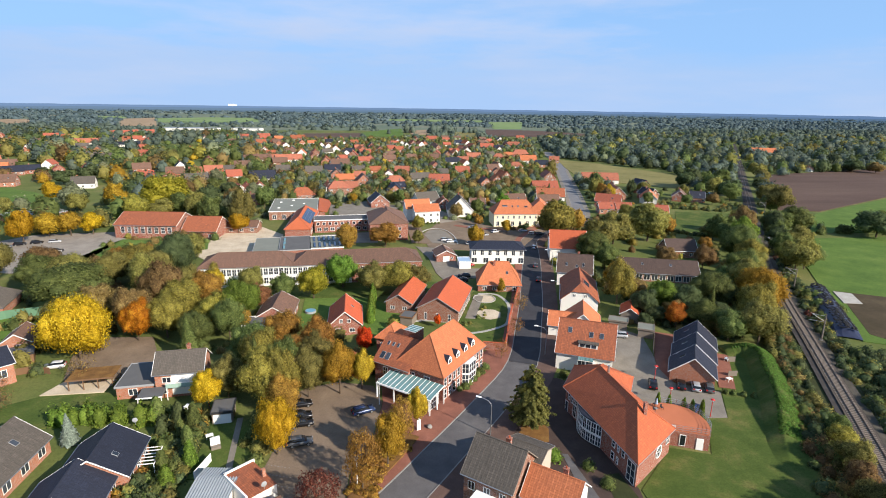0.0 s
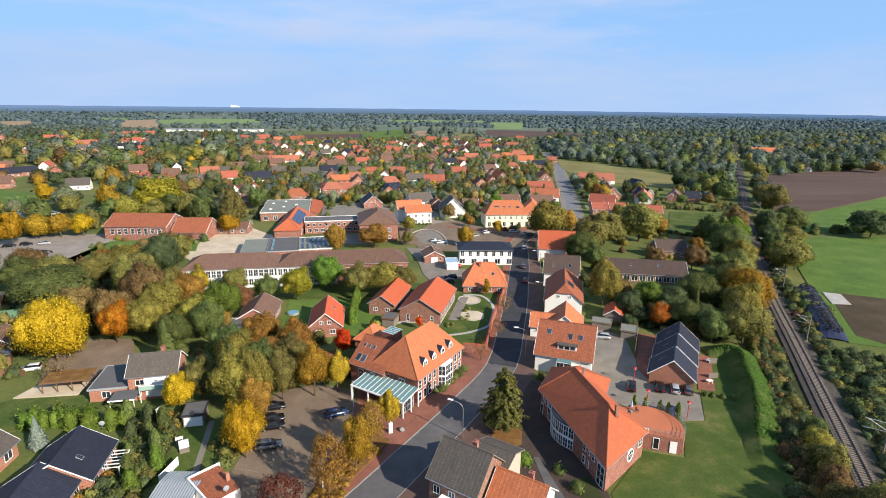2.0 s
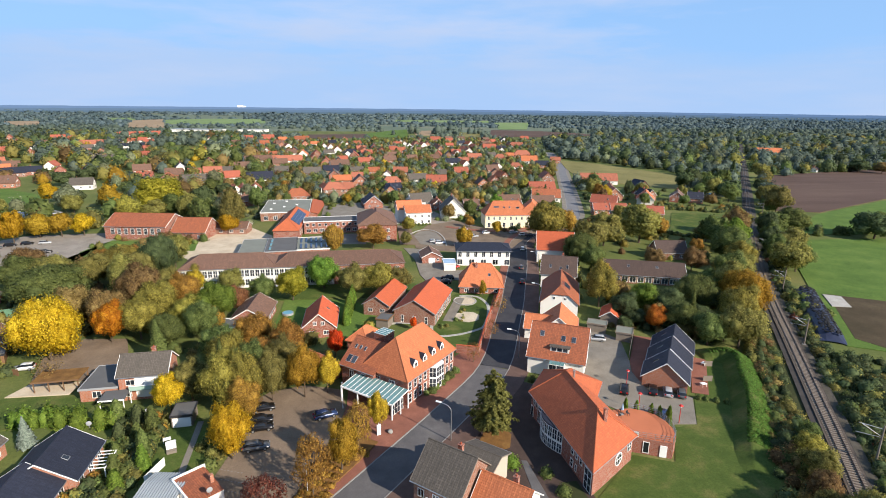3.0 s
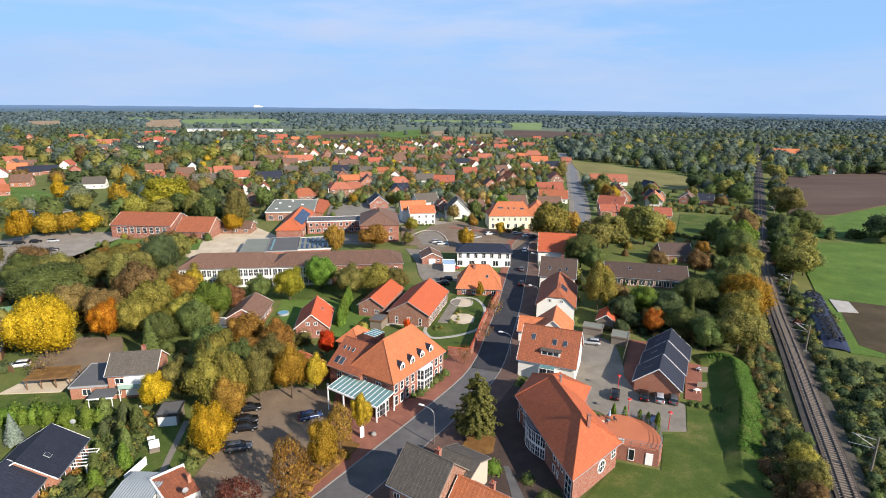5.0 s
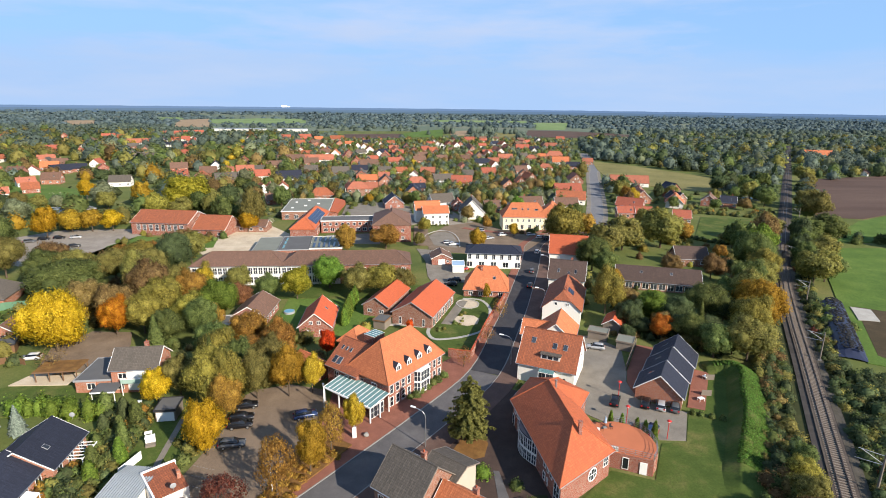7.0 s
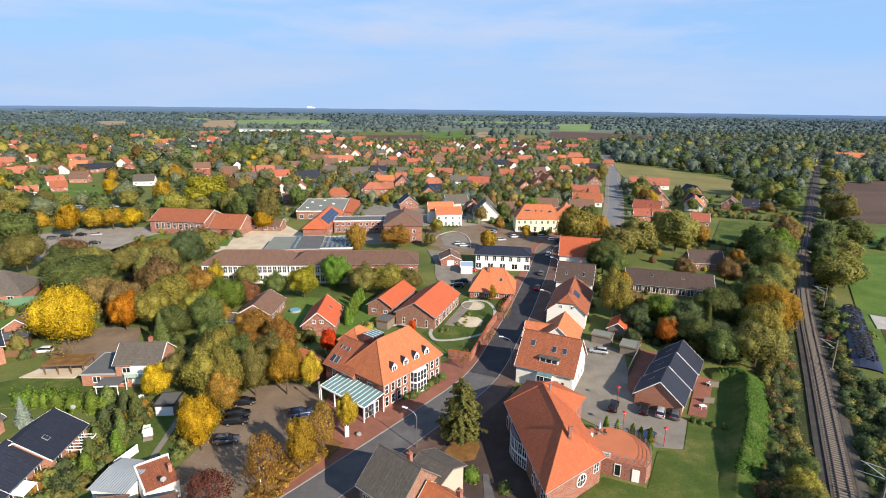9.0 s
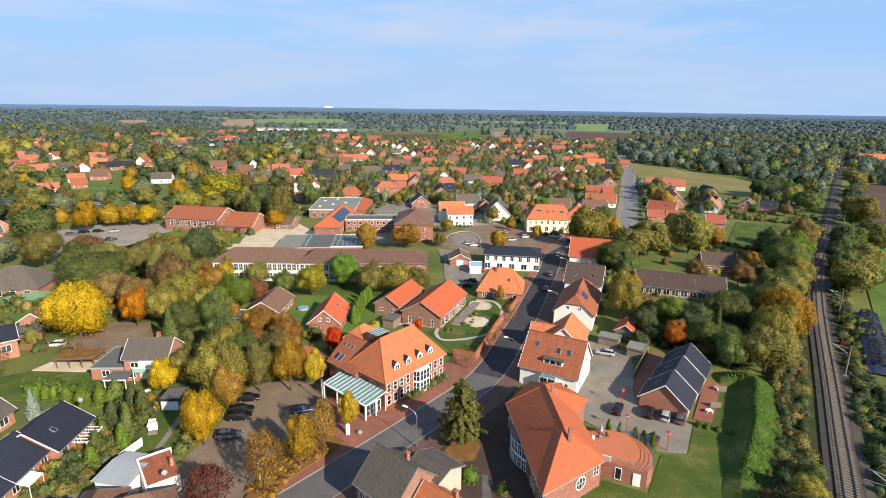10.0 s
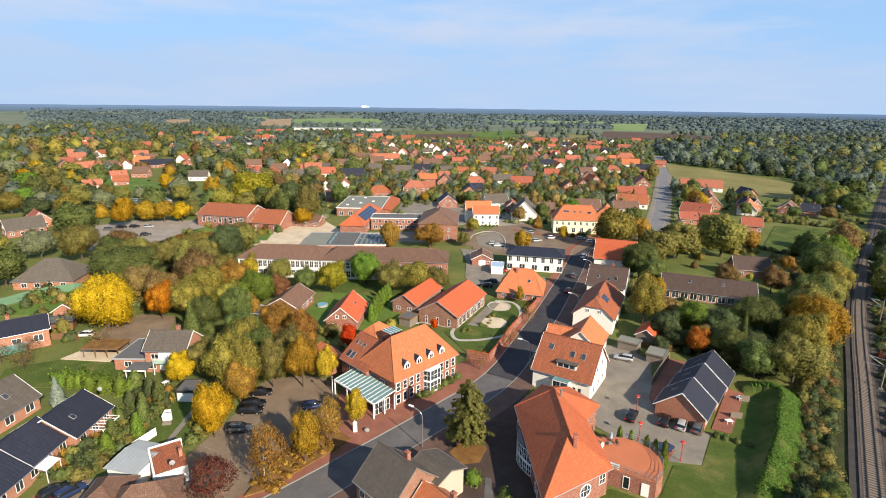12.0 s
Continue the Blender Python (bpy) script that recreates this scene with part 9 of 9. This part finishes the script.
def car(x, y, rot, colour, where, z=0.07):
    if colour in CAR_FIRST:
        t = copy_thing(CAR_FIRST[colour], pose(x, y, z, 0, 0, rot))
        return tagged(t, f"{colour} parked hatchback car {where}")
    t = thing("car", f"{colour} parked hatchback car {where}", "car", x, y, z, rot, "parked cars")
    paint(part("body", _body, None, t), CAR_PAINT[colour])
    paint(part("roof_panel", _roof, None, t), CAR_PAINT[colour])
    part("glazing", _cabin, None, t, "dark tinted windows")
    for wx in (-1.3, 1.35):
        for wy in (-0.8, 0.8):
            w = part("wheel", _tyre, None, t, m=pose(wx, wy, 0.31))
            part("rim", _rim, None, w)
    for wy in (-0.6, 0.6):
        part("headlight", _lamp, None, t, m=pose(2.1, wy, 0.66))
        part("tail_light", _tail, None, t, m=pose(-2.1, wy, 0.78))
    CAR_FIRST[colour] = t
    return t


for x, y, rot, c in ((-36.9, 80.6, 8, "grey"), (-37.2, 86.2, 8, "black"), (-37.6, 88.6, 8, "black"), (-37.9, 92.6, 12, "black"), (-26.2, 88.8, 20, "blue")):
    car(x, y, rot, c, "in the brown car park", 0.06)
for x, y, rot, c in ((33.2, 90.6, 62, "black"), (38.9, 89.6, 62, "black"), (41.6, 88.6, 62, "silver"), (44.0, 87.8, 62, "grey"), (35.8, 80.8, 42, "blue"), (37.8, 114.6, 160, "silver")):
    car(x, y, rot, c, "in the grey yard", 0.06)
for x, y, rot, c in ((-56.6, 62.8, 62, "black"), (-54.4, 62.9, 62, "blue")):
    car(x, y, rot, c, "beside the bungalows", 0.1)
car(-91.2, 115.2, 190, "white", "under the yellow tree", 0.0)
for x, y, rot, c in ((8.6, 166.4, 170, "black"), (7.0, 162.2, 165, "black"), (12.6, 178.8, 5, "red")):
    car(x, y, rot, c, "behind the kindergarten", 0.06)
for x, y, rot, c in ((10.5, 216, 10, "silver"), (12.5, 213, 10, "white"), (26, 226, 20, "grey"), (29, 223, 25, "silver"), (36, 229, 20, "white"), (27, 238, 140, "silver"), (48.5, 229, 15, "silver"), (51.8, 224, 15, "white"), (54.5, 223, 15, "grey"), (20, 209, 5, "white")):
    car(x, y, rot, c, "on the village square", 0.07)
for x, y, rot, c in ((32.4, 160, 70, "black"), (36.6, 175.5, 70, "grey"), (44.5, 200.5, 70, "white")):
    car(x, y, rot, c, "on the village street", 0.05)
for x, y, rot, c in ((-152, 228, 20, "black"), (-146, 229, 20, "silver"), (-157, 226, 20, "black"), (-138, 214, 30, "black"), (-160, 222, 20, "grey")):
    car(x, y, rot, c, "in the sports hall car park", 0.05)
for x, y, rot, c in ((113, 262, 60, "white"), (106, 252, 20, "silver"), (148, 395, 75, "silver"), (120, 300, 75, "white"), (109, 272, 60, "grey")):
    car(x, y, rot, c, "on the far street", 0.05)
bm = bmesh.new()
for k in range(5):
    for j in range(7):
        x, y = -41.5 + j * 0.55 + k * 0.55, 75.8 - k * 2.4 + j * -0.2
        box(bm, x, x + 0.3, y, y + 0.1, 0.064, 0.07)
tagged(new("bay_marking", mesh_of("bay_marking", bm, M["kerb"])), "faded white parking bay lines", "marking", kind="stuff")
